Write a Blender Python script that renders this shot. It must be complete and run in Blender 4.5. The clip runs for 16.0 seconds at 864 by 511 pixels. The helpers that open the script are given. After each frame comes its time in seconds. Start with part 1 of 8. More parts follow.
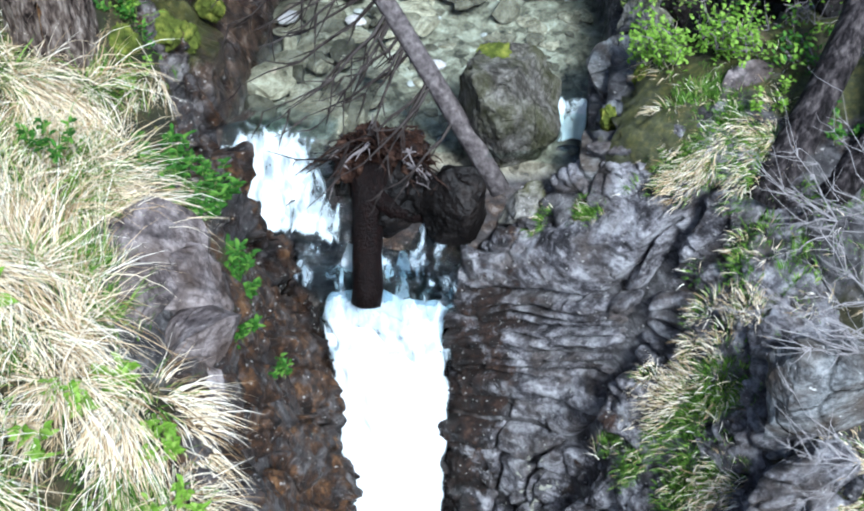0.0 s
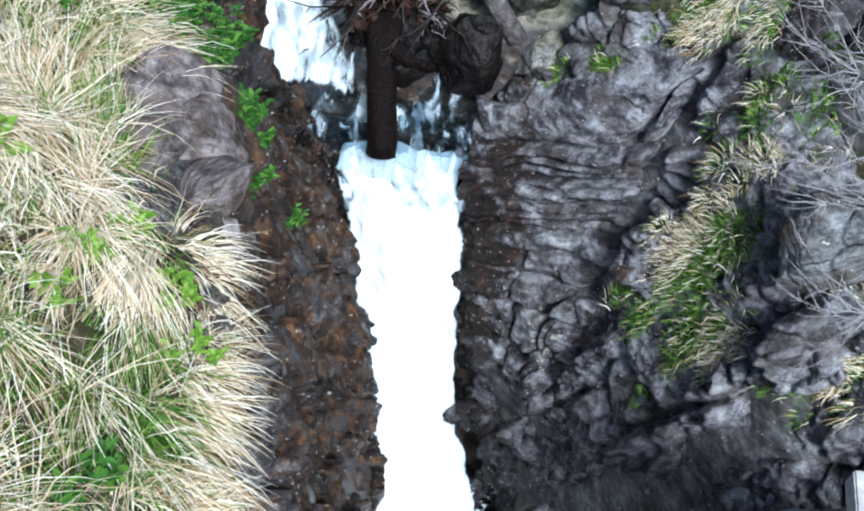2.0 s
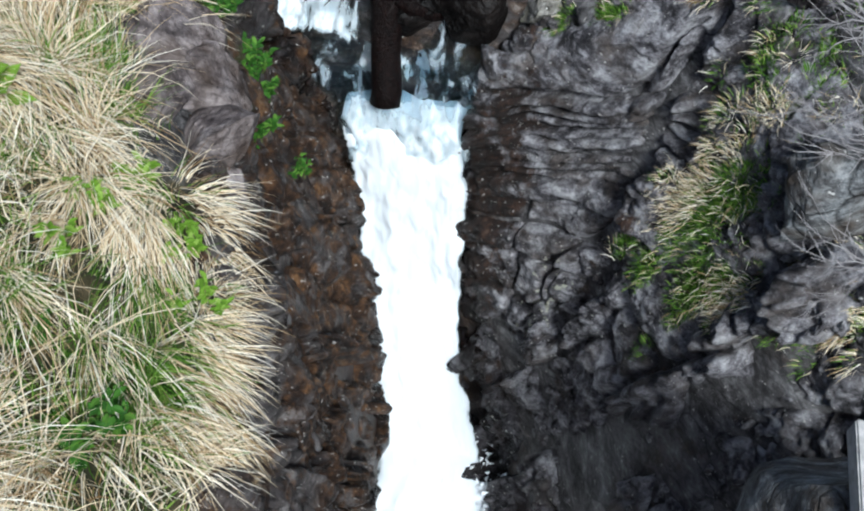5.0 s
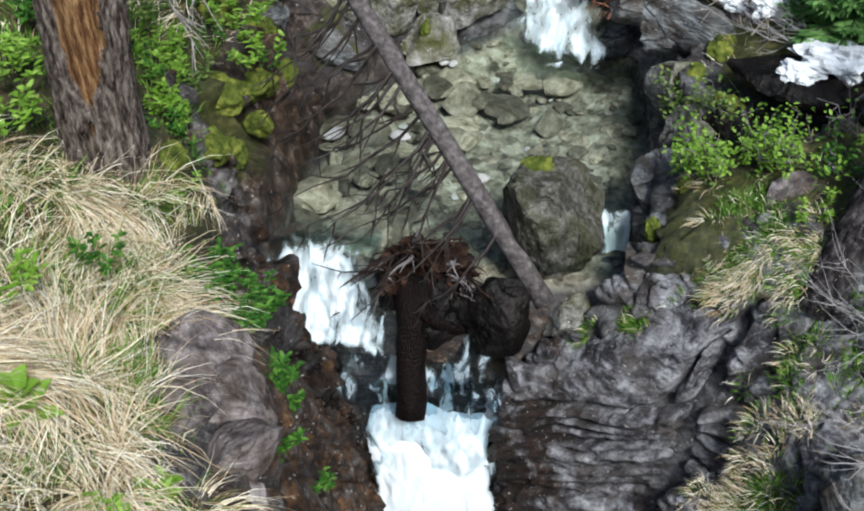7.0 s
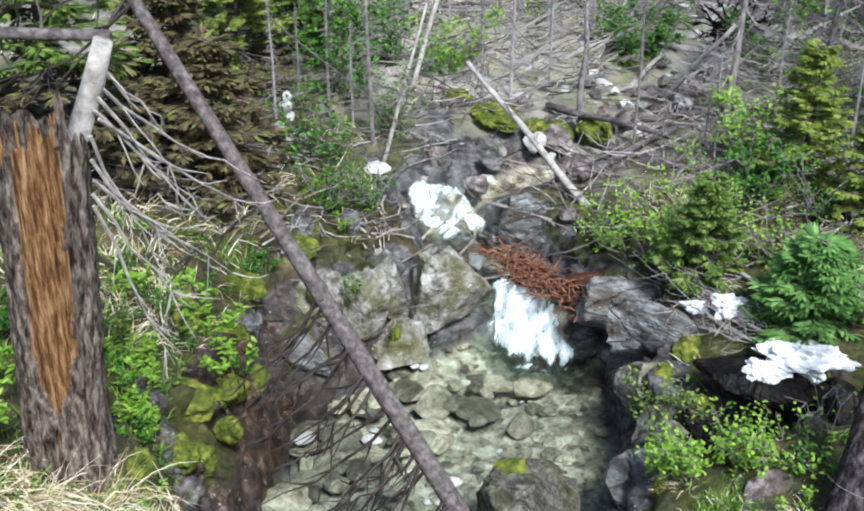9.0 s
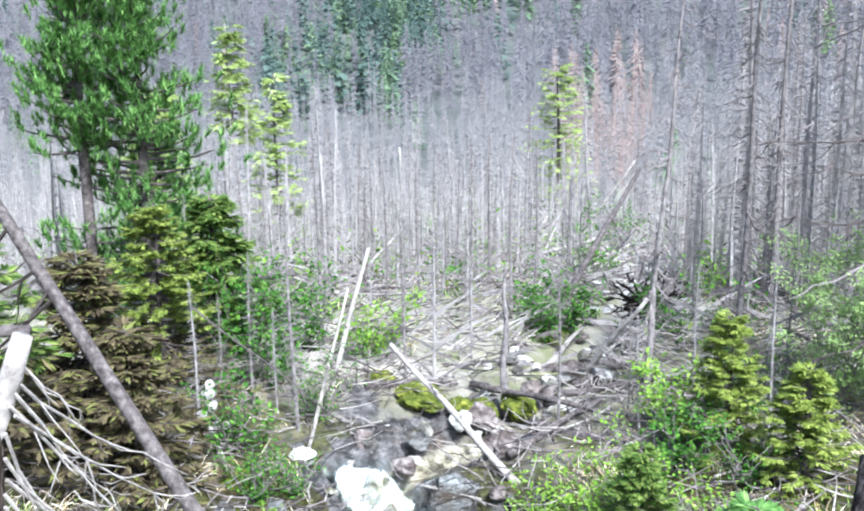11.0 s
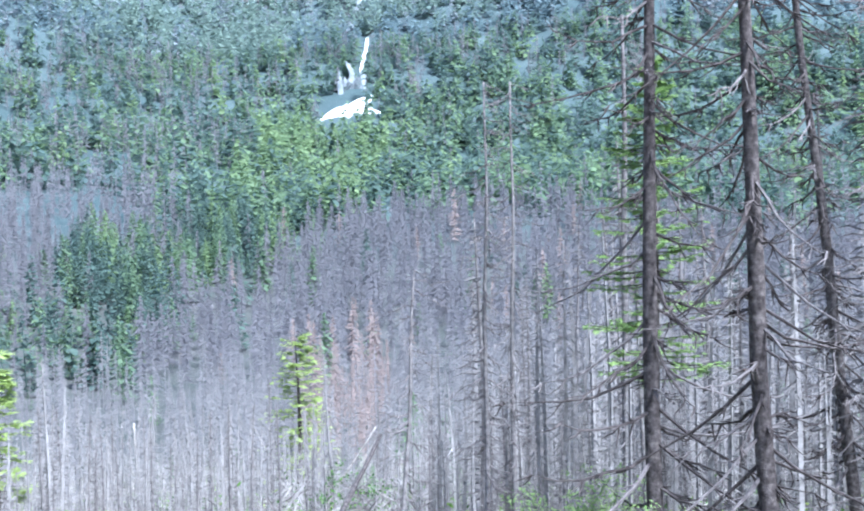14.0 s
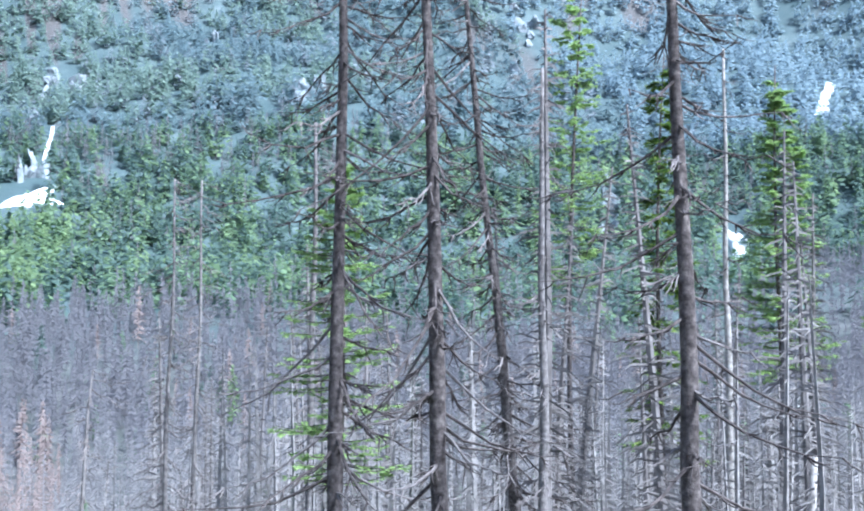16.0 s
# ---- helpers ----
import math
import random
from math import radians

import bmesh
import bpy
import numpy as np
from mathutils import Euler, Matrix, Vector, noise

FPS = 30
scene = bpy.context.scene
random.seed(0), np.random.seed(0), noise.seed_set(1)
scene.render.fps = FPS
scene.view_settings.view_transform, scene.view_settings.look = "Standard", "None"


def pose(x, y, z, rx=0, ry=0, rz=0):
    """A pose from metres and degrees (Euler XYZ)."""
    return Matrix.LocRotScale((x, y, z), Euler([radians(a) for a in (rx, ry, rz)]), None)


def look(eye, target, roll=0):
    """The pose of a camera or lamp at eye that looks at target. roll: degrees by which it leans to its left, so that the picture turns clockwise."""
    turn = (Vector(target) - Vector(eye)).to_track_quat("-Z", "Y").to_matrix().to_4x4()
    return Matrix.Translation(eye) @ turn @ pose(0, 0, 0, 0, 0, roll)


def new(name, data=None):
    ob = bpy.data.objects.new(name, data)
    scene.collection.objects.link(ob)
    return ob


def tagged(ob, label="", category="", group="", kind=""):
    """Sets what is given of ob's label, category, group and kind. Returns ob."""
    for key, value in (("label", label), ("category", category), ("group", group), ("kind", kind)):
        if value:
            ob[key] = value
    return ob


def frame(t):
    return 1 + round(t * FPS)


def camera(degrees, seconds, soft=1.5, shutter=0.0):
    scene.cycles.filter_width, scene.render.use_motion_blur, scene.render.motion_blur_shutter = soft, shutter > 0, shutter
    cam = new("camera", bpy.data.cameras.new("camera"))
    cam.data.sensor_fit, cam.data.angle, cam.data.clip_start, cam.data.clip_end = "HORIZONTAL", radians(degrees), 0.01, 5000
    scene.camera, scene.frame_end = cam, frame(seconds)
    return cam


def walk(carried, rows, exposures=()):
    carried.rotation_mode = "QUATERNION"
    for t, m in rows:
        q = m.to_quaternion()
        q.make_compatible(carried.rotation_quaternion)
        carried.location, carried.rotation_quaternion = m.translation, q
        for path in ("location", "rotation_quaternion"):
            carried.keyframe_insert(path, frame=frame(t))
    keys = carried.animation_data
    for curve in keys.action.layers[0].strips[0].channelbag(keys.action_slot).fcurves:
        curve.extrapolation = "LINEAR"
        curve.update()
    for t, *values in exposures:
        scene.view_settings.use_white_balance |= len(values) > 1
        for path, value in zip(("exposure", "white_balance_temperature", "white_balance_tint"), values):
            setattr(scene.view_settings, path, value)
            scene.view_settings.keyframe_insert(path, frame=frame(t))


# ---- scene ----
# ---------------------------------------------------------------- camera
EYE = (0.0, 0.0, 10.6)
cam = camera(42.0, 16.0, soft=2.1)
# seconds, yaw, pitch, roll: the camera turns where it stands, on a footbridge over the gorge
TURNS = [
    (0.0, 5.65, -48.69, 2.48), (0.5, 5.47, -50.2, 2.81), (1.0, 5.84, -51.23, 2.68), (1.5, 6.28, -53.52, 2.27),
    (2.0, 6.33, -56.27, 2.36), (2.5, 6.05, -58.53, 2.78), (3.0, 5.85, -60.21, 3.1), (3.2, 6.02, -60.52, 3.21),
    (4.2, 6.4, -60.2, 2.5), (5.5, 7.13, -55.42, 1.6), (6.0, 8.41, -50.09, 0.32), (6.5, 9.12, -47.16, -0.28),
    (7.0, 9.04, -43.04, -0.04), (7.5, 9.54, -38.3, -0.14), (8.0, 9.26, -34.03, -0.26), (8.5, 8.04, -30.83, 0.23),
    (9.0, 7.29, -27.7, 0.19), (9.2, 6.56, -26.0, 0.06), (11.3, 3.0, -11.59, -0.72), (11.5, 3.0, -10.31, -0.9),
    (12.0, 1.69, -7.24, -0.93), (12.5, -1.04, -4.45, -1.03), (13.0, -4.26, -2.33, -0.87), (13.5, -6.7, -0.63, -0.96),
    (14.0, -10.22, -0.04, -1.09), (14.5, -15.14, 0.83, -1.24), (15.0, -20.14, 2.4, -1.29), (15.5, -22.91, 4.12, -0.68),
    (16.0, -26.0, 5.0, 0.0)]


def aim(yaw, pitch, roll):
    """The camera's pose at its standing place."""
    y, p = radians(yaw), radians(pitch)
    ahead = Vector((-math.sin(y) * math.cos(p), math.cos(y) * math.cos(p), math.sin(p)))
    return look(EYE, Vector(EYE) + ahead, roll)


walk(cam, [(t, aim(a, b, c)) for t, a, b, c in TURNS],
     exposures=[(0.0, 1.24, 5300, 4), (3.2, 0.74, 5350, 4), (5.5, 0.56, 5800, 3), (7.0, 0.62, 5900, 4), (9.2, 1.29, 5800, 5), (11.5, 2.05, 5500, 6), (13.0, 1.88, 5200, 7), (16.0, 1.9, 5150, 5)])

# ---------------------------------------------------------------- light
world = bpy.data.worlds.new("sky")
scene.world = world
world.use_nodes = True
_n = world.node_tree.nodes
_sky = _n.new("ShaderNodeTexSky")
_sky.sky_type = "NISHITA"
_sky.sun_disc = False
_sky.sun_elevation, _sky.sun_rotation = radians(52), radians(150)
_sky.dust_density, _sky.air_density = 3.0, 1.0
world.node_tree.links.new(_sky.outputs[0], _n["Background"].inputs[0])
_n["Background"].inputs[1].default_value = 0.072
sun = new("sun", bpy.data.lights.new("sun", "SUN"))
sun.data.energy, sun.data.angle, sun.data.color = 3.1, radians(14), (1.0, 0.97, 0.92)
sun.matrix_world = look((0, 0, 60), (0 - 60 * math.sin(radians(150)) / math.tan(radians(52)) * 1.0, 60 * -math.cos(radians(150)) / math.tan(radians(52)), 0))


# ---------------------------------------------------------------- materials
def material(name, stops, scale=6.0, detail=6.0, rough=0.8, bump=0.3, bump_scale=40.0, metal=0.0, speck=None, spec=0.15, second=None, coords="Object", stretch=None, cracks=0.0, crack_scale=3.0, grit=0.62):
    """A grained material: stops are (position, colour) along a noise; speck adds fine marks; second is a broad stain (colour, amount)."""
    m = bpy.data.materials.new(name)
    m.use_nodes = True
    nt = m.node_tree
    b = nt.nodes["Principled BSDF"]
    tc = nt.nodes.new("ShaderNodeTexCoord")
    out = tc.outputs[coords]
    info, shift, add = nt.nodes.new("ShaderNodeObjectInfo"), nt.nodes.new("ShaderNodeVectorMath"), nt.nodes.new("ShaderNodeVectorMath")
    shift.operation, add.operation = "SCALE", "ADD"
    shift.inputs[0].default_value = (31.0, 17.0, 23.0)
    nt.links.new(info.outputs["Random"], shift.inputs["Scale"])
    nt.links.new(out, add.inputs[0])
    nt.links.new(shift.outputs[0], add.inputs[1])
    out = add.outputs[0]
    if stretch:
        mp = nt.nodes.new("ShaderNodeMapping")
        mp.inputs["Scale"].default_value = stretch
        nt.links.new(out, mp.inputs[0])
        out = mp.outputs[0]
    n1 = nt.nodes.new("ShaderNodeTexNoise")
    n1.inputs["Scale"].default_value, n1.inputs["Detail"].default_value, n1.inputs["Roughness"].default_value = scale, detail, grit
    nt.links.new(out, n1.inputs["Vector"])
    r = nt.nodes.new("ShaderNodeValToRGB")
    el = r.color_ramp.elements
    while len(el) < len(stops):
        el.new(0.5)
    for e, (p, c) in zip(el, stops):
        e.position, e.color = p, (*c, 1)
    nt.links.new(n1.outputs[0], r.inputs[0])
    col = r.outputs[0]
    if second:
        n3 = nt.nodes.new("ShaderNodeTexNoise")
        n3.inputs["Scale"].default_value, n3.inputs["Detail"].default_value = second[2], 4
        nt.links.new(out, n3.inputs["Vector"])
        rr = nt.nodes.new("ShaderNodeValToRGB")
        rr.color_ramp.elements[0].position, rr.color_ramp.elements[1].position = 0.5 - 0.1, 0.5 + 0.14
        nt.links.new(n3.outputs[0], rr.inputs[0])
        mu = nt.nodes.new("ShaderNodeMath")
        mu.operation = "MULTIPLY"
        mu.inputs[1].default_value = second[1]
        nt.links.new(rr.outputs[0], mu.inputs[0])
        mx = nt.nodes.new("ShaderNodeMix")
        mx.data_type = "RGBA"
        nt.links.new(mu.outputs[0], mx.inputs[0])
        nt.links.new(col, mx.inputs[6])
        mx.inputs[7].default_value = (*second[0], 1)
        col = mx.outputs[2]
    if speck:
        n4 = nt.nodes.new("ShaderNodeTexNoise")
        n4.inputs["Scale"].default_value, n4.inputs["Detail"].default_value = speck[1], 3
        nt.links.new(out, n4.inputs["Vector"])
        rr = nt.nodes.new("ShaderNodeValToRGB")
        rr.color_ramp.elements[0].position, rr.color_ramp.elements[1].position = speck[2], speck[2] + 0.04
        nt.links.new(n4.outputs[0], rr.inputs[0])
        mx = nt.nodes.new("ShaderNodeMix")
        mx.data_type = "RGBA"
        nt.links.new(rr.outputs[0], mx.inputs[0])
        nt.links.new(col, mx.inputs[6])
        mx.inputs[7].default_value = (*speck[0], 1)
        col = mx.outputs[2]
    crack = None
    if cracks:
        wn = nt.nodes.new("ShaderNodeTexNoise")
        wn.inputs["Scale"].default_value, wn.inputs["Detail"].default_value = crack_scale * 1.5, 4
        nt.links.new(out, wn.inputs["Vector"])
        ad = nt.nodes.new("ShaderNodeMix")
        ad.data_type = "VECTOR"
        ad.inputs[0].default_value = 0.22
        nt.links.new(out, ad.inputs[4])
        nt.links.new(wn.outputs["Color"], ad.inputs[5])
        vo = nt.nodes.new("ShaderNodeTexVoronoi")
        vo.feature = "DISTANCE_TO_EDGE"
        vo.inputs["Scale"].default_value = crack_scale
        nt.links.new(ad.outputs[1], vo.inputs["Vector"])
        cr = nt.nodes.new("ShaderNodeValToRGB")
        cr.color_ramp.elements[0].position, cr.color_ramp.elements[1].position = 0.0, 0.03
        cr.color_ramp.elements[0].color = (1 - cracks, 1 - cracks, 1 - cracks, 1)
        nt.links.new(vo.outputs["Distance"], cr.inputs[0])
        crack = cr.outputs[0]
        mm = nt.nodes.new("ShaderNodeMix")
        mm.data_type, mm.blend_type = "RGBA", "MULTIPLY"
        mm.inputs[0].default_value = 1.0
        nt.links.new(col, mm.inputs[6])
        nt.links.new(crack, mm.inputs[7])
        col = mm.outputs[2]
    nt.links.new(col, b.inputs["Base Color"])
    b.inputs["Roughness"].default_value, b.inputs["Metallic"].default_value = rough, metal
    b.inputs["Specular IOR Level"].default_value = spec
    if bump:
        n2 = nt.nodes.new("ShaderNodeTexNoise")
        n2.inputs["Scale"].default_value, n2.inputs["Detail"].default_value = bump_scale, 6
        nt.links.new(out, n2.inputs["Vector"])
        bp = nt.nodes.new("ShaderNodeBump")
        bp.inputs["Strength"].default_value, bp.inputs["Distance"].default_value = bump, 0.6 / bump_scale
        nt.links.new(n2.outputs[0], bp.inputs["Height"])
        last = bp
        if crack is not None:
            b2 = nt.nodes.new("ShaderNodeBump")
            b2.inputs["Strength"].default_value, b2.inputs["Distance"].default_value = 0.8, 0.03
            nt.links.new(crack, b2.inputs["Height"])
            nt.links.new(bp.outputs[0], b2.inputs["Normal"])
            last = b2
        nt.links.new(last.outputs[0], b.inputs["Normal"])
    return m


def blade_material(name, stops, rough=0.6, trans=0.25):
    """Leaves and blades: the colour varies from piece to piece; some light comes through."""
    m = bpy.data.materials.new(name)
    m.use_nodes = True
    nt = m.node_tree
    b = nt.nodes["Principled BSDF"]
    g = nt.nodes.new("ShaderNodeNewGeometry")
    r = nt.nodes.new("ShaderNodeValToRGB")
    el = r.color_ramp.elements
    while len(el) < len(stops):
        el.new(0.5)
    for e, (p, c) in zip(el, stops):
        e.position, e.color = p, (*c, 1)
    nt.links.new(g.outputs["Random Per Island"], r.inputs[0])
    nt.links.new(r.outputs[0], b.inputs["Base Color"])
    b.inputs["Roughness"].default_value = rough
    b.inputs["Specular IOR Level"].default_value = 0.12
    if trans:
        t = nt.nodes.new("ShaderNodeBsdfTranslucent")
        nt.links.new(r.outputs[0], t.inputs[0])
        mx = nt.nodes.new("ShaderNodeMixShader")
        mx.inputs[0].default_value = trans
        nt.links.new(b.outputs[0], mx.inputs[1])
        nt.links.new(t.outputs[0], mx.inputs[2])
        nt.links.new(mx.outputs[0], nt.nodes["Material Output"].inputs[0])
    return m


M_ROCK = material("grey_rock", [(0.34, (0.016, 0.016, 0.017)), (0.45, (0.08, 0.082, 0.085)), (0.54, (0.2, 0.207, 0.21)), (0.68, (0.46, 0.465, 0.46))], 4.0, 12, 0.55, 1.0, 22, speck=((0.42, 0.41, 0.39), 17, 0.68), second=((0.05, 0.034, 0.022), 0.8, 2.2), cracks=0.6, crack_scale=1.6, stretch=(1.0, 1.0, 2.6), grit=0.8)
M_MOSSROCK = material("mossy_rock", [(0.34, (0.022, 0.02, 0.016)), (0.45, (0.12, 0.112, 0.098)), (0.54, (0.27, 0.257, 0.235)), (0.68, (0.5, 0.485, 0.46))], 5.0, 12, 0.8, 1.0, 24, speck=((0.5, 0.49, 0.46), 24, 0.68), second=((0.075, 0.075, 0.012), 0.8, 2.6), cracks=0.35, crack_scale=1.3, grit=0.76)
M_PALE = material("pale_stone", [(0.3, (0.28, 0.27, 0.26)), (0.7, (0.6, 0.58, 0.56))], 9, 6, 0.8, 0.4, 30)
M_MOSS = material("moss", [(0.3, (0.022, 0.032, 0.006)), (0.52, (0.09, 0.11, 0.018)), (0.72, (0.24, 0.24, 0.045))], 9, 8, 0.95, 1.0, 60)
M_BARK = material("bark", [(0.36, (0.012, 0.008, 0.007)), (0.48, (0.085, 0.064, 0.053)), (0.66, (0.25, 0.212, 0.185))], 9, 8, 0.9, 1.0, 16, stretch=(2.4, 2.4, 0.7))
M_GREYBARK = material("grey_bark", [(0.3, (0.035, 0.028, 0.029)), (0.5, (0.1, 0.086, 0.085)), (0.75, (0.22, 0.195, 0.19))], 16, 8, 0.9, 0.8, 40)
M_DARKBARK = material("dark_bark", [(0.3, (0.028, 0.023, 0.023)), (0.52, (0.105, 0.088, 0.087)), (0.75, (0.26, 0.225, 0.215))], 12, 8, 0.9, 0.8, 40)
M_WETWOOD = material("wet_wood", [(0.3, (0.0015, 0.001, 0.001)), (0.6, (0.007, 0.003, 0.0025)), (0.8, (0.03, 0.012, 0.009))], 8, 8, 0.55, 1.0, 20, stretch=(3, 3, 0.6))
M_ROOT = material("root_wood", [(0.34, (0.004, 0.002, 0.0016)), (0.55, (0.03, 0.014, 0.009)), (0.8, (0.16, 0.095, 0.065))], 12, 7, 0.7, 0.7, 40)
M_TORN = material("torn_wood", [(0.34, (0.02, 0.01, 0.005)), (0.45, (0.12, 0.055, 0.022)), (0.56, (0.29, 0.165, 0.075)), (0.74, (0.52, 0.38, 0.23))], 6, 10, 0.8, 1.0, 18, stretch=(5, 5, 0.6), grit=0.72)
M_PALEWOOD = material("pale_dead_wood", [(0.3, (0.16, 0.14, 0.13)), (0.7, (0.46, 0.43, 0.41))], 10, 6, 0.85, 0.5, 40)
M_TWIG = material("twig", [(0.3, (0.1, 0.085, 0.085)), (0.7, (0.27, 0.24, 0.24))], 10, 3, 0.9, 0.0)
M_DARKTWIG = material("dark_twig", [(0.3, (0.035, 0.028, 0.028)), (0.7, (0.14, 0.118, 0.116))], 10, 3, 0.9, 0.0)
M_DEBRIS = material("brown_debris", [(0.3, (0.05, 0.022, 0.014)), (0.55, (0.17, 0.075, 0.045)), (0.8, (0.32, 0.18, 0.12))], 14, 4, 0.8, 0.0)
# wet rock made near-black: shade behind the root and at the hollow is painted in
M_WETSHADE_ROCK = material("wet_dark_rock", [(0.34, (0.0015, 0.0012, 0.0012)), (0.54, (0.007, 0.0055, 0.005)), (0.75, (0.035, 0.028, 0.025))], 3.5, 9, 0.5, 0.9, 14, cracks=0.7, crack_scale=1.5)
M_BLEACHED = material("bleached_twig", [(0.3, (0.18, 0.165, 0.165)), (0.7, (0.4, 0.375, 0.375))], 6, 3, 0.9, 0.0)
M_SNOW = material("old_snow", [(0.3, (0.6, 0.62, 0.65)), (0.6, (0.85, 0.87, 0.9))], 7, 7, 0.7, 0.7, 25, second=((0.3, 0.28, 0.27), 0.35, 9))
M_PLANK = material("weathered_timber", [(0.3, (0.3, 0.29, 0.28)), (0.7, (0.56, 0.54, 0.52))], 12, 6, 0.85, 0.5, 50)
B_STRAW = blade_material("straw", [(0.0, (0.2, 0.12, 0.05)), (0.2, (0.58, 0.43, 0.25)), (0.5, (0.87, 0.74, 0.52)), (1.0, (0.97, 0.92, 0.8))])
B_GRASS = blade_material("green_grass", [(0.0, (0.02, 0.06, 0.008)), (0.5, (0.1, 0.21, 0.025)), (1.0, (0.27, 0.42, 0.08))])
B_LEAF = blade_material("herb_leaf", [(0.0, (0.02, 0.06, 0.01)), (0.5, (0.05, 0.145, 0.02)), (1.0, (0.13, 0.26, 0.04))])
B_BRIGHT = blade_material("young_leaf", [(0.0, (0.1, 0.2, 0.02)), (0.5, (0.2, 0.36, 0.04)), (1.0, (0.34, 0.5, 0.1))], trans=0.35)
B_SPRUCE = blade_material("spruce_needles", [(0.0, (0.035, 0.075, 0.015)), (0.5, (0.115, 0.19, 0.042)), (1.0, (0.27, 0.34, 0.09))], trans=0.35)
B_YOUNG = blade_material("young_spruce_needles", [(0.0, (0.09, 0.13, 0.025)), (0.5, (0.24, 0.31, 0.06)), (1.0, (0.4, 0.46, 0.13))], trans=0.4)
B_PINE = blade_material("pine_needles", [(0.0, (0.06, 0.14, 0.04)), (0.5, (0.15, 0.3, 0.08)), (1.0, (0.28, 0.46, 0.14))], trans=0.35)
B_BROWN = blade_material("dead_needles", [(0.0, (0.04, 0.03, 0.02)), (0.45, (0.1, 0.08, 0.05)), (0.75, (0.18, 0.15, 0.08)), (1.0, (0.17, 0.2, 0.05))])
B_LARCH = blade_material("larch_needles", [(0.0, (0.34, 0.44, 0.14)), (1.0, (0.52, 0.6, 0.26))], trans=0.5)
M_GREYSTEM = material("weathered_stem", [(0.3, (0.09, 0.08, 0.08)), (0.5, (0.19, 0.172, 0.172)), (0.75, (0.34, 0.31, 0.31))], 14, 8, 0.9, 0.8, 40)
M_OLDBARK = material("old_dark_bark", [(0.36, (0.006, 0.005, 0.005)), (0.5, (0.03, 0.025, 0.026)), (0.7, (0.13, 0.112, 0.108))], 7, 10, 0.9, 1.0, 16, stretch=(2.4, 2.4, 0.7))
B_AIRY = blade_material("airy_needles", [(0.0, (0.22, 0.34, 0.11)), (1.0, (0.42, 0.54, 0.23))], trans=0.45)


# ---------------------------------------------------------------- mesh helpers
def vnoise(x, y, z=0.0, seed=0):
    """Smooth value noise on arrays, from -1 to 1."""
    x, y, z = np.broadcast_arrays(np.asarray(x, float), np.asarray(y, float), np.asarray(z, float))
    xi, yi, zi = np.floor(x).astype(np.int64), np.floor(y).astype(np.int64), np.floor(z).astype(np.int64)
    fx, fy, fz = x - xi, y - yi, z - zi
    fx, fy, fz = [f * f * (3 - 2 * f) for f in (fx, fy, fz)]

    def rnd(a, b, c):
        h = (a * 374761393 + b * 668265263 + c * 1274126177 + seed * 974634777) & 0xFFFFFFFF
        h = ((h ^ (h >> 13)) * 1274126177) & 0xFFFFFFFF
        h = h ^ (h >> 16)
        return (h & 0xFFFF) / 32767.5 - 1

    total = 0
    for a in (0, 1):
        for b in (0, 1):
            for c in (0, 1):
                w = (fx if a else 1 - fx) * (fy if b else 1 - fy) * (fz if c else 1 - fz)
                total = total + w * rnd(xi + a, yi + b, zi + c)
    return total


def fbm(x, y, z=0.0, octaves=5, seed=0, gain=0.5):
    total, amp = 0, 1.0
    for o in range(octaves):
        total = total + amp * vnoise(x * 2**o, y * 2**o, np.asarray(z) * 2**o, seed + o)
        amp *= gain
    return total


def ridged(x, y, z=0.0, octaves=4, seed=0):
    total, amp = 0, 1.0
    for o in range(octaves):
        total = total + amp * (1 - 2 * np.abs(vnoise(x * 2**o, y * 2**o, np.asarray(z) * 2**o, seed + o)))
        amp *= 0.5
    return total


def mesh_object(name, verts, faces, mats, parent=None, smooth=True, index=None):
    me = bpy.data.meshes.new(name)
    me.from_pydata([tuple(v) for v in verts] if not isinstance(verts, np.ndarray) else verts.tolist(), [], faces if isinstance(faces, list) else faces.tolist())
    for m in (mats if isinstance(mats, (list, tuple)) else [mats]):
        me.materials.append(m)
    if index is not None:
        me.polygons.foreach_set("material_index", np.asarray(index, np.int32))
    if smooth:
        me.polygons.foreach_set("use_smooth", np.ones(len(me.polygons), bool))
    me.update()
    ob = new(name, me)
    if parent is not None:
        ob.parent = parent
    return ob


def empty(name, place=(0, 0, 0), label="", category="", group="", kind=""):
    ob = new(name)
    ob.location = place
    ob.empty_display_size = 0.1
    return tagged(ob, label, category, group, kind)


def grid_faces(nu, nv):
    i = np.arange(nu * nv).reshape(nv, nu)
    return np.stack([i[:-1, :-1], i[:-1, 1:], i[1:, 1:], i[1:, :-1]], -1).reshape(-1, 4)


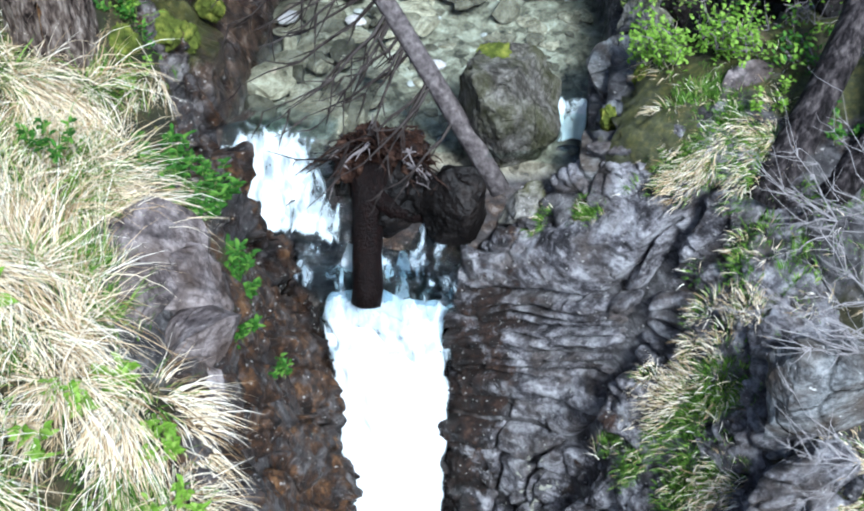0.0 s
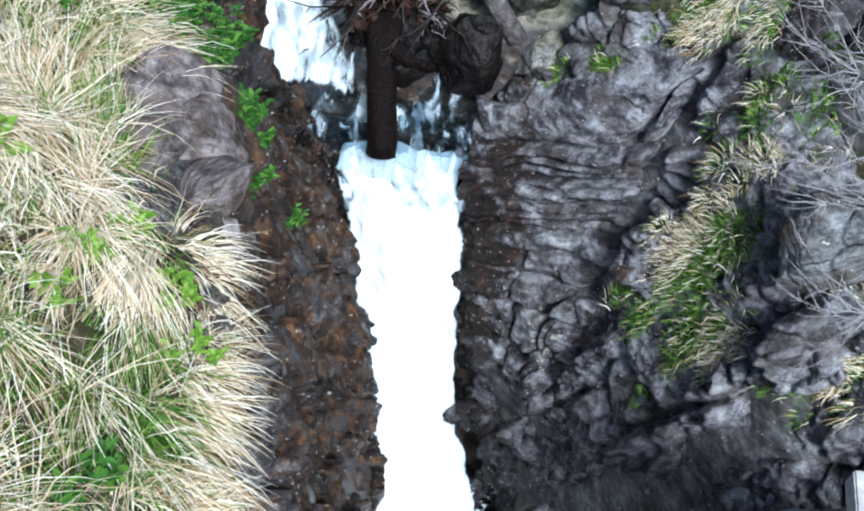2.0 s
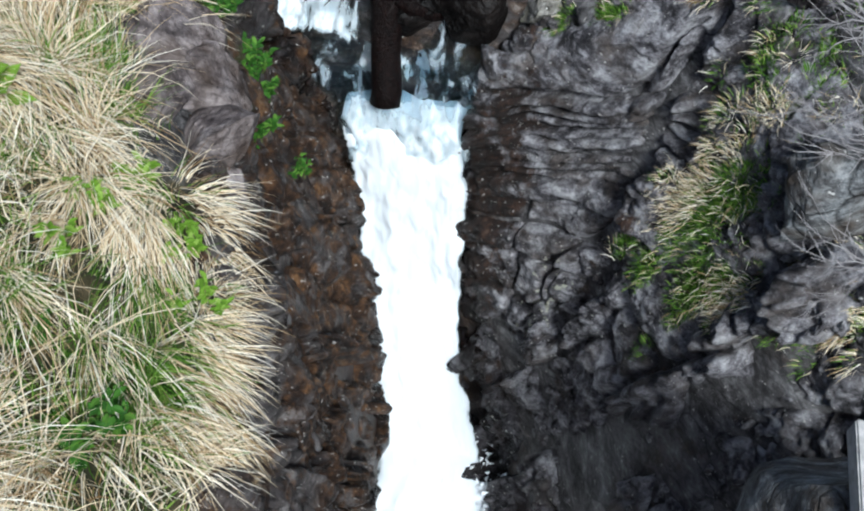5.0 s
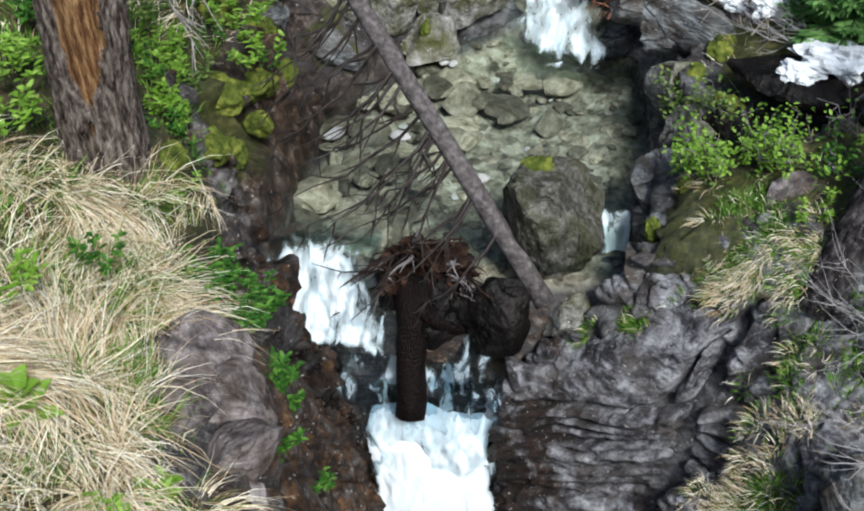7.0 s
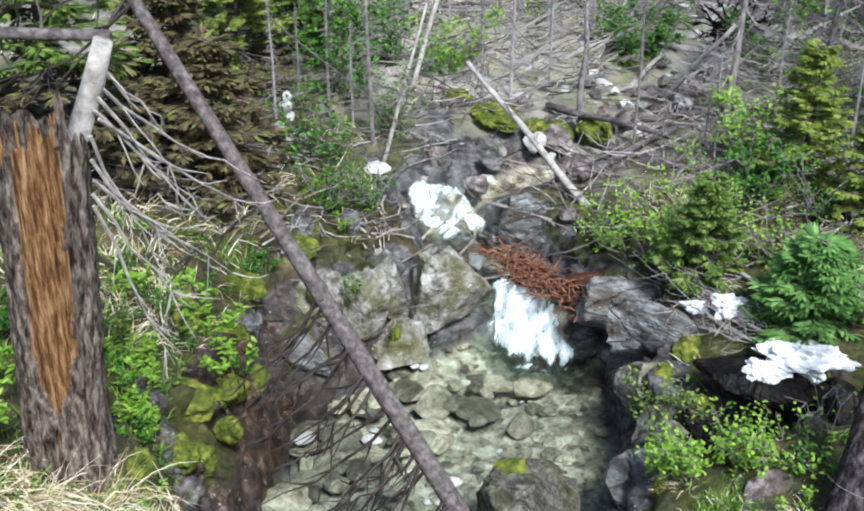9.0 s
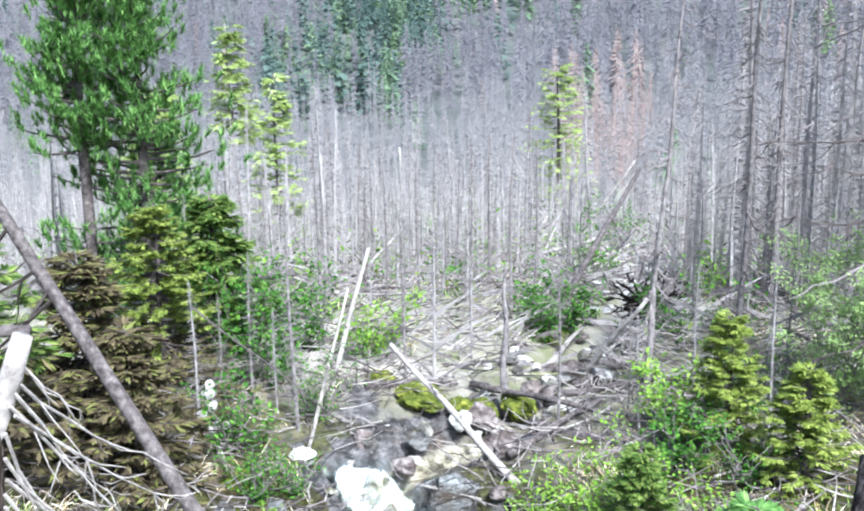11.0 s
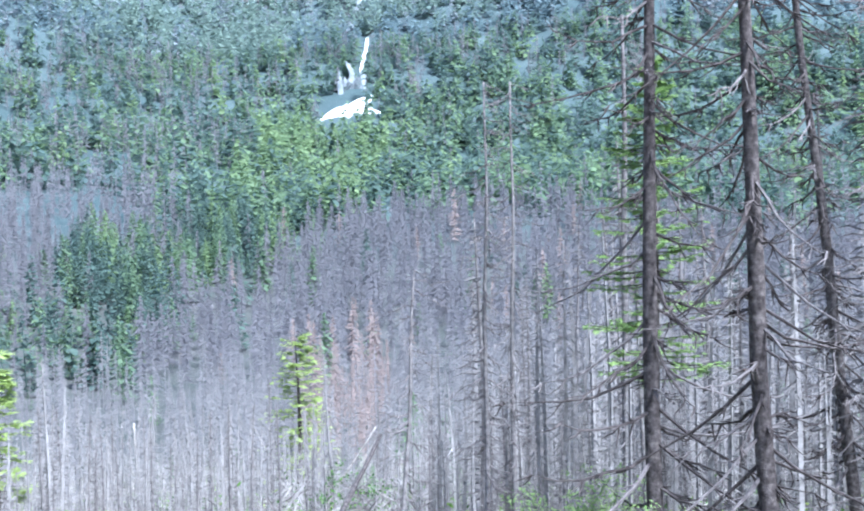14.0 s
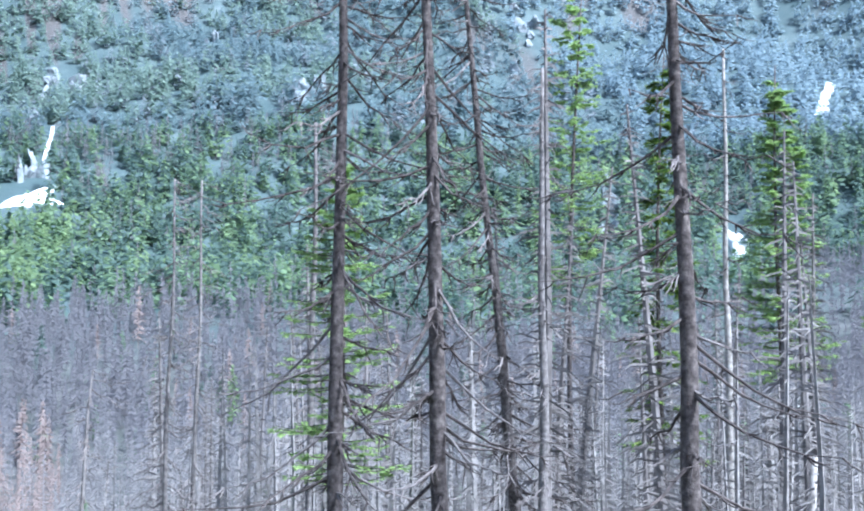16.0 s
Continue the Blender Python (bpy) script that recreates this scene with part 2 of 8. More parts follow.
class Soup:
    """Gathers many pieces into one mesh."""

    def __init__(self):
        self.v, self.f, self.m, self.n = [], [], [], 0

    def add(self, verts, faces, mat=0):
        self.v.extend(verts)
        self.f.extend([tuple(i + self.n for i in f) for f in faces])
        self.m.extend([mat] * len(faces))
        self.n += len(verts)

    def tube(self, points, radii, sides=6, mat=0, cap=True):
        """A tapering round stem along points."""
        pts = [Vector(p) for p in points]
        verts, faces = [], []
        for k, p in enumerate(pts):
            d = (pts[min(k + 1, len(pts) - 1)] - pts[max(k - 1, 0)]).normalized()
            a = d.cross(Vector((0.3, 0.2, 0.93)))
            if a.length < 0.1:
                a = d.cross(Vector((1, 0, 0)))
            a.normalize()
            b = d.cross(a)
            for s in range(sides):
                q = 2 * math.pi * s / sides
                verts.append(p + (a * math.cos(q) + b * math.sin(q)) * radii[k])
        for k in range(len(pts) - 1):
            for s in range(sides):
                t = (s + 1) % sides
                faces.append((k * sides + s, k * sides + t, (k + 1) * sides + t, (k + 1) * sides + s))
        if cap:
            faces.append(tuple(range(sides - 1, -1, -1)))
            faces.append(tuple((len(pts) - 1) * sides + s for s in range(sides)))
        self.add([tuple(v) for v in verts], faces, mat)

    def blade(self, base, direction, length, width, droop, mat=0, steps=3, side=None):
        """A tapering blade that bends down along its length."""
        p, d = Vector(base), Vector(direction).normalized()
        s = Vector(side) if side is not None else d.cross(Vector((0, 0, 1)))
        if s.length < 0.05:
            s = Vector((1, 0, 0))
        s.normalize()
        verts = []
        for k in range(steps + 1):
            w = width * (1 - (k / steps) ** 1.5) * 0.5 + width * 0.04
            verts += [tuple(p - s * w), tuple(p + s * w)]
            p = p + d * (length / steps)
            d = (d + Vector((0, 0, -droop / steps))).normalized()
        self.add(verts, [(2 * k, 2 * k + 1, 2 * k + 3, 2 * k + 2) for k in range(steps)], mat)

    def leaf(self, base, direction, length, width, normal, mat=0):
        """A folded pointed leaf of four faces."""
        p, d = Vector(base), Vector(direction).normalized()
        n = Vector(normal)
        s = d.cross(n)
        if s.length < 0.05:
            s = d.cross(Vector((1, 0.3, 0)))
        s.normalize()
        n = s.cross(d)
        m1, m2 = p + d * length * 0.35, p + d * length * 0.7
        v = [p, m1 - s * width * 0.5 + n * width * 0.15, m1, m1 + s * width * 0.5 + n * width * 0.15, m2 - s * width * 0.38 + n * width * 0.1, m2, m2 + s * width * 0.38 + n * width * 0.1, p + d * length - n * width * 0.1]
        self.add([tuple(q) for q in v], [(0, 2, 1), (0, 3, 2), (1, 2, 5, 4), (2, 3, 6, 5), (4, 5, 7), (5, 6, 7)], mat)

    def build(self, name, mats, parent=None, smooth=False):
        return mesh_object(name, self.v, self.f, mats, parent, smooth, self.m)


# ---------------------------------------------------------------- the land
# Along the stream (y): left and right edge of the water and its level, the left cliff's brink, two breaks of the right bank.
STREAM = np.array([
    # y,    xl,    xr,   zw,   xe,   ze,   x1,   z1,   x2,  z2
    (-6.0, -0.9, 1.0, -2.9, -1.3, 4.8, 1.7, 1.0, 3.4, 4.2),
    (2.0, -0.9, 0.8, -2.5, -1.35, 4.4, 1.4, -0.4, 3.0, 2.4),
    (3.5, -1.0, 0.55, -2.45, -1.65, 4.5, 1.2, -0.5, 2.8, 2.2),
    (5.0, -1.05, 0.2, -2.4, -2.1, 4.3, 1.1, 0.5, 2.2, 3.5),
    (6.2, -1.32, -0.43, -0.8, -2.5, 4.5, 0.9, 2.0, 1.9, 3.9),
    (6.5, -1.58, -0.42, 0.5, -2.6, 4.6, 0.6, 2.6, 1.8, 4.1),
    (6.8, -1.75, -0.53, 1.85, -2.75, 4.7, 0.45, 2.9, 1.7, 4.3),
    (7.02, -2.55, -0.6, 2.3, -3.0, 4.8, 0.4, 3.0, 1.6, 4.4),
    (7.42, -2.75, 0.5, 3.5, -3.2, 5.1, 0.85, 4.1, 1.7, 4.6),
    (9.6, -2.6, 0.75, 3.5, -3.3, 4.7, 1.15, 4.3, 2.2, 5.0),
    (11.0, -1.7, 0.6, 3.5, -2.8, 4.7, 1.1, 4.5, 2.4, 5.1),
    (11.55, -0.75, 0.3, 3.9, -1.9, 4.7, 0.9, 4.6, 2.2, 5.1),
    (12.2, -1.6, -0.1, 4.2, -1.9, 4.8, 0.6, 4.8, 2.0, 5.1),
    (13.0, -2.0, -1.0, 4.72, -2.5, 5.0, 0.4, 4.9, 2.0, 5.1),
    (14.5, 0.0, 0.8, 5.0, -1.4, 5.2, 1.6, 5.1, 3.0, 5.2),
    (19.0, 1.6, 2.5, 5.25, 0.6, 5.45, 3.5, 5.45, 5.0, 5.5),
    (30.0, 4.0, 4.9, 5.5, 3.0, 5.7, 6.0, 5.7, 8.0, 5.8)])


def station(y, col):
    return np.interp(y, STREAM[:, 0], STREAM[:, col])


def far_height(r, az):
    """The valley floor and the mountain behind it, by distance and bearing (degrees to the right)."""
    z = np.interp(r, [0, 16, 22, 40, 70, 110, 200, 350, 600, 1000, 1700, 2600], [5.4, 5.4, 4.7, 1.5, -4, -8, -9, 8, 72, 260, 700, 1150])
    roll = np.clip((r - 80) / 400, 0, 1)
    k = r / 260.0
    return z + roll * 22 * fbm(k * np.sin(np.radians(az)) + 7, k * np.cos(np.radians(az)), 0, 4, 31) * np.clip(r / 600, 0.3, 2)


def land(x, y):
    """Height of the ground."""
    x, y = np.broadcast_arrays(np.asarray(x, float), np.asarray(y, float))
    yy = y + 0.0
    xl, xr, zw, xe, ze, x1, z1, x2, z2 = [station(yy, c) for c in range(1, 10)]
    bed = zw - np.interp(yy, [6.9, 7.3], [0.5, 0.25]) - 0.15 * np.clip(1 - np.abs((x - (xl + xr) / 2) / np.maximum((xr - xl) / 2, 0.1)), 0, 1)
    u = np.clip((xl - x) / np.maximum(xl - xe, 0.05), 0, 1)
    left = bed + (ze - bed) * (0.72 * u**0.55 + 0.28 * u**2)
    beyond = np.clip(xe - x, 0, None)
    steep = np.interp(y, [-6, 2, 5, 6.5, 9, 12, 20], [1.1, 1.1, 0.75, 0.8, 0.7, 0.3, 0.05])
    left = left + np.where(x < xe, steep * 2.6 * (1 - np.exp(-beyond / 2.6)), 0)
    u1 = np.clip((x - xr) / np.maximum(x1 - xr, 0.05), 0, 1)
    u2 = np.clip((x - x1) / np.maximum(x2 - x1, 0.05), 0, 1)
    right = bed + (z1 - bed) * u1**0.7
    right = right + (z2 - z1) * u2**0.8
    rb = np.clip(x - x2, 0, None)
    rise = np.interp(y, [-6, 2, 6, 8, 10, 12, 20], [0.7, 0.7, 0.55, 0.35, 0.2, 0.08, 0.03])
    right = right + rise * 4 * (1 - np.exp(-rb / 4))
    near = np.where(x < xl, left, np.where(x > xr, right, bed))
    r = np.hypot(x, y)
    far = far_height(r, np.degrees(np.arctan2(x, y)))
    w = np.clip((y - 14) / 10, 0, 1)
    w = np.maximum(w, np.clip((np.abs(x) - 9) / 6, 0, 1))
    w = np.maximum(w, np.clip((-y - 5) / 6, 0, 1))
    w = w * w * (3 - 2 * w)
    side = np.where((y < 12) & (np.abs(x) > 5), np.clip((12 - y) / 12, 0, 1) * 2.5, 0)
    creek = np.where(y > 14, np.exp(-((x - (xl + xr) / 2) / 0.7) ** 2) * 0.1, 0)
    near = near - 1.8 * np.exp(-((x - 1.95) / 0.45) ** 2 - ((y - 8.72) / 0.3) ** 2)
    return near * (1 - w) + (far + side - creek) * w


def axis(lo, hi, fine_lo, fine_hi, step, growth):
    mid = list(np.arange(fine_lo, fine_hi + step / 2, step))
    up, s = [mid[-1]], step
    while up[-1] < hi:
        s *= growth
        up.append(up[-1] + s)
    down, s = [mid[0]], step
    while down[-1] > lo:
        s *= growth
        down.append(down[-1] - s)
    return np.array(down[:0:-1] + mid + up[1:])


def wet(x, y):
    """How much a place belongs to the stream's bed, from 0 to 1."""
    return np.clip(1.2 - np.maximum(station(y, 1) - x, x - station(y, 2)) / 0.25, 0, 1)


gx = axis(-2600, 2600, -4.2, 4.2, 0.04, 1.07)
gy = axis(-300, 2600, 1.0, 14.5, 0.038, 1.06)
GX, GY = np.meshgrid(gx, gy)
GZ = land(GX, GY)
# slope decides where bare rock breaks
dzx, dzy = np.gradient(GZ, gx, axis=1), np.gradient(GZ, gy, axis=0)
slope = np.hypot(dzx, dzy)
close = np.clip((16 - np.hypot(GX, GY)) / 4, 0, 1)
rocky = np.clip((slope - 0.6) / 1.2, 0, 1) * close


def cells(x, y, z, seed):
    """Cellular noise: a random value for the nearest cell, and the distance to its border."""
    xi, yi, zi = [np.floor(v).astype(np.int64) for v in (x, y, z)]
    best, second, value, tilt = np.full(x.shape, 9.0), np.full(x.shape, 9.0), np.zeros(x.shape), np.zeros(x.shape)
    for a in (-1, 0, 1):
        for b in (-1, 0, 1):
            for c in (-1, 0, 1):
                h = ((xi + a) * 374761393 + (yi + b) * 668265263 + (zi + c) * 1274126177 + seed * 974634777) & 0xFFFFFFFF
                h = ((h ^ (h >> 13)) * 1274126177) & 0xFFFFFFFF
                h = h ^ (h >> 16)
                dx = xi + a + (h & 1023) / 1023 - x
                dy = yi + b + ((h >> 10) & 1023) / 1023 - y
                dz = zi + c + ((h >> 20) & 1023) / 1023 - z
                d = dx * dx + dy * dy + dz * dz
                nearer = d < best
                second = np.where(nearer, best, np.minimum(second, d))
                value = np.where(nearer, ((h >> 5) & 1023) / 1023, value)
                lean = dx * (((h >> 3) & 255) / 127.5 - 1) + dy * (((h >> 11) & 255) / 127.5 - 1) + dz * (((h >> 19) & 255) / 127.5 - 1)
                tilt = np.where(nearer, lean, tilt)
                best = np.where(nearer, d, best)
    return value, np.sqrt(second) - np.sqrt(best), tilt


inner = (np.abs(GX) < 6) & (GY > -1) & (GY < 17)
sel = np.where(inner)
sx, sy, sz = GX[sel], GY[sel], GZ[sel]
wx, wy, wz = [v + 0.12 * fbm(sx * 2, sy * 2, sz * 2, 3, 90 + k) for k, v in enumerate((sx, sy, sz))]
# beds dip to the right; blocks break along them
lf = sx < -0.8
v1, e1, s1 = cells(np.where(lf, wx * 1.6, wx * 1.0 + wz * 0.3), np.where(lf, wy * 1.7, wy * 1.2), np.where(lf, wz * 0.9, wz * 3.3 - wx * 0.6), 5)
v2, e2, s2 = cells(np.where(lf, wx * 4.0, wx * 2.6 + wz * 0.6), np.where(lf, wy * 5.0, wy * 2.6), np.where(lf, wz * 2.4, wz * 8.5 - wx * 1.4), 9)
block = 0.30 * (v1 - 0.5) + 0.3 * s1 + 0.10 * (v2 - 0.5) + 0.08 * s2 - 0.16 * np.clip(1 - e1 / 0.08, 0, 1) - 0.05 * np.clip(1 - e2 / 0.1, 0, 1)
block = block + 0.03 * fbm(sx * 6, sy * 6, sz * 6, 4, 13)
nx, ny = -dzx[sel], -dzy[sel]
nl = np.sqrt(nx * nx + ny * ny + 1)
off = np.maximum(station(sy, 1) - sx, sx - station(sy, 2))
amp = rocky[sel] * np.interp(sx, [-3.6, -3.0, -0.9, -0.6], [1.0, 0.75, 0.75, 1.0]) * np.clip((off + 0.02) / 0.22, 0, 1)
PX, PY, PZ = GX.copy(), GY.copy(), GZ.copy()
PX[sel] += np.clip(nx / nl, -1, 1) * block * amp
PY[sel] += np.clip(ny / nl, -1, 1) * block * amp
PZ[sel] += block * amp / nl * 1.2 + close[sel] * 0.05 * fbm(sx * 1.5, sy * 1.5, 0, 5, 5)
# the gorge's two rock walls are sheets of their own, laid over a lowered ground
def within(v, lo, hi, soft):
    return np.clip((v - lo) / soft, 0, 1) * np.clip((hi - v) / soft, 0, 1)


UNDER_RIGHT = within(GX, station(GY, 2) - 0.1, station(GY, 8) + 0.5, 0.15) * within(GY, 1.5, 7.1, 0.2)
UNDER_LEFT = within(GX, station(GY, 4) - 0.2, station(GY, 1) + 0.15, 0.12) * within(GY, 1.5, 7.5, 0.2)
PX, PY = [q + (p - q) * (1 - np.maximum(UNDER_RIGHT, UNDER_LEFT)) for p, q in ((PX, GX), (PY, GY))]
PZ = PZ + (GZ - 0.5 - PZ) * np.maximum(UNDER_RIGHT, UNDER_LEFT)
PZ = PZ + (1 - close) * 0.12 * fbm(GX * 0.6, GY * 0.6, 0, 3, 8)
LV = np.stack([PX, PY, PZ], -1).reshape(-1, 3)


def ground_material():
    """Turf, soil and bare rock; rock where it is steep, rusty and dark where water runs over it."""
    m = bpy.data.materials.new("mountain_ground")
    m.use_nodes = True
    nt = m.node_tree
    L = nt.links.new
    b = nt.nodes["Principled BSDF"]

    def node(kind, **kw):
        n = nt.nodes.new(kind)
        for k, v in kw.items():
            n.inputs[k].default_value = v
        return n

    geo = node("ShaderNodeNewGeometry")

    def noise_of(scale, detail=6.0, r=0.6):
        n = node("ShaderNodeTexNoise", Scale=scale, Detail=detail, Roughness=r)
        L(geo.outputs["Position"], n.inputs["Vector"])
        return n.outputs[0]

    def ramp(fac, *stops):
        n = node("ShaderNodeValToRGB")
        el = n.color_ramp.elements
        while len(el) < len(stops):
            el.new(0.5)
        for e, (p, c) in zip(el, stops):
            e.position, e.color = p, (*c, 1) if isinstance(c, tuple) else (c, c, c, 1)
        L(fac, n.inputs[0])
        return n.outputs[0]

    def mix(fac, a, c):
        n = node("ShaderNodeMix")
        n.data_type = "RGBA"
        L(fac, n.inputs[0]), L(a, n.inputs[6]), L(c, n.inputs[7])
        return n.outputs[2]

    def maths(op, a, c):
        n = node("ShaderNodeMath")
        n.operation = op
        for i, v in enumerate((a, c)):
            if isinstance(v, (int, float)):
                n.inputs[i].default_value = v
            else:
                L(v, n.inputs[i])
        return n.outputs[0]

    sep = node("ShaderNodeSeparateXYZ")
    L(geo.outputs["Normal"], sep.inputs[0])
    pos = node("ShaderNodeSeparateXYZ")
    L(geo.outputs["Position"], pos.inputs[0])
    # bedded rock
    mp = node("ShaderNodeMapping")
    mp.inputs["Scale"].default_value, mp.inputs["Rotation"].default_value = (1.3, 1.3, 2.4), (0.2, 0.35, 0.1)
    L(geo.outputs["Position"], mp.inputs[0])
    bed = node("ShaderNodeTexNoise", Scale=2.4, Detail=12.0, Roughness=0.78)
    L(mp.outputs[0], bed.inputs["Vector"])
    rock = ramp(bed.outputs[0], (0.36, (0.009, 0.008, 0.009)), (0.46, (0.05, 0.046, 0.047)), (0.56, (0.14, 0.133, 0.136)), (0.7, (0.37, 0.36, 0.365)))
    rust = ramp(noise_of(8, 12, 0.76), (0.36, (0.005, 0.003, 0.003)), (0.49, (0.026, 0.014, 0.008)), (0.57, (0.09, 0.05, 0.025)), (0.65, (0.3, 0.26, 0.23)))
    # iron-stained, wet rock beside the fall, patches elsewhere
    rusty, turfy = node("ShaderNodeAttribute"), node("ShaderNodeAttribute")
    rusty.attribute_name, turfy.attribute_name = "rust", "turf"
    patch = ramp(noise_of(0.9, 5), (0.56, 0.0), (0.66, 0.7))
    rock = mix(maths("MAXIMUM", rusty.outputs["Fac"], patch), rock, rust)
    warp = node("ShaderNodeMix")
    warp.data_type = "VECTOR"
    warp.inputs[0].default_value = 0.2
    wn = node("ShaderNodeTexNoise", Scale=3.0, Detail=4.0)
    L(mp.outputs[0], wn.inputs["Vector"]), L(mp.outputs[0], warp.inputs[4]), L(wn.outputs["Color"], warp.inputs[5])
    vor = node("ShaderNodeTexVoronoi", Scale=1.1)
    vor.feature = "DISTANCE_TO_EDGE"
    L(warp.outputs[1], vor.inputs["Vector"])
    crack = ramp(maths("ADD", vor.outputs["Distance"], maths("MULTIPLY", noise_of(1.4, 3), 0.06)), (0.025, 0.25), (0.055, 1.0))
    dark = node("ShaderNodeMix")
    dark.data_type, dark.blend_type = "RGBA", "MULTIPLY"
    dark.inputs[0].default_value = 1.0
    L(rock, dark.inputs[6]), L(crack, dark.inputs[7])
    rock = dark.outputs[2]
    white = ramp(noise_of(17, 4, 0.7), (0.64, 0.0), (0.68, 0.7))
    pale = node("ShaderNodeRGB")
    pale.outputs[0].default_value = (0.6, 0.57, 0.54, 1)
    rock = mix(white, rock, pale.outputs[0])
    turf = ramp(noise_of(3.2, 8), (0.32, (0.01, 0.012, 0.005)), (0.46, (0.035, 0.034, 0.013)), (0.6, (0.09, 0.07, 0.033)), (0.75, (0.24, 0.19, 0.11)))
    litter = ramp(noise_of(0.35, 9, 0.7), (0.3, (0.08, 0.13, 0.04)), (0.42, (0.2, 0.2, 0.12)), (0.58, (0.42, 0.385, 0.365)), (0.8, (0.58, 0.54, 0.52)))
    away = ramp(maths("MULTIPLY", pos.outputs[1], 0.05), (0.6, 0.0), (0.8, 1.0))
    turf = mix(away, turf, litter)
    # dark floor: shade between the far trees put into the colour
    gap_shade = ramp(noise_of(0.06, 8, 0.7), (0.35, (0.06, 0.07, 0.062)), (0.6, (0.115, 0.112, 0.11)), (0.75, (0.19, 0.18, 0.18)))
    turf = mix(ramp(maths("MULTIPLY", pos.outputs[1], 0.005), (0.4, 0.0), (0.55, 1.0)), turf, gap_shade)
    # higher up: painted gap shade again, with the blue of haze in it
    hazy_gap_shade = ramp(noise_of(0.02, 9, 0.7), (0.35, (0.05, 0.08, 0.085)), (0.5, (0.07, 0.1, 0.105)), (0.64, (0.1, 0.135, 0.14)), (0.78, (0.26, 0.28, 0.3)))
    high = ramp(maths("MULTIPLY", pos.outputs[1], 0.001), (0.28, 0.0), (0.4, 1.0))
    turf = mix(high, turf, hazy_gap_shade)
    flat = ramp(maths("ADD", turfy.outputs["Fac"], maths("MULTIPLY", maths("SUBTRACT", noise_of(3.5, 6), 0.5), 0.7)), (0.42, 0.0), (0.58, 1.0))
    col = mix(flat, rock, turf)
    mossy = node("ShaderNodeAttribute")
    mossy.attribute_name = "moss"
    moss = ramp(noise_of(14, 8, 0.7), (0.3, (0.014, 0.016, 0.005)), (0.5, (0.05, 0.056, 0.012)), (0.7, (0.14, 0.125, 0.03)))
    col = mix(ramp(maths("MULTIPLY", mossy.outputs["Fac"], maths("ADD", noise_of(6, 6, 0.7), 0.35)), (0.5, 0.0), (0.66, 0.85)), col, moss)
    bedded = node("ShaderNodeAttribute")
    bedded.attribute_name = "bed"
    peb = node("ShaderNodeTexVoronoi", Scale=8.5)
    L(geo.outputs["Position"], peb.inputs["Vector"])
    pebc = node("ShaderNodeSeparateColor")
    L(peb.outputs["Color"], pebc.inputs[0])
    gravel = ramp(maths("ADD", maths("MULTIPLY", pebc.outputs[0], 0.16), maths("MULTIPLY", noise_of(6, 10, 0.78), 0.88)), (0.38, (0.05, 0.044, 0.03)), (0.5, (0.24, 0.215, 0.155)), (0.6, (0.42, 0.39, 0.3)), (0.72, (0.62, 0.59, 0.5)))
    col = mix(bedded.outputs["Fac"], col, gravel)
    L(col, b.inputs["Base Color"])
    b.inputs["Specular IOR Level"].default_value = 0.35
    rg = node("ShaderNodeMix")
    L(rusty.outputs["Fac"], rg.inputs[0]), L(ramp(noise_of(2.0), (0.3, 0.45), (0.7, 0.85)), rg.inputs[2])
    rg.inputs[3].default_value = 0.28
    L(rg.outputs[0], b.inputs["Roughness"])
    bp = node("ShaderNodeBump", Strength=0.9, Distance=0.05)
    L(maths("ADD", maths("MULTIPLY", bed.outputs[0], 1.2), maths("MULTIPLY", noise_of(16, 8), 0.6)), bp.inputs["Height"])
    L(bp.outputs[0], b.inputs["Normal"])
    return m


M_GROUND = ground_material()
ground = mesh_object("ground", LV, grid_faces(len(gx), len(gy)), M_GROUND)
# where turf holds: off the stream's bed, off the steep
away = np.clip((np.maximum(station(GY, 1) - GX, GX - station(GY, 2)) - 0.35) / 0.4, 0, 1)
away = np.maximum(away, np.clip((GY - 13.5) / 2, 0, 1))
TURF = np.clip(1.25 - slope * 0.75 + 0.5 * fbm(GX * 1.1, GY * 1.1, 0, 4, 17), 0, 1) * away
brink = np.clip((GX - station(GY, 4) + 0.2) / 0.25, 0, 1) * np.clip((station(GY, 1) - GX + 0.1) / 0.1, 0, 1) * np.clip((11.2 - GY) / 1.5, 0, 1)
wall = np.clip(1 - (GX - station(GY, 2)) / 0.5, 0, 1) * np.clip((GX - station(GY, 1)) / 0.1, 0, 1) * np.clip((7.5 - GY) / 0.3, 0, 1)
RUST = np.clip(1.3 * wall * (0.6 + 0.6 * fbm(GX * 2, GY * 2, GZ, 4, 20)) + brink * (0.85 + 0.5 * fbm(GX * 1.5, GY * 1.5, GZ * 0.8, 4, 19)), 0, 1)
BED = np.clip((GX - station(GY, 1)) / 0.15, 0, 1) * np.clip((station(GY, 2) - GX) / 0.15, 0, 1) * np.clip((GY - 7.5) / 0.2, 0, 1) * np.clip((16 - GY) / 2, 0, 1)
MOSSY_GROUND = np.clip(0.35 + 1.6 * fbm(GX * 1.7, GY * 1.7, GZ * 1.7, 4, 33), 0, 1) * np.clip((GY - 6.4) / 0.8, 0, 1) * np.clip((15 - GY) / 2, 0, 1) * (1 - BED) * np.clip(np.maximum(station(GY, 1) - GX, GX - station(GY, 2)) / 0.3, 0, 1)
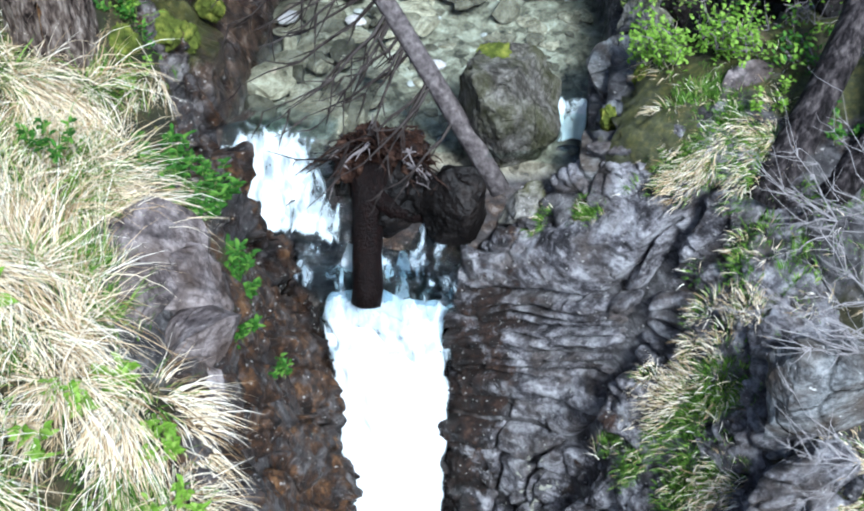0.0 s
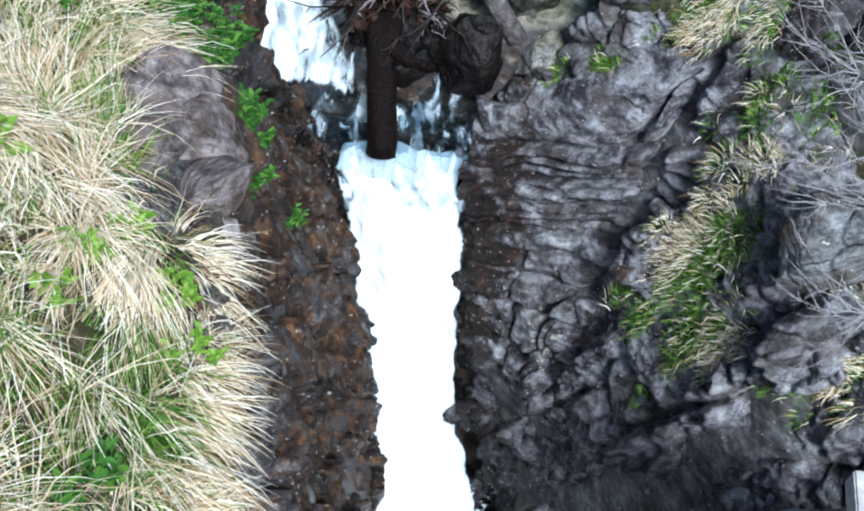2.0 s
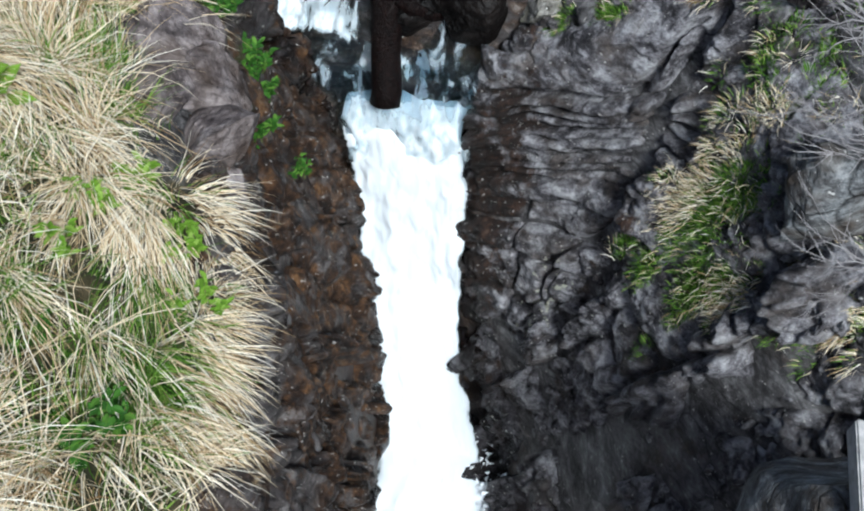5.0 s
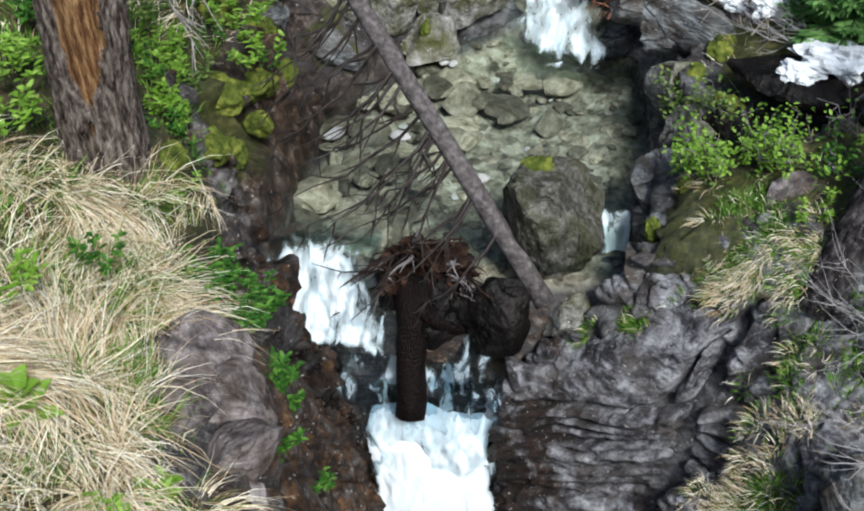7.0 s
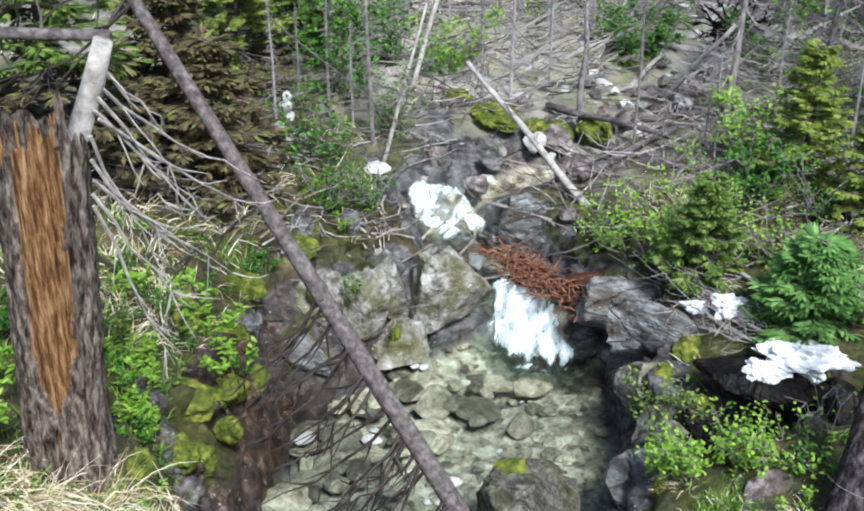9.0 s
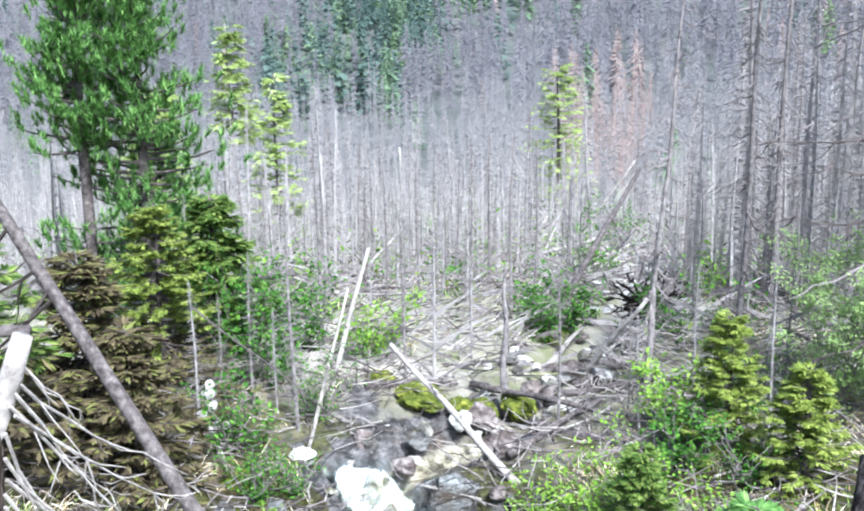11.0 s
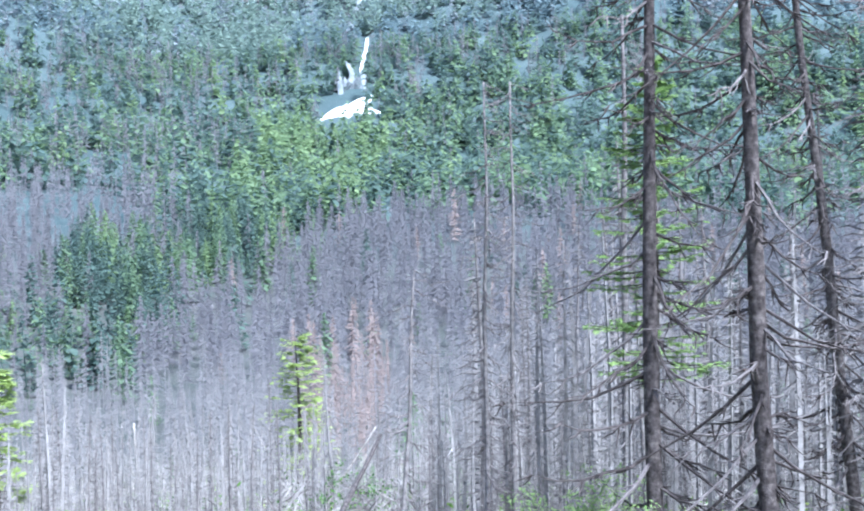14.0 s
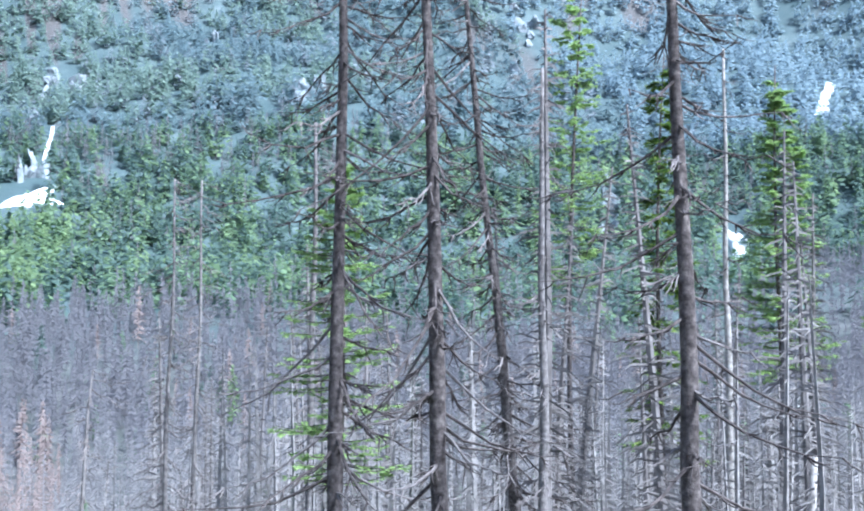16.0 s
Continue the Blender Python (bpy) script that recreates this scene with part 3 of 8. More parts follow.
for key, values in (("turf", TURF), ("rust", RUST), ("bed", BED), ("moss", MOSSY_GROUND)):
    at = ground.data.attributes.new(key, "FLOAT", "POINT")
    at.data.foreach_set("value", values.ravel().astype(np.float32))
tagged(ground, "rocky gorge, turf banks, valley floor and mountainside", "ground", kind="structure")


# ---------------------------------------------------------------- the gorge's walls
def gorge_rock(name, stops, rust_stops, fleck, rough):
    """Bare rock: mottled grey, iron-stained where 'rust' says, dark and shining where wet and where ledge shade is
    masked in, pale flecks of lichen.
    """
    m = bpy.data.materials.new(name)
    m.use_nodes = True
    nt = m.node_tree
    L = nt.links.new
    b = nt.nodes["Principled BSDF"]
    geo = nt.nodes.new("ShaderNodeNewGeometry")

    def noise_of(scale, detail=8.0, r=0.65, squeeze=None):
        n = nt.nodes.new("ShaderNodeTexNoise")
        n.inputs["Scale"].default_value, n.inputs["Detail"].default_value, n.inputs["Roughness"].default_value = scale, detail, r
        src = geo.outputs["Position"]
        if squeeze:
            mp = nt.nodes.new("ShaderNodeMapping")
            mp.inputs["Scale"].default_value, mp.inputs["Rotation"].default_value = squeeze, (0.1, -0.55, 0.2)
            L(src, mp.inputs[0])
            src = mp.outputs[0]
        L(src, n.inputs["Vector"])
        return n.outputs[0]

    def ramp(fac, *points):
        n = nt.nodes.new("ShaderNodeValToRGB")
        el = n.color_ramp.elements
        while len(el) < len(points):
            el.new(0.5)
        for e, (p, c) in zip(el, points):
            e.position, e.color = p, (*c, 1) if isinstance(c, tuple) else (c, c, c, 1)
        L(fac, n.inputs[0])
        return n.outputs[0]

    def mix(fac, a, c, blend="MIX"):
        n = nt.nodes.new("ShaderNodeMix")
        n.data_type, n.blend_type = "RGBA", blend
        for i, v in ((0, fac), (6, a), (7, c)):
            if isinstance(v, tuple):
                n.inputs[i].default_value = (*v, 1)
            elif isinstance(v, float):
                n.inputs[i].default_value = v
            else:
                L(v, n.inputs[i])
        return n.outputs[2]

    def maths(op, a, c):
        n = nt.nodes.new("ShaderNodeMath")
        n.operation = op
        for i, v in enumerate((a, c)):
            if isinstance(v, float):
                n.inputs[i].default_value = v
            else:
                L(v, n.inputs[i])
        return n.outputs[0]

    def attribute(key):
        n = nt.nodes.new("ShaderNodeAttribute")
        n.attribute_name = key
        return n.outputs["Fac"]

    grain = noise_of(3.6, 12, 0.76, (1.0, 1.0, 1.5))
    col = ramp(grain, *stops)
    col = mix(ramp(noise_of(2.1, 6, 0.6), (0.5, 0.0), (0.64, 0.75)), col, ramp(noise_of(11, 8, 0.7), (0.4, (0.03, 0.022, 0.018)), (0.62, (0.16, 0.13, 0.115))))
    rust = ramp(noise_of(4.5, 13, 0.76, (1.6, 1.6, 0.8)), *rust_stops)
    amount = ramp(maths("ADD", attribute("rust"), maths("MULTIPLY", maths("SUBTRACT", noise_of(4.0, 10, 0.7), 0.5), 3.2)), (0.4, 0.0), (0.75, 1.0))
    col = mix(amount, col, rust)
    damp = ramp(maths("ADD", attribute("damp"), maths("MULTIPLY", maths("SUBTRACT", noise_of(2.2, 6, 0.6), 0.5), 0.9)), (0.35, 0.0), (0.7, 1.0))
    col = mix(damp, col, mix(1.0, col, (0.3, 0.29, 0.3), "MULTIPLY"))
    col = mix(ramp(noise_of(23, 3, 0.6), (0.655, 0.0), (0.685, fleck)), col, (0.62, 0.6, 0.56))
    col = mix(ramp(maths("ADD", attribute("lichen"), maths("MULTIPLY", maths("SUBTRACT", noise_of(8, 4, 0.6), 0.5), 2.4)), (0.62, 0.0), (0.68, 0.85)), col, (0.55, 0.55, 0.44))
    col = mix(ramp(maths("ADD", attribute("moss"), maths("MULTIPLY", maths("SUBTRACT", noise_of(5, 7, 0.7), 0.5), 1.6)), (0.55, 0.0), (0.7, 0.9)), col, ramp(noise_of(30, 4), (0.3, (0.02, 0.024, 0.006)), (0.7, (0.09, 0.1, 0.025))))
    L(col, b.inputs["Base Color"])
    L(ramp(damp, (0.0, rough), (1.0, 0.24)), b.inputs["Roughness"])
    b.inputs["Specular IOR Level"].default_value = 0.45
    bp = nt.nodes.new("ShaderNodeBump")
    bp.inputs["Strength"].default_value, bp.inputs["Distance"].default_value = 1.0, 0.055
    L(maths("ADD", maths("MULTIPLY", grain, 0.9), maths("MULTIPLY", noise_of(19, 10, 0.76), 0.9)), bp.inputs["Height"])
    L(bp.outputs[0], b.inputs["Normal"])
    return m


M_BEDDED = gorge_rock("bedded_grey_rock", [(0.38, (0.006, 0.005, 0.007)), (0.45, (0.06, 0.055, 0.062)), (0.52, (0.24, 0.228, 0.245)), (0.63, (0.6, 0.59, 0.61))],
                      [(0.36, (0.004, 0.003, 0.003)), (0.5, (0.018, 0.009, 0.006)), (0.6, (0.06, 0.028, 0.016)), (0.72, (0.18, 0.13, 0.1))], 0.8, 0.75)
M_STAINED = gorge_rock("iron_stained_rock", [(0.36, (0.012, 0.01, 0.01)), (0.48, (0.07, 0.06, 0.06)), (0.57, (0.2, 0.18, 0.175)), (0.7, (0.42, 0.4, 0.39))],
                       [(0.38, (0.004, 0.003, 0.003)), (0.48, (0.03, 0.014, 0.007)), (0.56, (0.1, 0.048, 0.02)), (0.64, (0.23, 0.12, 0.05)), (0.74, (0.33, 0.27, 0.22))], 0.85, 0.55)


def wall_sheet(y, x_from, x_to, columns):
    """Points over the land between two lines, evenly spaced up each cross-section, and their normals."""
    X, Y, Z = [np.zeros((len(y), columns)) for _ in range(3)]
    for i, yy in enumerate(y):
        xs = np.linspace(x_from[i], x_to[i], 500)
        zs = land(xs, np.full(500, yy))
        arc = np.concatenate([[0], np.cumsum(np.hypot(np.diff(xs), np.diff(zs)))])
        t = np.linspace(0, arc[-1], columns)
        X[i], Y[i], Z[i] = np.interp(t, arc, xs), yy, np.interp(t, arc, zs)
    for _ in range(10):
        Z[1:-1] = 0.25 * Z[:-2] + 0.5 * Z[1:-1] + 0.25 * Z[2:]
        Z[:, 1:-1] = 0.25 * Z[:, :-2] + 0.5 * Z[:, 1:-1] + 0.25 * Z[:, 2:]
    P = np.stack([X, Y, Z], -1)
    N = np.cross(np.gradient(P, axis=1), np.gradient(P, axis=0))
    N /= np.linalg.norm(N, axis=2, keepdims=True)
    N *= np.sign(N[..., 2:])
    return P, N


def spot(x, y, x0, y0, rx, ry):
    return np.exp(-(((x - x0) / rx) ** 2 + ((y - y0) / ry) ** 2) ** 1.5)


def crevice(x, y, line, width, wander=0.03, seed=0):
    """Depth from 0 to 1 along a broken line on the plan."""
    x, y = x + wander * fbm(x * 5, y * 5, 0, 3, seed), y + wander * fbm(x * 5, y * 5, 4, 3, seed + 1)
    best = np.full(x.shape, 9.0)
    for (ax, ay), (bx, by) in zip(line[:-1], line[1:]):
        dx, dy = bx - ax, by - ay
        t = np.clip(((x - ax) * dx + (y - ay) * dy) / (dx * dx + dy * dy), 0, 1)
        best = np.minimum(best, np.hypot(x - ax - t * dx, y - ay - t * dy))
    return np.exp(-(best / width) ** 2)


def layers(b, along, edges, seed, gap=0.024, relief=0.06):
    """Beds between the given heights: each stands out by its own amount, rounded at its edges; the gaps open and close along them."""
    rng_ = np.random.default_rng(seed)
    grid = np.arange(edges[1] - 0.5, edges[-2] + 0.5, 0.003)
    k = np.clip(np.searchsorted(edges, grid) - 1, 0, len(edges) - 2)
    f = (grid - edges[k]) / (edges[k + 1] - edges[k])
    amount = rng_.uniform(-1, 1, len(edges))[k] * relief * np.clip((edges[k + 1] - edges[k]) / 0.1, 0.6, 1.3)
    table = amount - 0.05 * np.abs(2 * f - 1) ** 4 - 0.35 * relief * (1 - f)
    kernel = np.exp(-(np.arange(-12, 13) * 0.003 / 0.011) ** 2)
    table = np.convolve(table, kernel / kernel.sum(), "same")
    near = np.min(np.abs(grid[:, None] - edges[None]), 1)
    cut = np.exp(-(near / gap) ** 2)
    open_ = np.clip(0.75 + 2.0 * fbm(along * 1.6, b * 5, 0, 3, seed), 0.0, 1.4)
    return np.interp(b, grid, table) - 0.1 * open_ * np.interp(b, grid, cut)


def finish_wall(name, P, N, out, fade, mat, attributes, label):
    V = P + N * (out * fade - 0.09 * (1 - fade))[..., None]
    ob = mesh_object(name, V.reshape(-1, 3), grid_faces(P.shape[1], P.shape[0])[:, ::-1], mat)
    for key, values in attributes.items():
        at = ob.data.attributes.new(key, "FLOAT", "POINT")
        at.data.foreach_set("value", np.clip(values, 0, 1).ravel().astype(np.float32))
    return tagged(ob, label, "rock wall", kind="structure")


def border(shape, margin):
    i, j = np.arange(shape[0])[:, None], np.arange(shape[1])[None, :]
    return np.clip(np.minimum(np.minimum(i, shape[0] - 1 - i), np.minimum(j, shape[1] - 1 - j)) / margin, 0, 1)


# right wall: thick slab over thin beds, upright folded beds, big blocks lower down
ry = np.concatenate([np.arange(1.6, 5.4, 0.02), np.arange(5.4, 7.4, 0.0065)])
P, N = wall_sheet(ry, station(ry, 2) - 0.25, station(ry, 8) + 0.7, 340)
x, y, z = P[..., 0], P[..., 1], P[..., 2]
wx, wy, wz = [v + 0.045 * fbm(x * 1.3, y * 1.3, z * 1.3, 3, 190 + k) for k, v in enumerate((x, y, z))]
b = wz - 0.63 * wx
EDGES = np.array([-6, -2.2, -1.7, -1.1, -0.6, -0.1, 0.45, 0.8, 1.15, 1.42, 1.53, 1.6, 1.72, 1.79, 1.92, 2.0, 2.12, 2.2, 2.37, 3.05, 3.6, 4.4, 6.0])
beds = layers(b, 0.9 * wx - 0.4 * wy, EDGES, 4)
slab = 0.24 * np.clip((b - 2.36) / 0.06, 0, 1) * np.clip((3.1 - b) / 0.25, 0, 1) * spot(x, y, 0.3, 6.85, 0.85, 0.45)
thin = np.clip(spot(x, y, 0.45, 6.45, 0.95, 0.75) * 1.4, 0, 1)
upright = np.clip(spot(x, y, 1.42, 5.0, 0.4, 0.5) * 1.3, 0, 1)
v = wx + 0.22 * np.sin(2.2 * (wy - 4.9)) - 0.1 * wz
UP_EDGES = np.concatenate([[-3], np.cumsum(np.random.default_rng(8).uniform(0.07, 0.16, 50)) - 1.0, [9]])
fold = layers(v, wy, UP_EDGES, 6, 0.026) * 1.5
v1, e1, s1 = cells(wx * 1.5 + wz * 0.3, wy * 1.5, wz * 1.3 - wx * 0.6, 45)
v2, e2, s2 = cells(wx * 4.2, wy * 4.4, wz * 3.6 - wx * 1.2, 49)
blocks = 0.3 * (v1 - 0.5) + 0.32 * s1 - 0.2 * np.clip(1 - e1 / 0.08, 0, 1) + 0.06 * (v2 - 0.5) + 0.1 * s2 - 0.05 * np.clip(1 - e2 / 0.09, 0, 1)
massive = np.clip(1 - thin - upright, 0, 1)
grassy = np.clip(spot(x, y, 1.55, 5.55, 0.45, 0.35) + spot(x, y, 1.75, 4.95, 0.3, 0.22) + spot(x, y, 1.55, 6.95, 0.5, 0.35) + np.clip((x - 1.75) / 0.2, 0, 1) * np.clip((y - 5.4) / 0.2, 0, 1), 0, 1)
out = (thin * (beds * 1.2 + slab) + upright * fold + massive * (blocks + 0.35 * beds)) * (1 - 0.85 * grassy)
out = out + 0.02 * fbm(x * 7, y * 7, z * 7, 4, 213) + 0.05 * fbm(x * 1.6, y * 1.6, z * 1.6, 3, 214)
v3, e3, s3 = cells(wx * 3.4, wy * 3.4, wz * 5.5 - wx * 3.4, 71)
v4, e4, s4 = cells(wx * 11, wy * 11, wz * 17 - wx * 10, 73)
out = out + (0.03 * (v3 - 0.5) + 0.045 * s3 - 0.012 * np.clip(1 - e3 / 0.1, 0, 1) + 0.012 * (v4 - 0.5) + 0.018 * s4) * (1 - 0.8 * grassy) * (1 - 0.5 * thin)
for line, width, depth in ((((1.6, 6.78), (1.36, 6.66), (1.15, 6.53), (0.9, 6.47)), 0.03, 0.16), (((1.5, 6.68), (1.3, 6.45), (1.13, 6.32), (1.07, 6.17), (1.04, 5.98), (0.97, 5.9)), 0.055, 0.3),
                           (((1.0, 5.9), (0.7, 6.0), (0.45, 5.95), (0.35, 5.6)), 0.035, 0.16), (((0.15, 6.35), (0.2, 6.1), (0.12, 5.85)), 0.03, 0.12),
                           (((1.2, 4.75), (1.75, 4.6), (2.2, 4.4), (2.6, 4.15)), 0.04, 0.2), (((2.0, 4.5), (2.05, 4.2), (2.25, 3.9)), 0.03, 0.12), (((1.3, 4.5), (1.25, 4.1), (1.5, 3.7)), 0.03, 0.12)):
    out = out - depth * crevice(x, y, line, width, 0.05, 230)
low_ledge = np.clip((4.55 - 0.25 * (x - 1.6) - y + 0.1 * fbm(x * 3, y * 3, 0, 3, 240)) / 0.1, 0, 1) * np.clip((x - 0.6) / 0.3, 0, 1)
out = out - 0.22 * low_ledge
near_water = np.clip(1 - (x - station(y, 2)) / 0.45, 0, 1)
out = out - 0.16 * np.exp(-((b - 2.34) / 0.03) ** 2) * spot(x, y, 0.4, 6.75, 0.75, 0.4)
# wetness by the water; the low_ledge term paints in shade below the ledge
RIGHT_ATTR = {"rust": 0.95 * np.exp(-((x + 0.15) / 0.38) ** 2 - ((y - 6.5) / 0.55) ** 2) + 0.45 * spot(x, y, 1.05, 5.75, 0.28, 0.28) + 0.4 * near_water + 0.35 * spot(x, y, 0.35, 5.5, 0.3, 0.4),
              "damp": 0.75 * near_water + 0.45 * low_ledge + 0.4 * np.clip(-z / 2, 0, 1) + 0.35 * spot(x, y, 0.9, 5.6, 0.35, 0.3),
              "lichen": 0.42 * spot(x, y, 0.45, 5.85, 0.28, 0.35), "moss": 0.3 * spot(x, y, 1.6, 3.7, 0.7, 0.5) + 0.45 * grassy + 0.25 * spot(x, y, 0.75, 5.3, 0.15, 0.15)}
finish_wall("rock_wall_east", P, N, out, border(out.shape, 8), M_BEDDED, RIGHT_ATTR, "lilac-grey bedded rock wall with rusty wet foot beside the waterfall")

# left wall: a steep, iron-stained, wet cliff of small upright fractures
ly = np.concatenate([np.arange(1.2, 5.8, 0.022), np.arange(5.8, 7.5, 0.01)])
P, N = wall_sheet(ly, station(ly, 4) - 0.3, station(ly, 1) + 0.22, 300)
x, y, z = P[..., 0], P[..., 1], P[..., 2]
wx, wy, wz = [v + 0.06 * fbm(x * 3, y * 3, z * 3, 4, 290 + k) for k, v in enumerate((x, y, z))]
v1, e1, s1 = cells(wx * 2.2, wy * 2.0 + wz * 0.5, wz * 1.0, 55)
v2, e2, s2 = cells(wx * 4.0, wy * 4.4 + wz * 1.5, wz * 1.4, 59)
v3, e3, s3 = cells(wx * 9.0, wy * 10 + wz * 3.5, wz * 3.5, 61)
out = 0.3 * (v1 - 0.5) + 0.25 * s1 - 0.14 * np.clip(1 - e1 / 0.07, 0, 1) + 0.06 * (v2 - 0.5) + 0.12 * s2 - 0.03 * np.clip(1 - e2 / 0.1, 0, 1) + 0.012 * (v3 - 0.5) + 0.03 * s3
out = out * np.clip((station(y, 1) - x + 0.1) / 0.2, 0.2, 1) * 0.8 + 0.015 * fbm(x * 9, y * 9, z * 9, 4, 313)
rim = np.clip(1 - (x - station(y, 4)) / 0.25, 0, 1)
foot = np.clip(1 - (station(y, 1) - x) / 0.25, 0, 1)
LEFT_ATTR = {"rust": 0.72 - 0.25 * rim + 0.25 * fbm(x * 1.5, y * 1.5, z * 0.8, 4, 319), "damp": 0.32 + 0.3 * foot + 0.4 * fbm(x * 1.1, y * 1.1, z * 0.7, 3, 321), "lichen": 0.0 * x, "moss": 0.28 * rim + 0.2 * spot(x, y, -2.1, 5.1, 0.25, 0.4)}
finish_wall("rock_wall_west", P, N, out, border(out.shape, 8), M_STAINED, LEFT_ATTR, "dark iron-stained wet cliff beside the waterfall")


# ---------------------------------------------------------------- water
def water_material(name, clear, foam, amount, scale, rough=0.08, stretch=(1, 1, 1), blue=0.4):
    """Running water: clear colour with foam patches; amount from 0 (none) to 1 (all foam)."""
    m = bpy.data.materials.new(name)
    m.use_nodes = True
    nt = m.node_tree
    L = nt.links.new
    b = nt.nodes["Principled BSDF"]
    tc = nt.nodes.new("ShaderNodeNewGeometry")
    mp = nt.nodes.new("ShaderNodeMapping")
    mp.inputs["Scale"].default_value = stretch
    L(tc.outputs["Position"], mp.inputs[0])
    n = nt.nodes.new("ShaderNodeTexNoise")
    n.inputs["Scale"].default_value, n.inputs["Detail"].default_value, n.inputs["Roughness"].default_value, n.inputs["Distortion"].default_value = scale, 8, 0.62, 0.6
    L(mp.outputs[0], n.inputs["Vector"])
    r = nt.nodes.new("ShaderNodeValToRGB")
    r.color_ramp.elements[0].position, r.color_ramp.elements[1].position = max(0.0, 0.72 - 0.5 * amount), max(0.04, 0.84 - 0.42 * amount) + 0.1
    at = nt.nodes.new("ShaderNodeAttribute")
    at.attribute_name = "spread"
    ms, ma = nt.nodes.new("ShaderNodeMath"), nt.nodes.new("ShaderNodeMath")
    ms.operation, ma.operation = "MULTIPLY_ADD", "ADD"
    ms.inputs[1].default_value, ms.inputs[2].default_value = 0.5, -0.5
    L(at.outputs["Fac"], ms.inputs[0])
    L(ms.outputs[0], ma.inputs[0])
    L(n.outputs[0], ma.inputs[1])
    L(ma.outputs[0], r.inputs[0])
    mx = nt.nodes.new("ShaderNodeMix")
    mx.data_type = "RGBA"
    L(r.outputs[0], mx.inputs[0])
    mx.inputs[6].default_value = (*clear, 1)
    n2 = nt.nodes.new("ShaderNodeTexNoise")
    n2.inputs["Scale"].default_value, n2.inputs["Detail"].default_value, n2.inputs["Roughness"].default_value = scale * 1.7, 9, 0.7
    L(mp.outputs[0], n2.inputs["Vector"])
    fr = nt.nodes.new("ShaderNodeValToRGB")
    fr.color_ramp.elements[0].position, fr.color_ramp.elements[1].position = blue - 0.06, blue + 0.12
    fr.color_ramp.elements[0].color, fr.color_ramp.elements[1].color = (0.56, 0.67, 0.74, 1), (*foam, 1)
    L(n2.outputs[0], fr.inputs[0])
    L(fr.outputs[0], mx.inputs[7])
    L(mx.outputs[2], b.inputs["Base Color"])
    rr = nt.nodes.new("ShaderNodeMix")
    L(r.outputs[0], rr.inputs[0])
    rr.inputs[2].default_value, rr.inputs[3].default_value = rough, 0.75
    L(rr.outputs[0], b.inputs["Roughness"])
    tr = nt.nodes.new("ShaderNodeMix")
    L(r.outputs[0], tr.inputs[0])
    tr.inputs[2].default_value, tr.inputs[3].default_value = 1.0, 0.0
    L(tr.outputs[0], b.inputs["Transmission Weight"])
    b.inputs["IOR"].default_value = 1.15
    bp = nt.nodes.new("ShaderNodeBump")
    bp.inputs["Strength"].default_value, bp.inputs["Distance"].default_value = (0.35, 0.04) if amount > 0.2 else (0.18, 0.025)
    L(n.outputs[0], bp.inputs["Height"])
    L(bp.outputs[0], b.inputs["Normal"])
    return m


def still_water(name, tint):
    """Clear water: what lies below shows through, tinted; the sky glints on the ripples."""
    m = bpy.data.materials.new(name)
    m.use_nodes = True
    nt = m.node_tree
    L = nt.links.new
    geo, n, bp = [nt.nodes.new(k) for k in ("ShaderNodeNewGeometry", "ShaderNodeTexNoise", "ShaderNodeBump")]
    n.inputs["Scale"].default_value, n.inputs["Detail"].default_value, n.inputs["Distortion"].default_value = 7.0, 5.0, 0.6
    bp.inputs["Strength"].default_value, bp.inputs["Distance"].default_value = 0.5, 0.03
    L(geo.outputs["Position"], n.inputs["Vector"]), L(n.outputs[0], bp.inputs["Height"])
    clear, gloss, fres, mx = [nt.nodes.new(k) for k in ("ShaderNodeBsdfTransparent", "ShaderNodeBsdfGlossy", "ShaderNodeFresnel", "ShaderNodeMixShader")]
    clear.inputs[0].default_value = (*tint, 1)
    gloss.inputs["Roughness"].default_value = 0.06
    fres.inputs[0].default_value = 1.33
    L(bp.outputs[0], gloss.inputs["Normal"]), L(bp.outputs[0], fres.inputs["Normal"])
    L(fres.outputs[0], mx.inputs[0]), L(clear.outputs[0], mx.inputs[1]), L(gloss.outputs[0], mx.inputs[2])
    L(mx.outputs[0], nt.nodes["Material Output"].inputs[0])
    return m


M_POOL = still_water("clear_pool", (0.86, 0.96, 0.94))
M_FOAM = water_material("white_water", (0.75, 0.85, 0.9), (0.86, 0.9, 0.94), 1.3, 5, stretch=(2.4, 0.8, 0.5), blue=0.26)
M_FROTH = water_material("frothy_water", (0.7, 0.8, 0.8), (0.88, 0.91, 0.93), 0.66, 4.0, stretch=(1.2, 1.0, 1.0), blue=0.47)
M_CASC = water_material("cascading_water", (0.6, 0.72, 0.78), (0.86, 0.9, 0.93), 0.95, 5.5, stretch=(1.6, 0.8, 0.6), blue=0.43)
M_STEP = water_material("stepping_water", (0.7, 0.8, 0.8), (0.9, 0.92, 0.94), 0.85, 3.5, stretch=(2.2, 0.8, 0.8), blue=0.5)
M_CHURN = water_material("churning_water", (0.34, 0.44, 0.52), (0.88, 0.91, 0.93), 0.42, 4.0, stretch=(1.6, 0.8, 0.8))


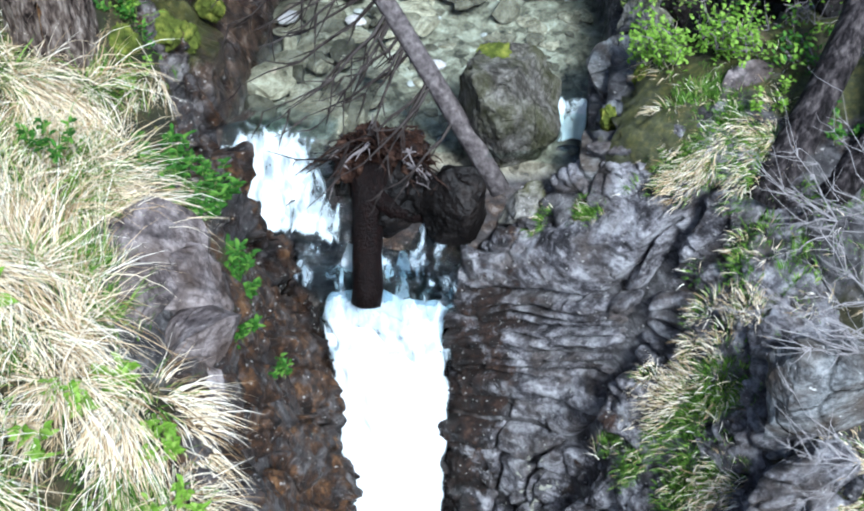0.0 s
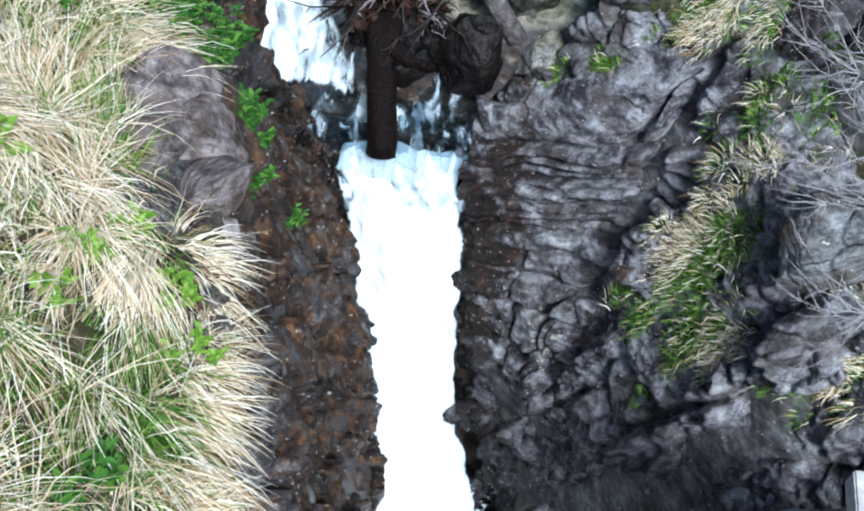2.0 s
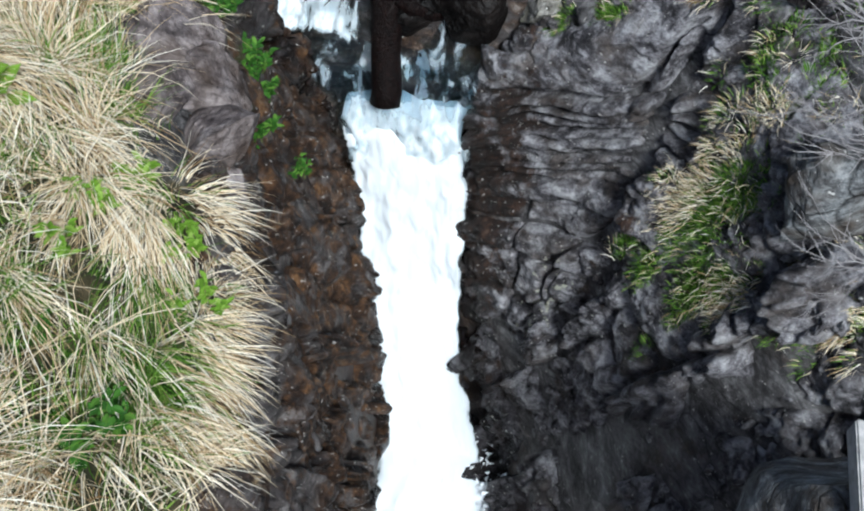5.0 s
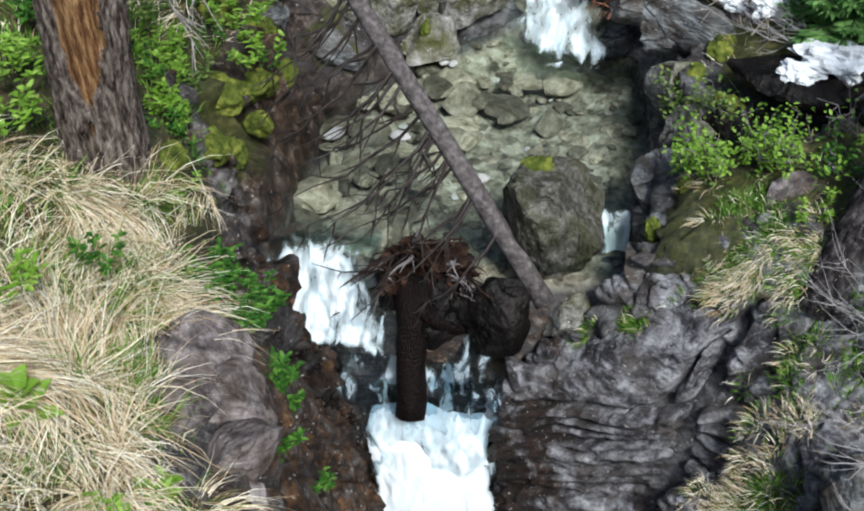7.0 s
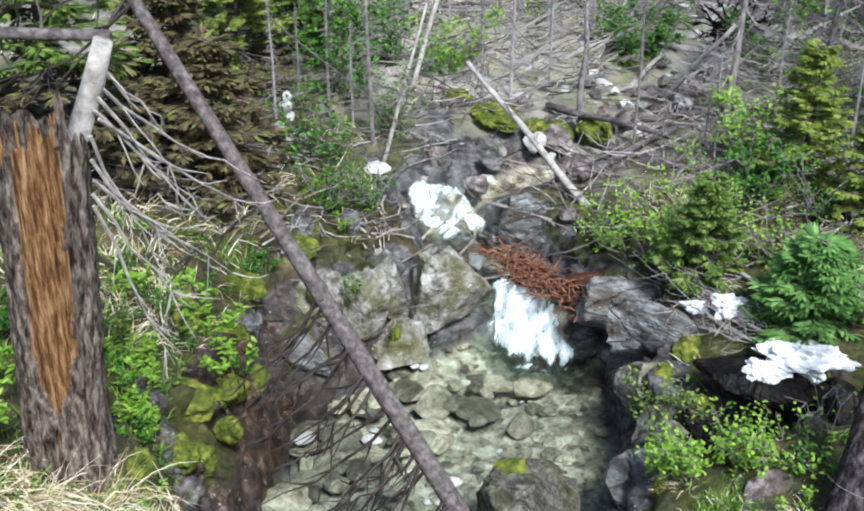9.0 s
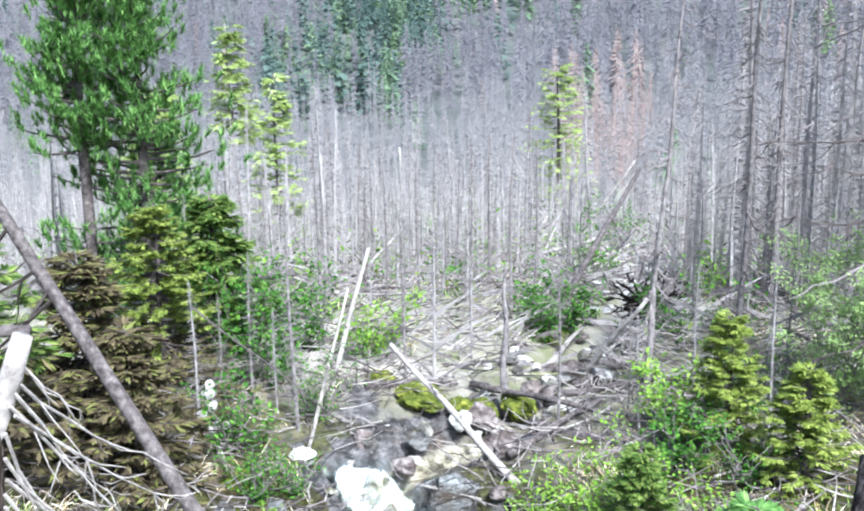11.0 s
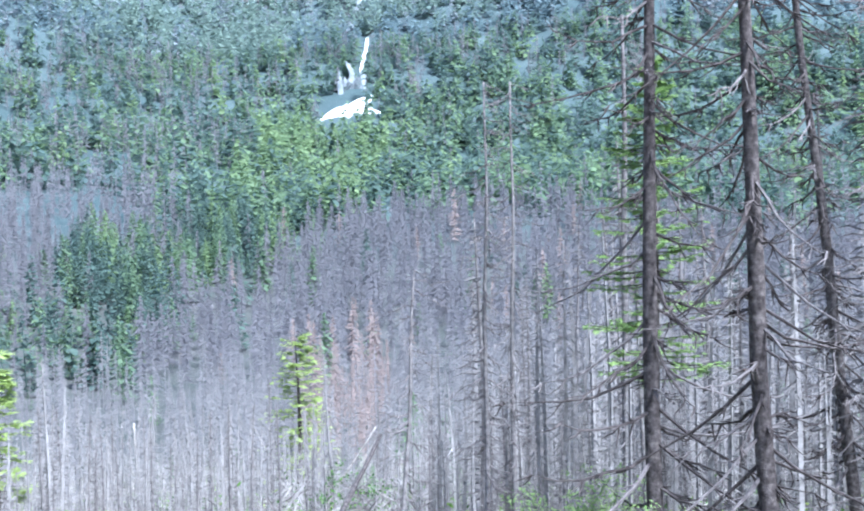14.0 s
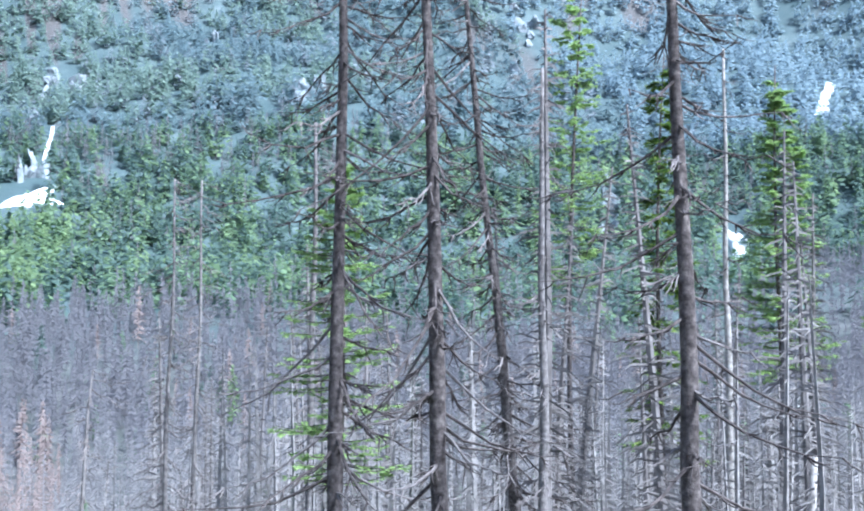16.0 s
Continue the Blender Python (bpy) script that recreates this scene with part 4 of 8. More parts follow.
def ribbon(name, path, mat, label, steps=60, across=26, rough=0.03, dome=0.05, seed=0, shadow=True, ends=(0.0, 0.0), sides=0.0):
    """A sheet of water along rows of (y, left x, right x, z)."""
    path = np.array(path, float)
    s = np.concatenate([[0], np.cumsum(np.hypot(np.diff(path[:, 0]), np.diff(path[:, 3])))])
    t = np.linspace(0, s[-1], steps)
    y, xl, xr, z = [np.interp(t, s, path[:, k]) for k in range(4)]
    u = np.linspace(0, 1, across)
    X = xl[:, None] + (xr - xl)[:, None] * u[None, :]
    Y = np.repeat(y[:, None], across, 1)
    Z = np.repeat(z[:, None], across, 1)
    edge = np.sin(np.pi * u)[None, :]
    wob = fbm(X * 3.2, t[:, None] * 1.2 + 0 * X, 0, 5, 60 + seed)
    Z = Z + dome * edge + rough * wob
    Y = Y - rough * 1.2 * fbm(X * 5, t[:, None] * 2 + 0 * X, 3, 4, 70 + seed)
    X = X + rough * 1.2 * fbm(Y * 4, Z * 4, 5, 4, 80 + seed)
    ob = mesh_object(name, np.stack([X, Y, Z], -1).reshape(-1, 3), grid_faces(across, steps), mat)
    ob.visible_shadow = shadow
    # white in the middle, thinning to clear water at ends and sides
    v = np.linspace(0, 1, steps)[:, None]
    W = np.clip(v / max(ends[0], 1e-6) + (ends[0] == 0), 0, 1) * np.clip((1 - v) / max(ends[1], 1e-6) + (ends[1] == 0), 0, 1) * np.clip(np.minimum(u, 1 - u)[None, :] / max(sides, 1e-6) + (sides == 0), 0, 1)
    at = ob.data.attributes.new("spread", "FLOAT", "POINT")
    at.data.foreach_set("value", W.ravel().astype(np.float32))
    return tagged(ob, label, "water", kind="structure")


ribbon("water_chute", [(6.9, -1.75, -0.5, 1.95), (6.7, -1.72, -0.48, 1.5), (6.5, -1.62, -0.4, 0.5), (6.2, -1.4, -0.36, -0.75), (5.7, -1.3, -0.22, -1.6), (5.0, -1.15, 0.12, -2.28), (4.0, -1.1, 0.62, -2.4), (2.2, -1.1, 1.0, -2.46), (0.0, -1.1, 1.0, -2.8), (-6.0, -1.1, 1.0, -3.0)],
       M_FOAM, "white waterfall pouring down a narrow rock chute", 420, 70, 0.032, 0.14, 1, sides=0.05)
ribbon("water_basin", [(7.5, -2.85, -0.3, 2.5), (7.15, -2.7, -0.36, 2.38), (6.96, -2.1, -0.42, 2.2), (6.82, -1.78, -0.46, 1.98)],
       M_CHURN, "dark churning water around the upturned root", 90, 100, 0.05, 0.0, 2)
ribbon("water_lip", [(7.0, -2.0, -0.46, 2.2), (6.86, -1.8, -0.46, 2.08), (6.72, -1.72, -0.44, 1.7), (6.62, -1.68, -0.42, 1.25)], M_CASC, "streaked water breaking over the chute's lip", 50, 60, 0.035, 0.16, 9, ends=(0.6, 0.0), sides=0.1)
ribbon("water_side_run", [(7.55, -0.72, -0.42, 3.1), (7.3, -0.85, -0.38, 2.75), (7.05, -1.05, -0.38, 2.42), (6.9, -1.15, -0.42, 2.25)], M_CHURN, "dark run of water beside the upturned root", 50, 30, 0.05, 0.06, 10)
ribbon("water_cascade", [(7.7, -2.6, -1.75, 3.54), (7.52, -2.8, -1.7, 3.48), (7.38, -2.92, -1.62, 3.25), (7.24, -2.88, -1.5, 2.92), (7.1, -2.72, -1.45, 2.64), (6.95, -2.45, -1.42, 2.48)],
       M_CASC, "foaming cascade spilling from the upper pool", 120, 90, 0.035, 0.1, 3, ends=(0.34, 0.1), sides=0.3)
ribbon("water_pool", [(7.5, -2.85, 0.6, 3.48), (9.6, -2.8, 0.95, 3.5), (11.35, -1.7, 0.75, 3.52)], M_POOL, "clear greenish pool over a stony bed", 120, 90, 0.012, 0.0, 4, shadow=False)
ribbon("water_spill", [(8.45, 0.26, 0.62, 3.53), (8.25, 0.3, 0.62, 3.5), (8.1, 0.36, 0.64, 3.36), (8.02, 0.36, 0.64, 3.3)], M_STEP, "small white spill beside the big boulder", 40, 24, 0.03, 0.03, 5, ends=(0.3, 0.0), sides=0.12)
ribbon("water_trickle", [(7.98, 0.36, 0.66, 3.27), (7.9, 0.34, 0.68, 3.16), (7.7, 0.2, 0.76, 3.1), (7.4, 0.05, 0.72, 3.03), (7.28, 0.0, 0.6, 2.98)], M_CHURN, "thin water gliding over a flat wet slab", 40, 24, 0.015, 0.02, 11, ends=(0.0, 0.2), sides=0.1)
ribbon("water_step", [(11.75, -0.8, -0.1, 4.18), (11.5, -0.92, 0.05, 4.02), (11.28, -0.9, 0.3, 3.8), (11.08, -0.8, 0.48, 3.62), (10.85, -0.55, 0.45, 3.54), (10.7, -0.4, 0.35, 3.53)], M_STEP, "white step in the stream above the pool", 80, 60, 0.05, 0.05, 6, ends=(0.15, 0.25), sides=0.24)
ribbon("water_brook", [(12.95, -2.0, -1.35, 4.86), (12.7, -2.08, -1.05, 4.72), (12.45, -2.0, -0.8, 4.53), (12.2, -1.6, -0.55, 4.36), (11.95, -1.1, -0.25, 4.25), (11.7, -0.85, -0.1, 4.17)], M_FROTH, "rushing brook between boulders", 70, 56, 0.045, 0.03, 7, ends=(0.12, 0.5), sides=0.2)


# ---------------------------------------------------------------- rocks
def height(x, y):
    return float(land(x, y))


def rock(name, place, size, turn=0.0, tilt=(0.0, 0.0), mat=None, seed=0, label="", cuts=20, depth=0.45, detail=4, category="rock", group="", rough=0.05, parent=None, box=1.0):
    """An angular boulder: a ball cut by planes, then weathered."""
    rng = random.Random(seed * 7919 + 13)
    bm = bmesh.new()
    bmesh.ops.create_icosphere(bm, subdivisions=detail, radius=1.0)
    co = np.array([v.co[:] for v in bm.verts])
    co = np.sign(co) * np.abs(co) ** box
    for _ in range(cuts):
        n = np.array([rng.gauss(0, 1), rng.gauss(0, 1), rng.gauss(0, 0.9)])
        n /= np.linalg.norm(n)
        d = rng.uniform(depth, 0.8) * (1.0 if box > 0.75 else 1.12)
        over = co @ n - d
        co = co - np.clip(over, 0, None)[:, None] * n[None, :] * 0.98
    s = rng.uniform(0, 50)
    nz = fbm(co[:, 0] * 2.2 + s, co[:, 1] * 2.2, co[:, 2] * 2.2, 4, seed % 97)
    nz2 = fbm(co[:, 0] * 7 + s, co[:, 1] * 7, co[:, 2] * 7, 3, seed % 89)
    co = co * (1 + rough * 1.2 * nz + rough * 0.5 * nz2)[:, None]
    co = co / np.abs(co).max(0)[None, :] * np.array(size)[None, :] * 0.5
    for v, c in zip(bm.verts, co):
        v.co = c
    me = bpy.data.meshes.new(name)
    bm.to_mesh(me)
    bm.free()
    me.materials.append(mat or M_ROCK)
    ob = new(name, me)
    ob.matrix_world = pose(*place, tilt[0], tilt[1], turn)
    if parent:
        ob.parent = parent
        return ob
    return tagged(ob, label, category, group)


GREY = "angular grey boulder beside the stream"
MOSSY = "moss-patched grey boulder at the pool's edge"
ROCKS = [
    # place, size, turn, tilt, moss, label
    ((-0.14, 7.85, 3.72), (1.08, 0.85, 1.6), 15, (8, -6), 5, "tall lichen-grey boulder with a mossy top in the pool"),
    ((-0.5, 7.4, 2.85), (0.8, 0.6, 1.1), 40, (0, 10), 4, "near-black wet boulder wedged behind the upturned root, shade in its colour"),
    ((-1.0, 7.5, 2.8), (0.9, 0.6, 1.2), 70, (5, 0), 4, "near-black wet boulder wedged behind the upturned root, shade in its colour"),
    ((-1.6, 7.55, 2.85), (0.5, 0.5, 1.05), 20, (5, 0), 4, "near-black wet boulder under the cascade's lip, shade in its colour"),
    ((0.4, 7.55, 2.92), (0.95, 0.8, 0.34), 8, (10, -3), 0, "flat wet grey slab under the small spill"),
    ((0.52, 8.0, 3.16), (0.42, 0.24, 0.22), 5, (0, 0), 2, "yellowish flat stone between two small spills"),
    ((0.1, 7.35, 3.0), (0.5, 0.45, 0.55), 10, (5, 20), 1, "small mossy stone beside the spill"),
    ((0.75, 7.4, 3.6), (0.6, 0.5, 0.7), 10, (0, 0), 0, GREY),
    ((0.9, 7.8, 3.75), (0.75, 0.6, 0.8), 60, (0, 0), 0, "dark blocky boulder at the channel's edge"),
    ((1.3, 7.45, 4.0), (0.8, 0.6, 0.6), 20, (0, 0), 0, "dark blocky boulder at the channel's edge"),
    ((0.85, 8.4, 3.75), (0.7, 0.8, 0.8), 45, (0, 0), 0, "dark blocky boulder at the channel's edge"),
    ((-2.42, 4.95, 4.72), (0.9, 0.62, 0.55), 12, (-14, 18), 2, "pinkish-grey cracked boulder at the cliff's brink"),
    ((-2.12, 4.72, 4.52), (0.58, 0.7, 0.65), 28, (-10, 14), 2, "pinkish-grey cracked boulder at the cliff's brink"),
    ((-2.4, 4.45, 4.74), (0.66, 0.56, 0.5), 50, (0, 15), 2, "pinkish-grey stone under the bank's grass"),
    ((-2.02, 4.3, 4.48), (0.56, 0.56, 0.6), 80, (0, 15), 2, "pinkish-grey stone under the bank's grass"),
    ((-2.6, 5.3, 4.62), (0.5, 0.35, 0.35), 20, (0, 10), 2, "pinkish-grey stone beside dark herbs"),
    ((-1.9, 4.1, 4.3), (0.35, 0.4, 0.45), 20, (0, 10), 2, "pinkish-grey stone under the bank's grass"),
    ((2.5, 5.1, 3.75), (1.3, 0.8, 1.0), 20, (10, -10), 0, "pale blue-grey boulder half sunk in the grassy slope"),
    ((-3.35, 9.7, 4.45), (0.9, 0.6, 0.5), 30, (0, 12), 0, "pale slab above a dark hollow on the bank"),
    ((-2.75, 9.95, 4.1), (1.0, 0.5, 0.4), -18, (0, 14), 0, "pale slab above a dark hollow on the bank"),
    ((-2.65, 10.7, 4.3), (0.8, 0.7, 0.9), 30, (10, 0), 1, MOSSY),
    ((-2.15, 10.75, 4.15), (0.75, 0.55, 1.0), -25, (0, 12), 1, "upright fractured slab beside the pool"),
    ((-1.98, 11.15, 4.25), (0.5, 0.4, 1.1), 10, (0, -12), 1, "upright fractured slab beside the pool"),
    ((-1.32, 11.35, 4.15), (1.15, 0.8, 1.15), 38, (8, -18), 1, "large wedge-shaped boulder between pool and brook"),
    ((-1.72, 10.85, 3.68), (0.75, 0.6, 0.75), 15, (0, 0), 1, "mossy pyramid-shaped boulder at the pool's edge"),
    ((-2.95, 11.2, 4.9), (0.35, 0.3, 0.6), 10, (0, 10), 0, "upright pale slab on the bank"),
    ((-2.4, 11.5, 4.8), (0.3, 0.25, 0.6), 60, (0, -10), 0, "upright pale slab on the bank"),
    ((-0.5, 12.75, 4.5), (1.0, 0.7, 0.7), 12, (0, 0), 0, "dark grey boulder splitting the brook"),
    ((-1.25, 12.45, 4.35), (0.5, 0.4, 0.4), 12, (0, 0), 1, "mossy stone in the brook"),
    ((0.85, 11.05, 4.25), (1.3, 0.8, 0.75), 12, (0, 6), 0, "long pale boulder on the pool's bank"),
    ((1.65, 10.35, 4.65), (0.9, 0.7, 0.6), -10, (0, 6), 2, "pale rounded boulder among shrubs"),
    ((1.25, 10.2, 4.42), (1.5, 0.7, 0.65), -16, (0, 8), 0, "long pale boulder beside young spruces"),
    ((1.05, 9.8, 4.05), (0.9, 0.8, 0.8), 30, (0, 16), 1, "mossy blocks sloping to the pool"),
    ((1.2, 9.0, 4.1), (0.8, 0.7, 0.7), 60, (0, 16), 1, "mossy blocks sloping to the pool"),
    ((1.85, 7.6, 4.55), (0.7, 0.4, 0.5), 30, (0, -25), 2, "pale slab leaning above the channel"),
    ((0.35, 11.25, 3.6), (0.5, 0.4, 0.4), 30, (0, 0), 0, "wet stone at the foot of the white step"),
    ((-0.2, 14.2, 4.95), (0.6, 0.4, 0.4), 10, (0, 0), 2, "pale stone among fallen wood"),
    ((0.6, 15.2, 4.95), (0.4, 0.35, 0.25), 10, (0, 0), 2, "white stone in the brook's bed"),
    ((-0.95, 13.6, 4.85), (0.4, 0.32, 0.26), 10, (0, 0), 0, "grey stone in the brook's bed"),
    ((1.2, 16.2, 5.0), (0.4, 0.4, 0.25), 40, (0, 0), 2, "white stone in the brook's bed"),
    ((0.15, 13.4, 4.9), (0.6, 0.5, 0.4), 10, (0, 0), 2, "pale stone among fallen wood"),
]
M_DARKMOSS = material("dark_mossy_rock", [(0.36, (0.01, 0.009, 0.007)), (0.47, (0.055, 0.05, 0.042)), (0.57, (0.15, 0.14, 0.125)), (0.7, (0.34, 0.325, 0.3))], 5.0, 12, 0.75, 1.0, 22, second=((0.05, 0.055, 0.012), 0.4, 3.2), cracks=0.35, crack_scale=2.6, grit=0.8, stretch=(1.3, 1.3, 0.7))
M_PINKROCK = material("pinkish_rock", [(0.34, (0.02, 0.015, 0.015)), (0.47, (0.12, 0.1, 0.098)), (0.57, (0.26, 0.225, 0.22)), (0.72, (0.44, 0.4, 0.39))], 5.0, 11, 0.6, 1.0, 18, second=((0.06, 0.042, 0.032), 0.7, 3.0), cracks=0.4, crack_scale=1.1, grit=0.74)
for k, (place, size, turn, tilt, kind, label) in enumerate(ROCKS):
    rock("boulder", place, size, turn, tilt, (M_ROCK, M_MOSSROCK, M_PINKROCK, M_PALE, M_WETSHADE_ROCK, M_DARKMOSS)[kind], 100 + k, label, *((24, 0.5, 5) if place[1] > 9.5 or k == 0 else ()), rough=0.07, box=0.55 if 9.5 < place[1] < 12 or place[0] < -1.85 or k == 0 else 0.8)

# stones on the pool's bed
M_BEDSTONE = material("bed_stone", [(0.32, (0.07, 0.058, 0.038)), (0.5, (0.25, 0.215, 0.155)), (0.68, (0.48, 0.43, 0.34))], 3, 8, 0.8, 0.5, 20, grit=0.75)
_nt = M_BEDSTONE.node_tree
_info, _hue, _r = _nt.nodes.new("ShaderNodeObjectInfo"), _nt.nodes.new("ShaderNodeHueSaturation"), _nt.nodes.new("ShaderNodeMapRange")
_r.inputs[3].default_value, _r.inputs[4].default_value = 0.3, 1.5
_b = _nt.nodes["Principled BSDF"]
_nt.links.new(_info.outputs["Random"], _r.inputs[0])
_nt.links.new(_r.outputs[0], _hue.inputs["Value"])
_nt.links.new(_b.inputs["Base Color"].links[0].from_socket, _hue.inputs["Color"])
_nt.links.new(_hue.outputs[0], _b.inputs["Base Color"])
rs = random.Random(5)
bed_stone = rock("stone", (0, 0, -30), (1, 1, 0.7), 0, (0, 0), M_BEDSTONE, 401, "", 7, 0.6, 2)
bed_pale = rock("stone", (0, 0, -30), (1, 1, 0.7), 0, (0, 0), M_PALE, 402, "", 6, 0.6, 2)
placed = 0
while placed < 280:
    y = rs.uniform(7.7, 11.3)
    x = rs.uniform(float(station(y, 1)), float(station(y, 2)))
    s = rs.choice((0.05, 0.07, 0.09, 0.12, 0.16, 0.22))
    pale = rs.random() < 0.07 and s < 0.2
    ob = (bed_pale if pale else bed_stone).copy()
    scene.collection.objects.link(ob)
    ob.matrix_world = pose(x, y, height(x, y) + 0.02, rs.uniform(-15, 15), rs.uniform(-15, 15), rs.uniform(0, 360)) @ Matrix.Diagonal((s, s * rs.uniform(0.6, 1), s * 0.5, 1))
    tagged(ob, "pale pebble on the pool's bed" if pale else "mottled brown-grey stone on the pool's bed", "stone", "stones in the pool")
    placed += 1
for k in range(90):
    y = rs.uniform(7.75, 10.9)
    xl_ = float(station(y, 1))
    x = xl_ + 0.05 + abs(rs.gauss(0, 0.8))
    s = rs.choice((0.16, 0.22, 0.3, 0.42, 0.55))
    ob = bed_stone.copy()
    scene.collection.objects.link(ob)
    ob.matrix_world = pose(x, y, 3.4 - 0.07 * (x - xl_), rs.uniform(-12, 12), rs.uniform(-12, 12), rs.uniform(0, 360)) @ Matrix.Diagonal((s, s * rs.uniform(0.5, 0.9), s * rs.uniform(0.4, 0.6), 1))
    tagged(ob, "flat brown-grey stone in the shallows of the pool", "stone", "stones in the shallows")
for x, y, s in ((-2.5, 9.2, 0.24), (-1.8, 9.25, 0.22), (-0.9, 8.7, 0.2), (-1.55, 10.7, 0.15), (-1.45, 10.68, 0.14)):
    ob = bed_pale.copy()
    scene.collection.objects.link(ob)
    ob.matrix_world = pose(x, y, 3.5, 5, 8, 200 * x) @ Matrix.Diagonal((s, s * 0.8, s * 0.75, 1))
    tagged(ob, "white rounded stone standing out of the pool", "stone", "white stones")
for ob in (bed_stone, bed_pale):
    bpy.data.objects.remove(ob)


# ---------------------------------------------------------------- wood
def stem(name, points, radii, mat, parent, label="", sides=10, seed=0, wobble=0.0):
    """A round stem with slightly uneven bark."""
    pts = [Vector(p) for p in points]
    s = Soup()
    s.tube(pts, radii, sides)
    if wobble:
        for i, v in enumerate(s.v):
            n = noise.noise(Vector(v) * 9 + Vector((seed, 0, 0)))
            k = min(i // sides, len(pts) - 1)
            c = pts[k]
            s.v[i] = tuple(c + (Vector(v) - c) * (1 + wobble * n))
    ob = s.build(name, mat, parent, True)
    if label:
        tagged(ob, label)
    return ob


def bent(a, b, sag, n=6, jitter=0.02, rng=random):
    """Points from a to b that hang by sag in the middle."""
    a, b = Vector(a), Vector(b)
    out = []
    for k in range(n + 1):
        u = k / n
        p = a.lerp(b, u)
        p.z -= sag * 4 * u * (1 - u) * -1 if sag < 0 else sag * 4 * u * (1 - u)
        if 0 < k:
            p += Vector((rng.uniform(-1, 1), rng.uniform(-1, 1), rng.uniform(-1, 1))) * jitter
        out.append(p)
    return out


def branch(name, root, tip, r, mat, parent, rng, twigs=5, sag=0.06, reach=0.3):
    """A dry branch with side twigs, one mesh."""
    s = Soup()
    pts = bent(root, tip, sag, 5, 0.03, rng)
    s.tube(pts, [r * (1 - 0.8 * k / 5) for k in range(6)], 5)
    d = (Vector(tip) - Vector(root)).normalized()
    for _ in range(twigs):
        k = rng.randint(1, 5)
        q = pts[k]
        e = (d + Vector((rng.uniform(-1, 1), rng.uniform(-1, 1), rng.uniform(-0.9, 0.5))) * 0.8).normalized() * reach * rng.uniform(0.4, 1)
        s.tube(bent(q, q + e, 0.02, 3, 0.012, rng), [r * 0.55, r * 0.42, r * 0.3, r * 0.16], 4, cap=False)
    return s.build(name, mat, parent)


# the upturned root standing in the basin
rng = random.Random(11)
root_log = empty("upturned_root", (-1.33, 7.0, 1.7), "dark wet log with upturned root plate, standing in churning water", "tree stump")
o = Vector((1.33, -7.0, -1.7))


def rel(p, origin):
    return Vector(p) - Vector(origin)


R0 = (-1.33, 7.0, 1.7)
stem("trunk", [rel(p, R0) for p in ((-1.27, 6.7, 2.12), (-1.28, 6.78, 2.24), (-1.31, 6.98, 2.5), (-1.34, 7.22, 2.82), (-1.36, 7.5, 3.25))], [0.145, 0.145, 0.145, 0.15, 0.2], M_WETWOOD, root_log, "dark red-brown wet trunk", 16, 3, 0.18)
core = rock("root_plate", (0, 0, 0), (0.95, 0.5, 0.75), 5, (20, 0), M_ROOT, 77, "", 6, 0.6, 4, rough=0.2, parent=root_log)
core.matrix_world = pose(*rel((-1.22, 7.62, 3.32), R0), 20, 0, 5)
for p, sz, sd in (((-1.5, 7.46, 3.22), (0.5, 0.4, 0.62), 78), ((-0.98, 7.6, 3.24), (0.5, 0.4, 0.5), 79), ((-1.25, 7.5, 3.5), (0.6, 0.35, 0.3), 80)):
    lump = rock("root_plate", (0, 0, 0), sz, 5, (0, 0), M_ROOT, sd, "", 8, 0.55, 4, rough=0.28, parent=root_log)
    lump.matrix_world = pose(*rel(p, R0), 10, 8, 40 * sd)
stem("side_root", [rel(p, R0) for p in ((-1.3, 7.3, 3.05), (-1.1, 7.25, 2.92), (-0.9, 7.3, 2.8), (-0.78, 7.35, 2.76))], [0.12, 0.1, 0.08, 0.05], M_WETWOOD, root_log, "", 10, 5, 0.2)
for k in range(110):
    a = rng.uniform(0, 2 * math.pi)
    c = Vector((-1.25 + 0.25 * math.cos(a), 7.5 + rng.uniform(-0.12, 0.15), 3.35 + 0.2 * math.sin(a)))
    out = Vector((math.cos(a) * 1.1, rng.uniform(-0.7, 0.2), math.sin(a) * 0.9 - 0.15))
    L = rng.uniform(0.12, 0.33) * (1.3 if math.cos(a) < 0 else 1.0)
    curl = Vector((rng.uniform(-1, 1), rng.uniform(-1, 0.4), rng.uniform(-1.6, 0.8))) * 0.45
    pts = [c + out * L * u + curl * L * u * u * 1.5 + Vector((rng.uniform(-1, 1), rng.uniform(-1, 1), rng.uniform(-1, 1))) * 0.025 for u in (0, 0.25, 0.5, 0.75, 1)]
    r = rng.uniform(0.007, 0.026)
    s = Soup()
    s.tube([rel(p, R0) for p in pts], [r, r * 0.9, r * 0.7, r * 0.5, r * 0.2], 5)
    for _ in range(3):
        q = pts[rng.randint(1, 4)]
        e = Vector((rng.uniform(-1, 1), rng.uniform(-1, 0.5), rng.uniform(-1, 0.6))) * 0.14
        s.tube([rel(q, R0), rel(q + e * 0.5, R0), rel(q + e + Vector((0, 0, -0.03)), R0)], [r * 0.45, r * 0.3, r * 0.1], 4, cap=False)
    s.build("root", (M_WETWOOD, M_ROOT, M_ROOT, M_TWIG, M_ROOT)[k % 5], root_log)

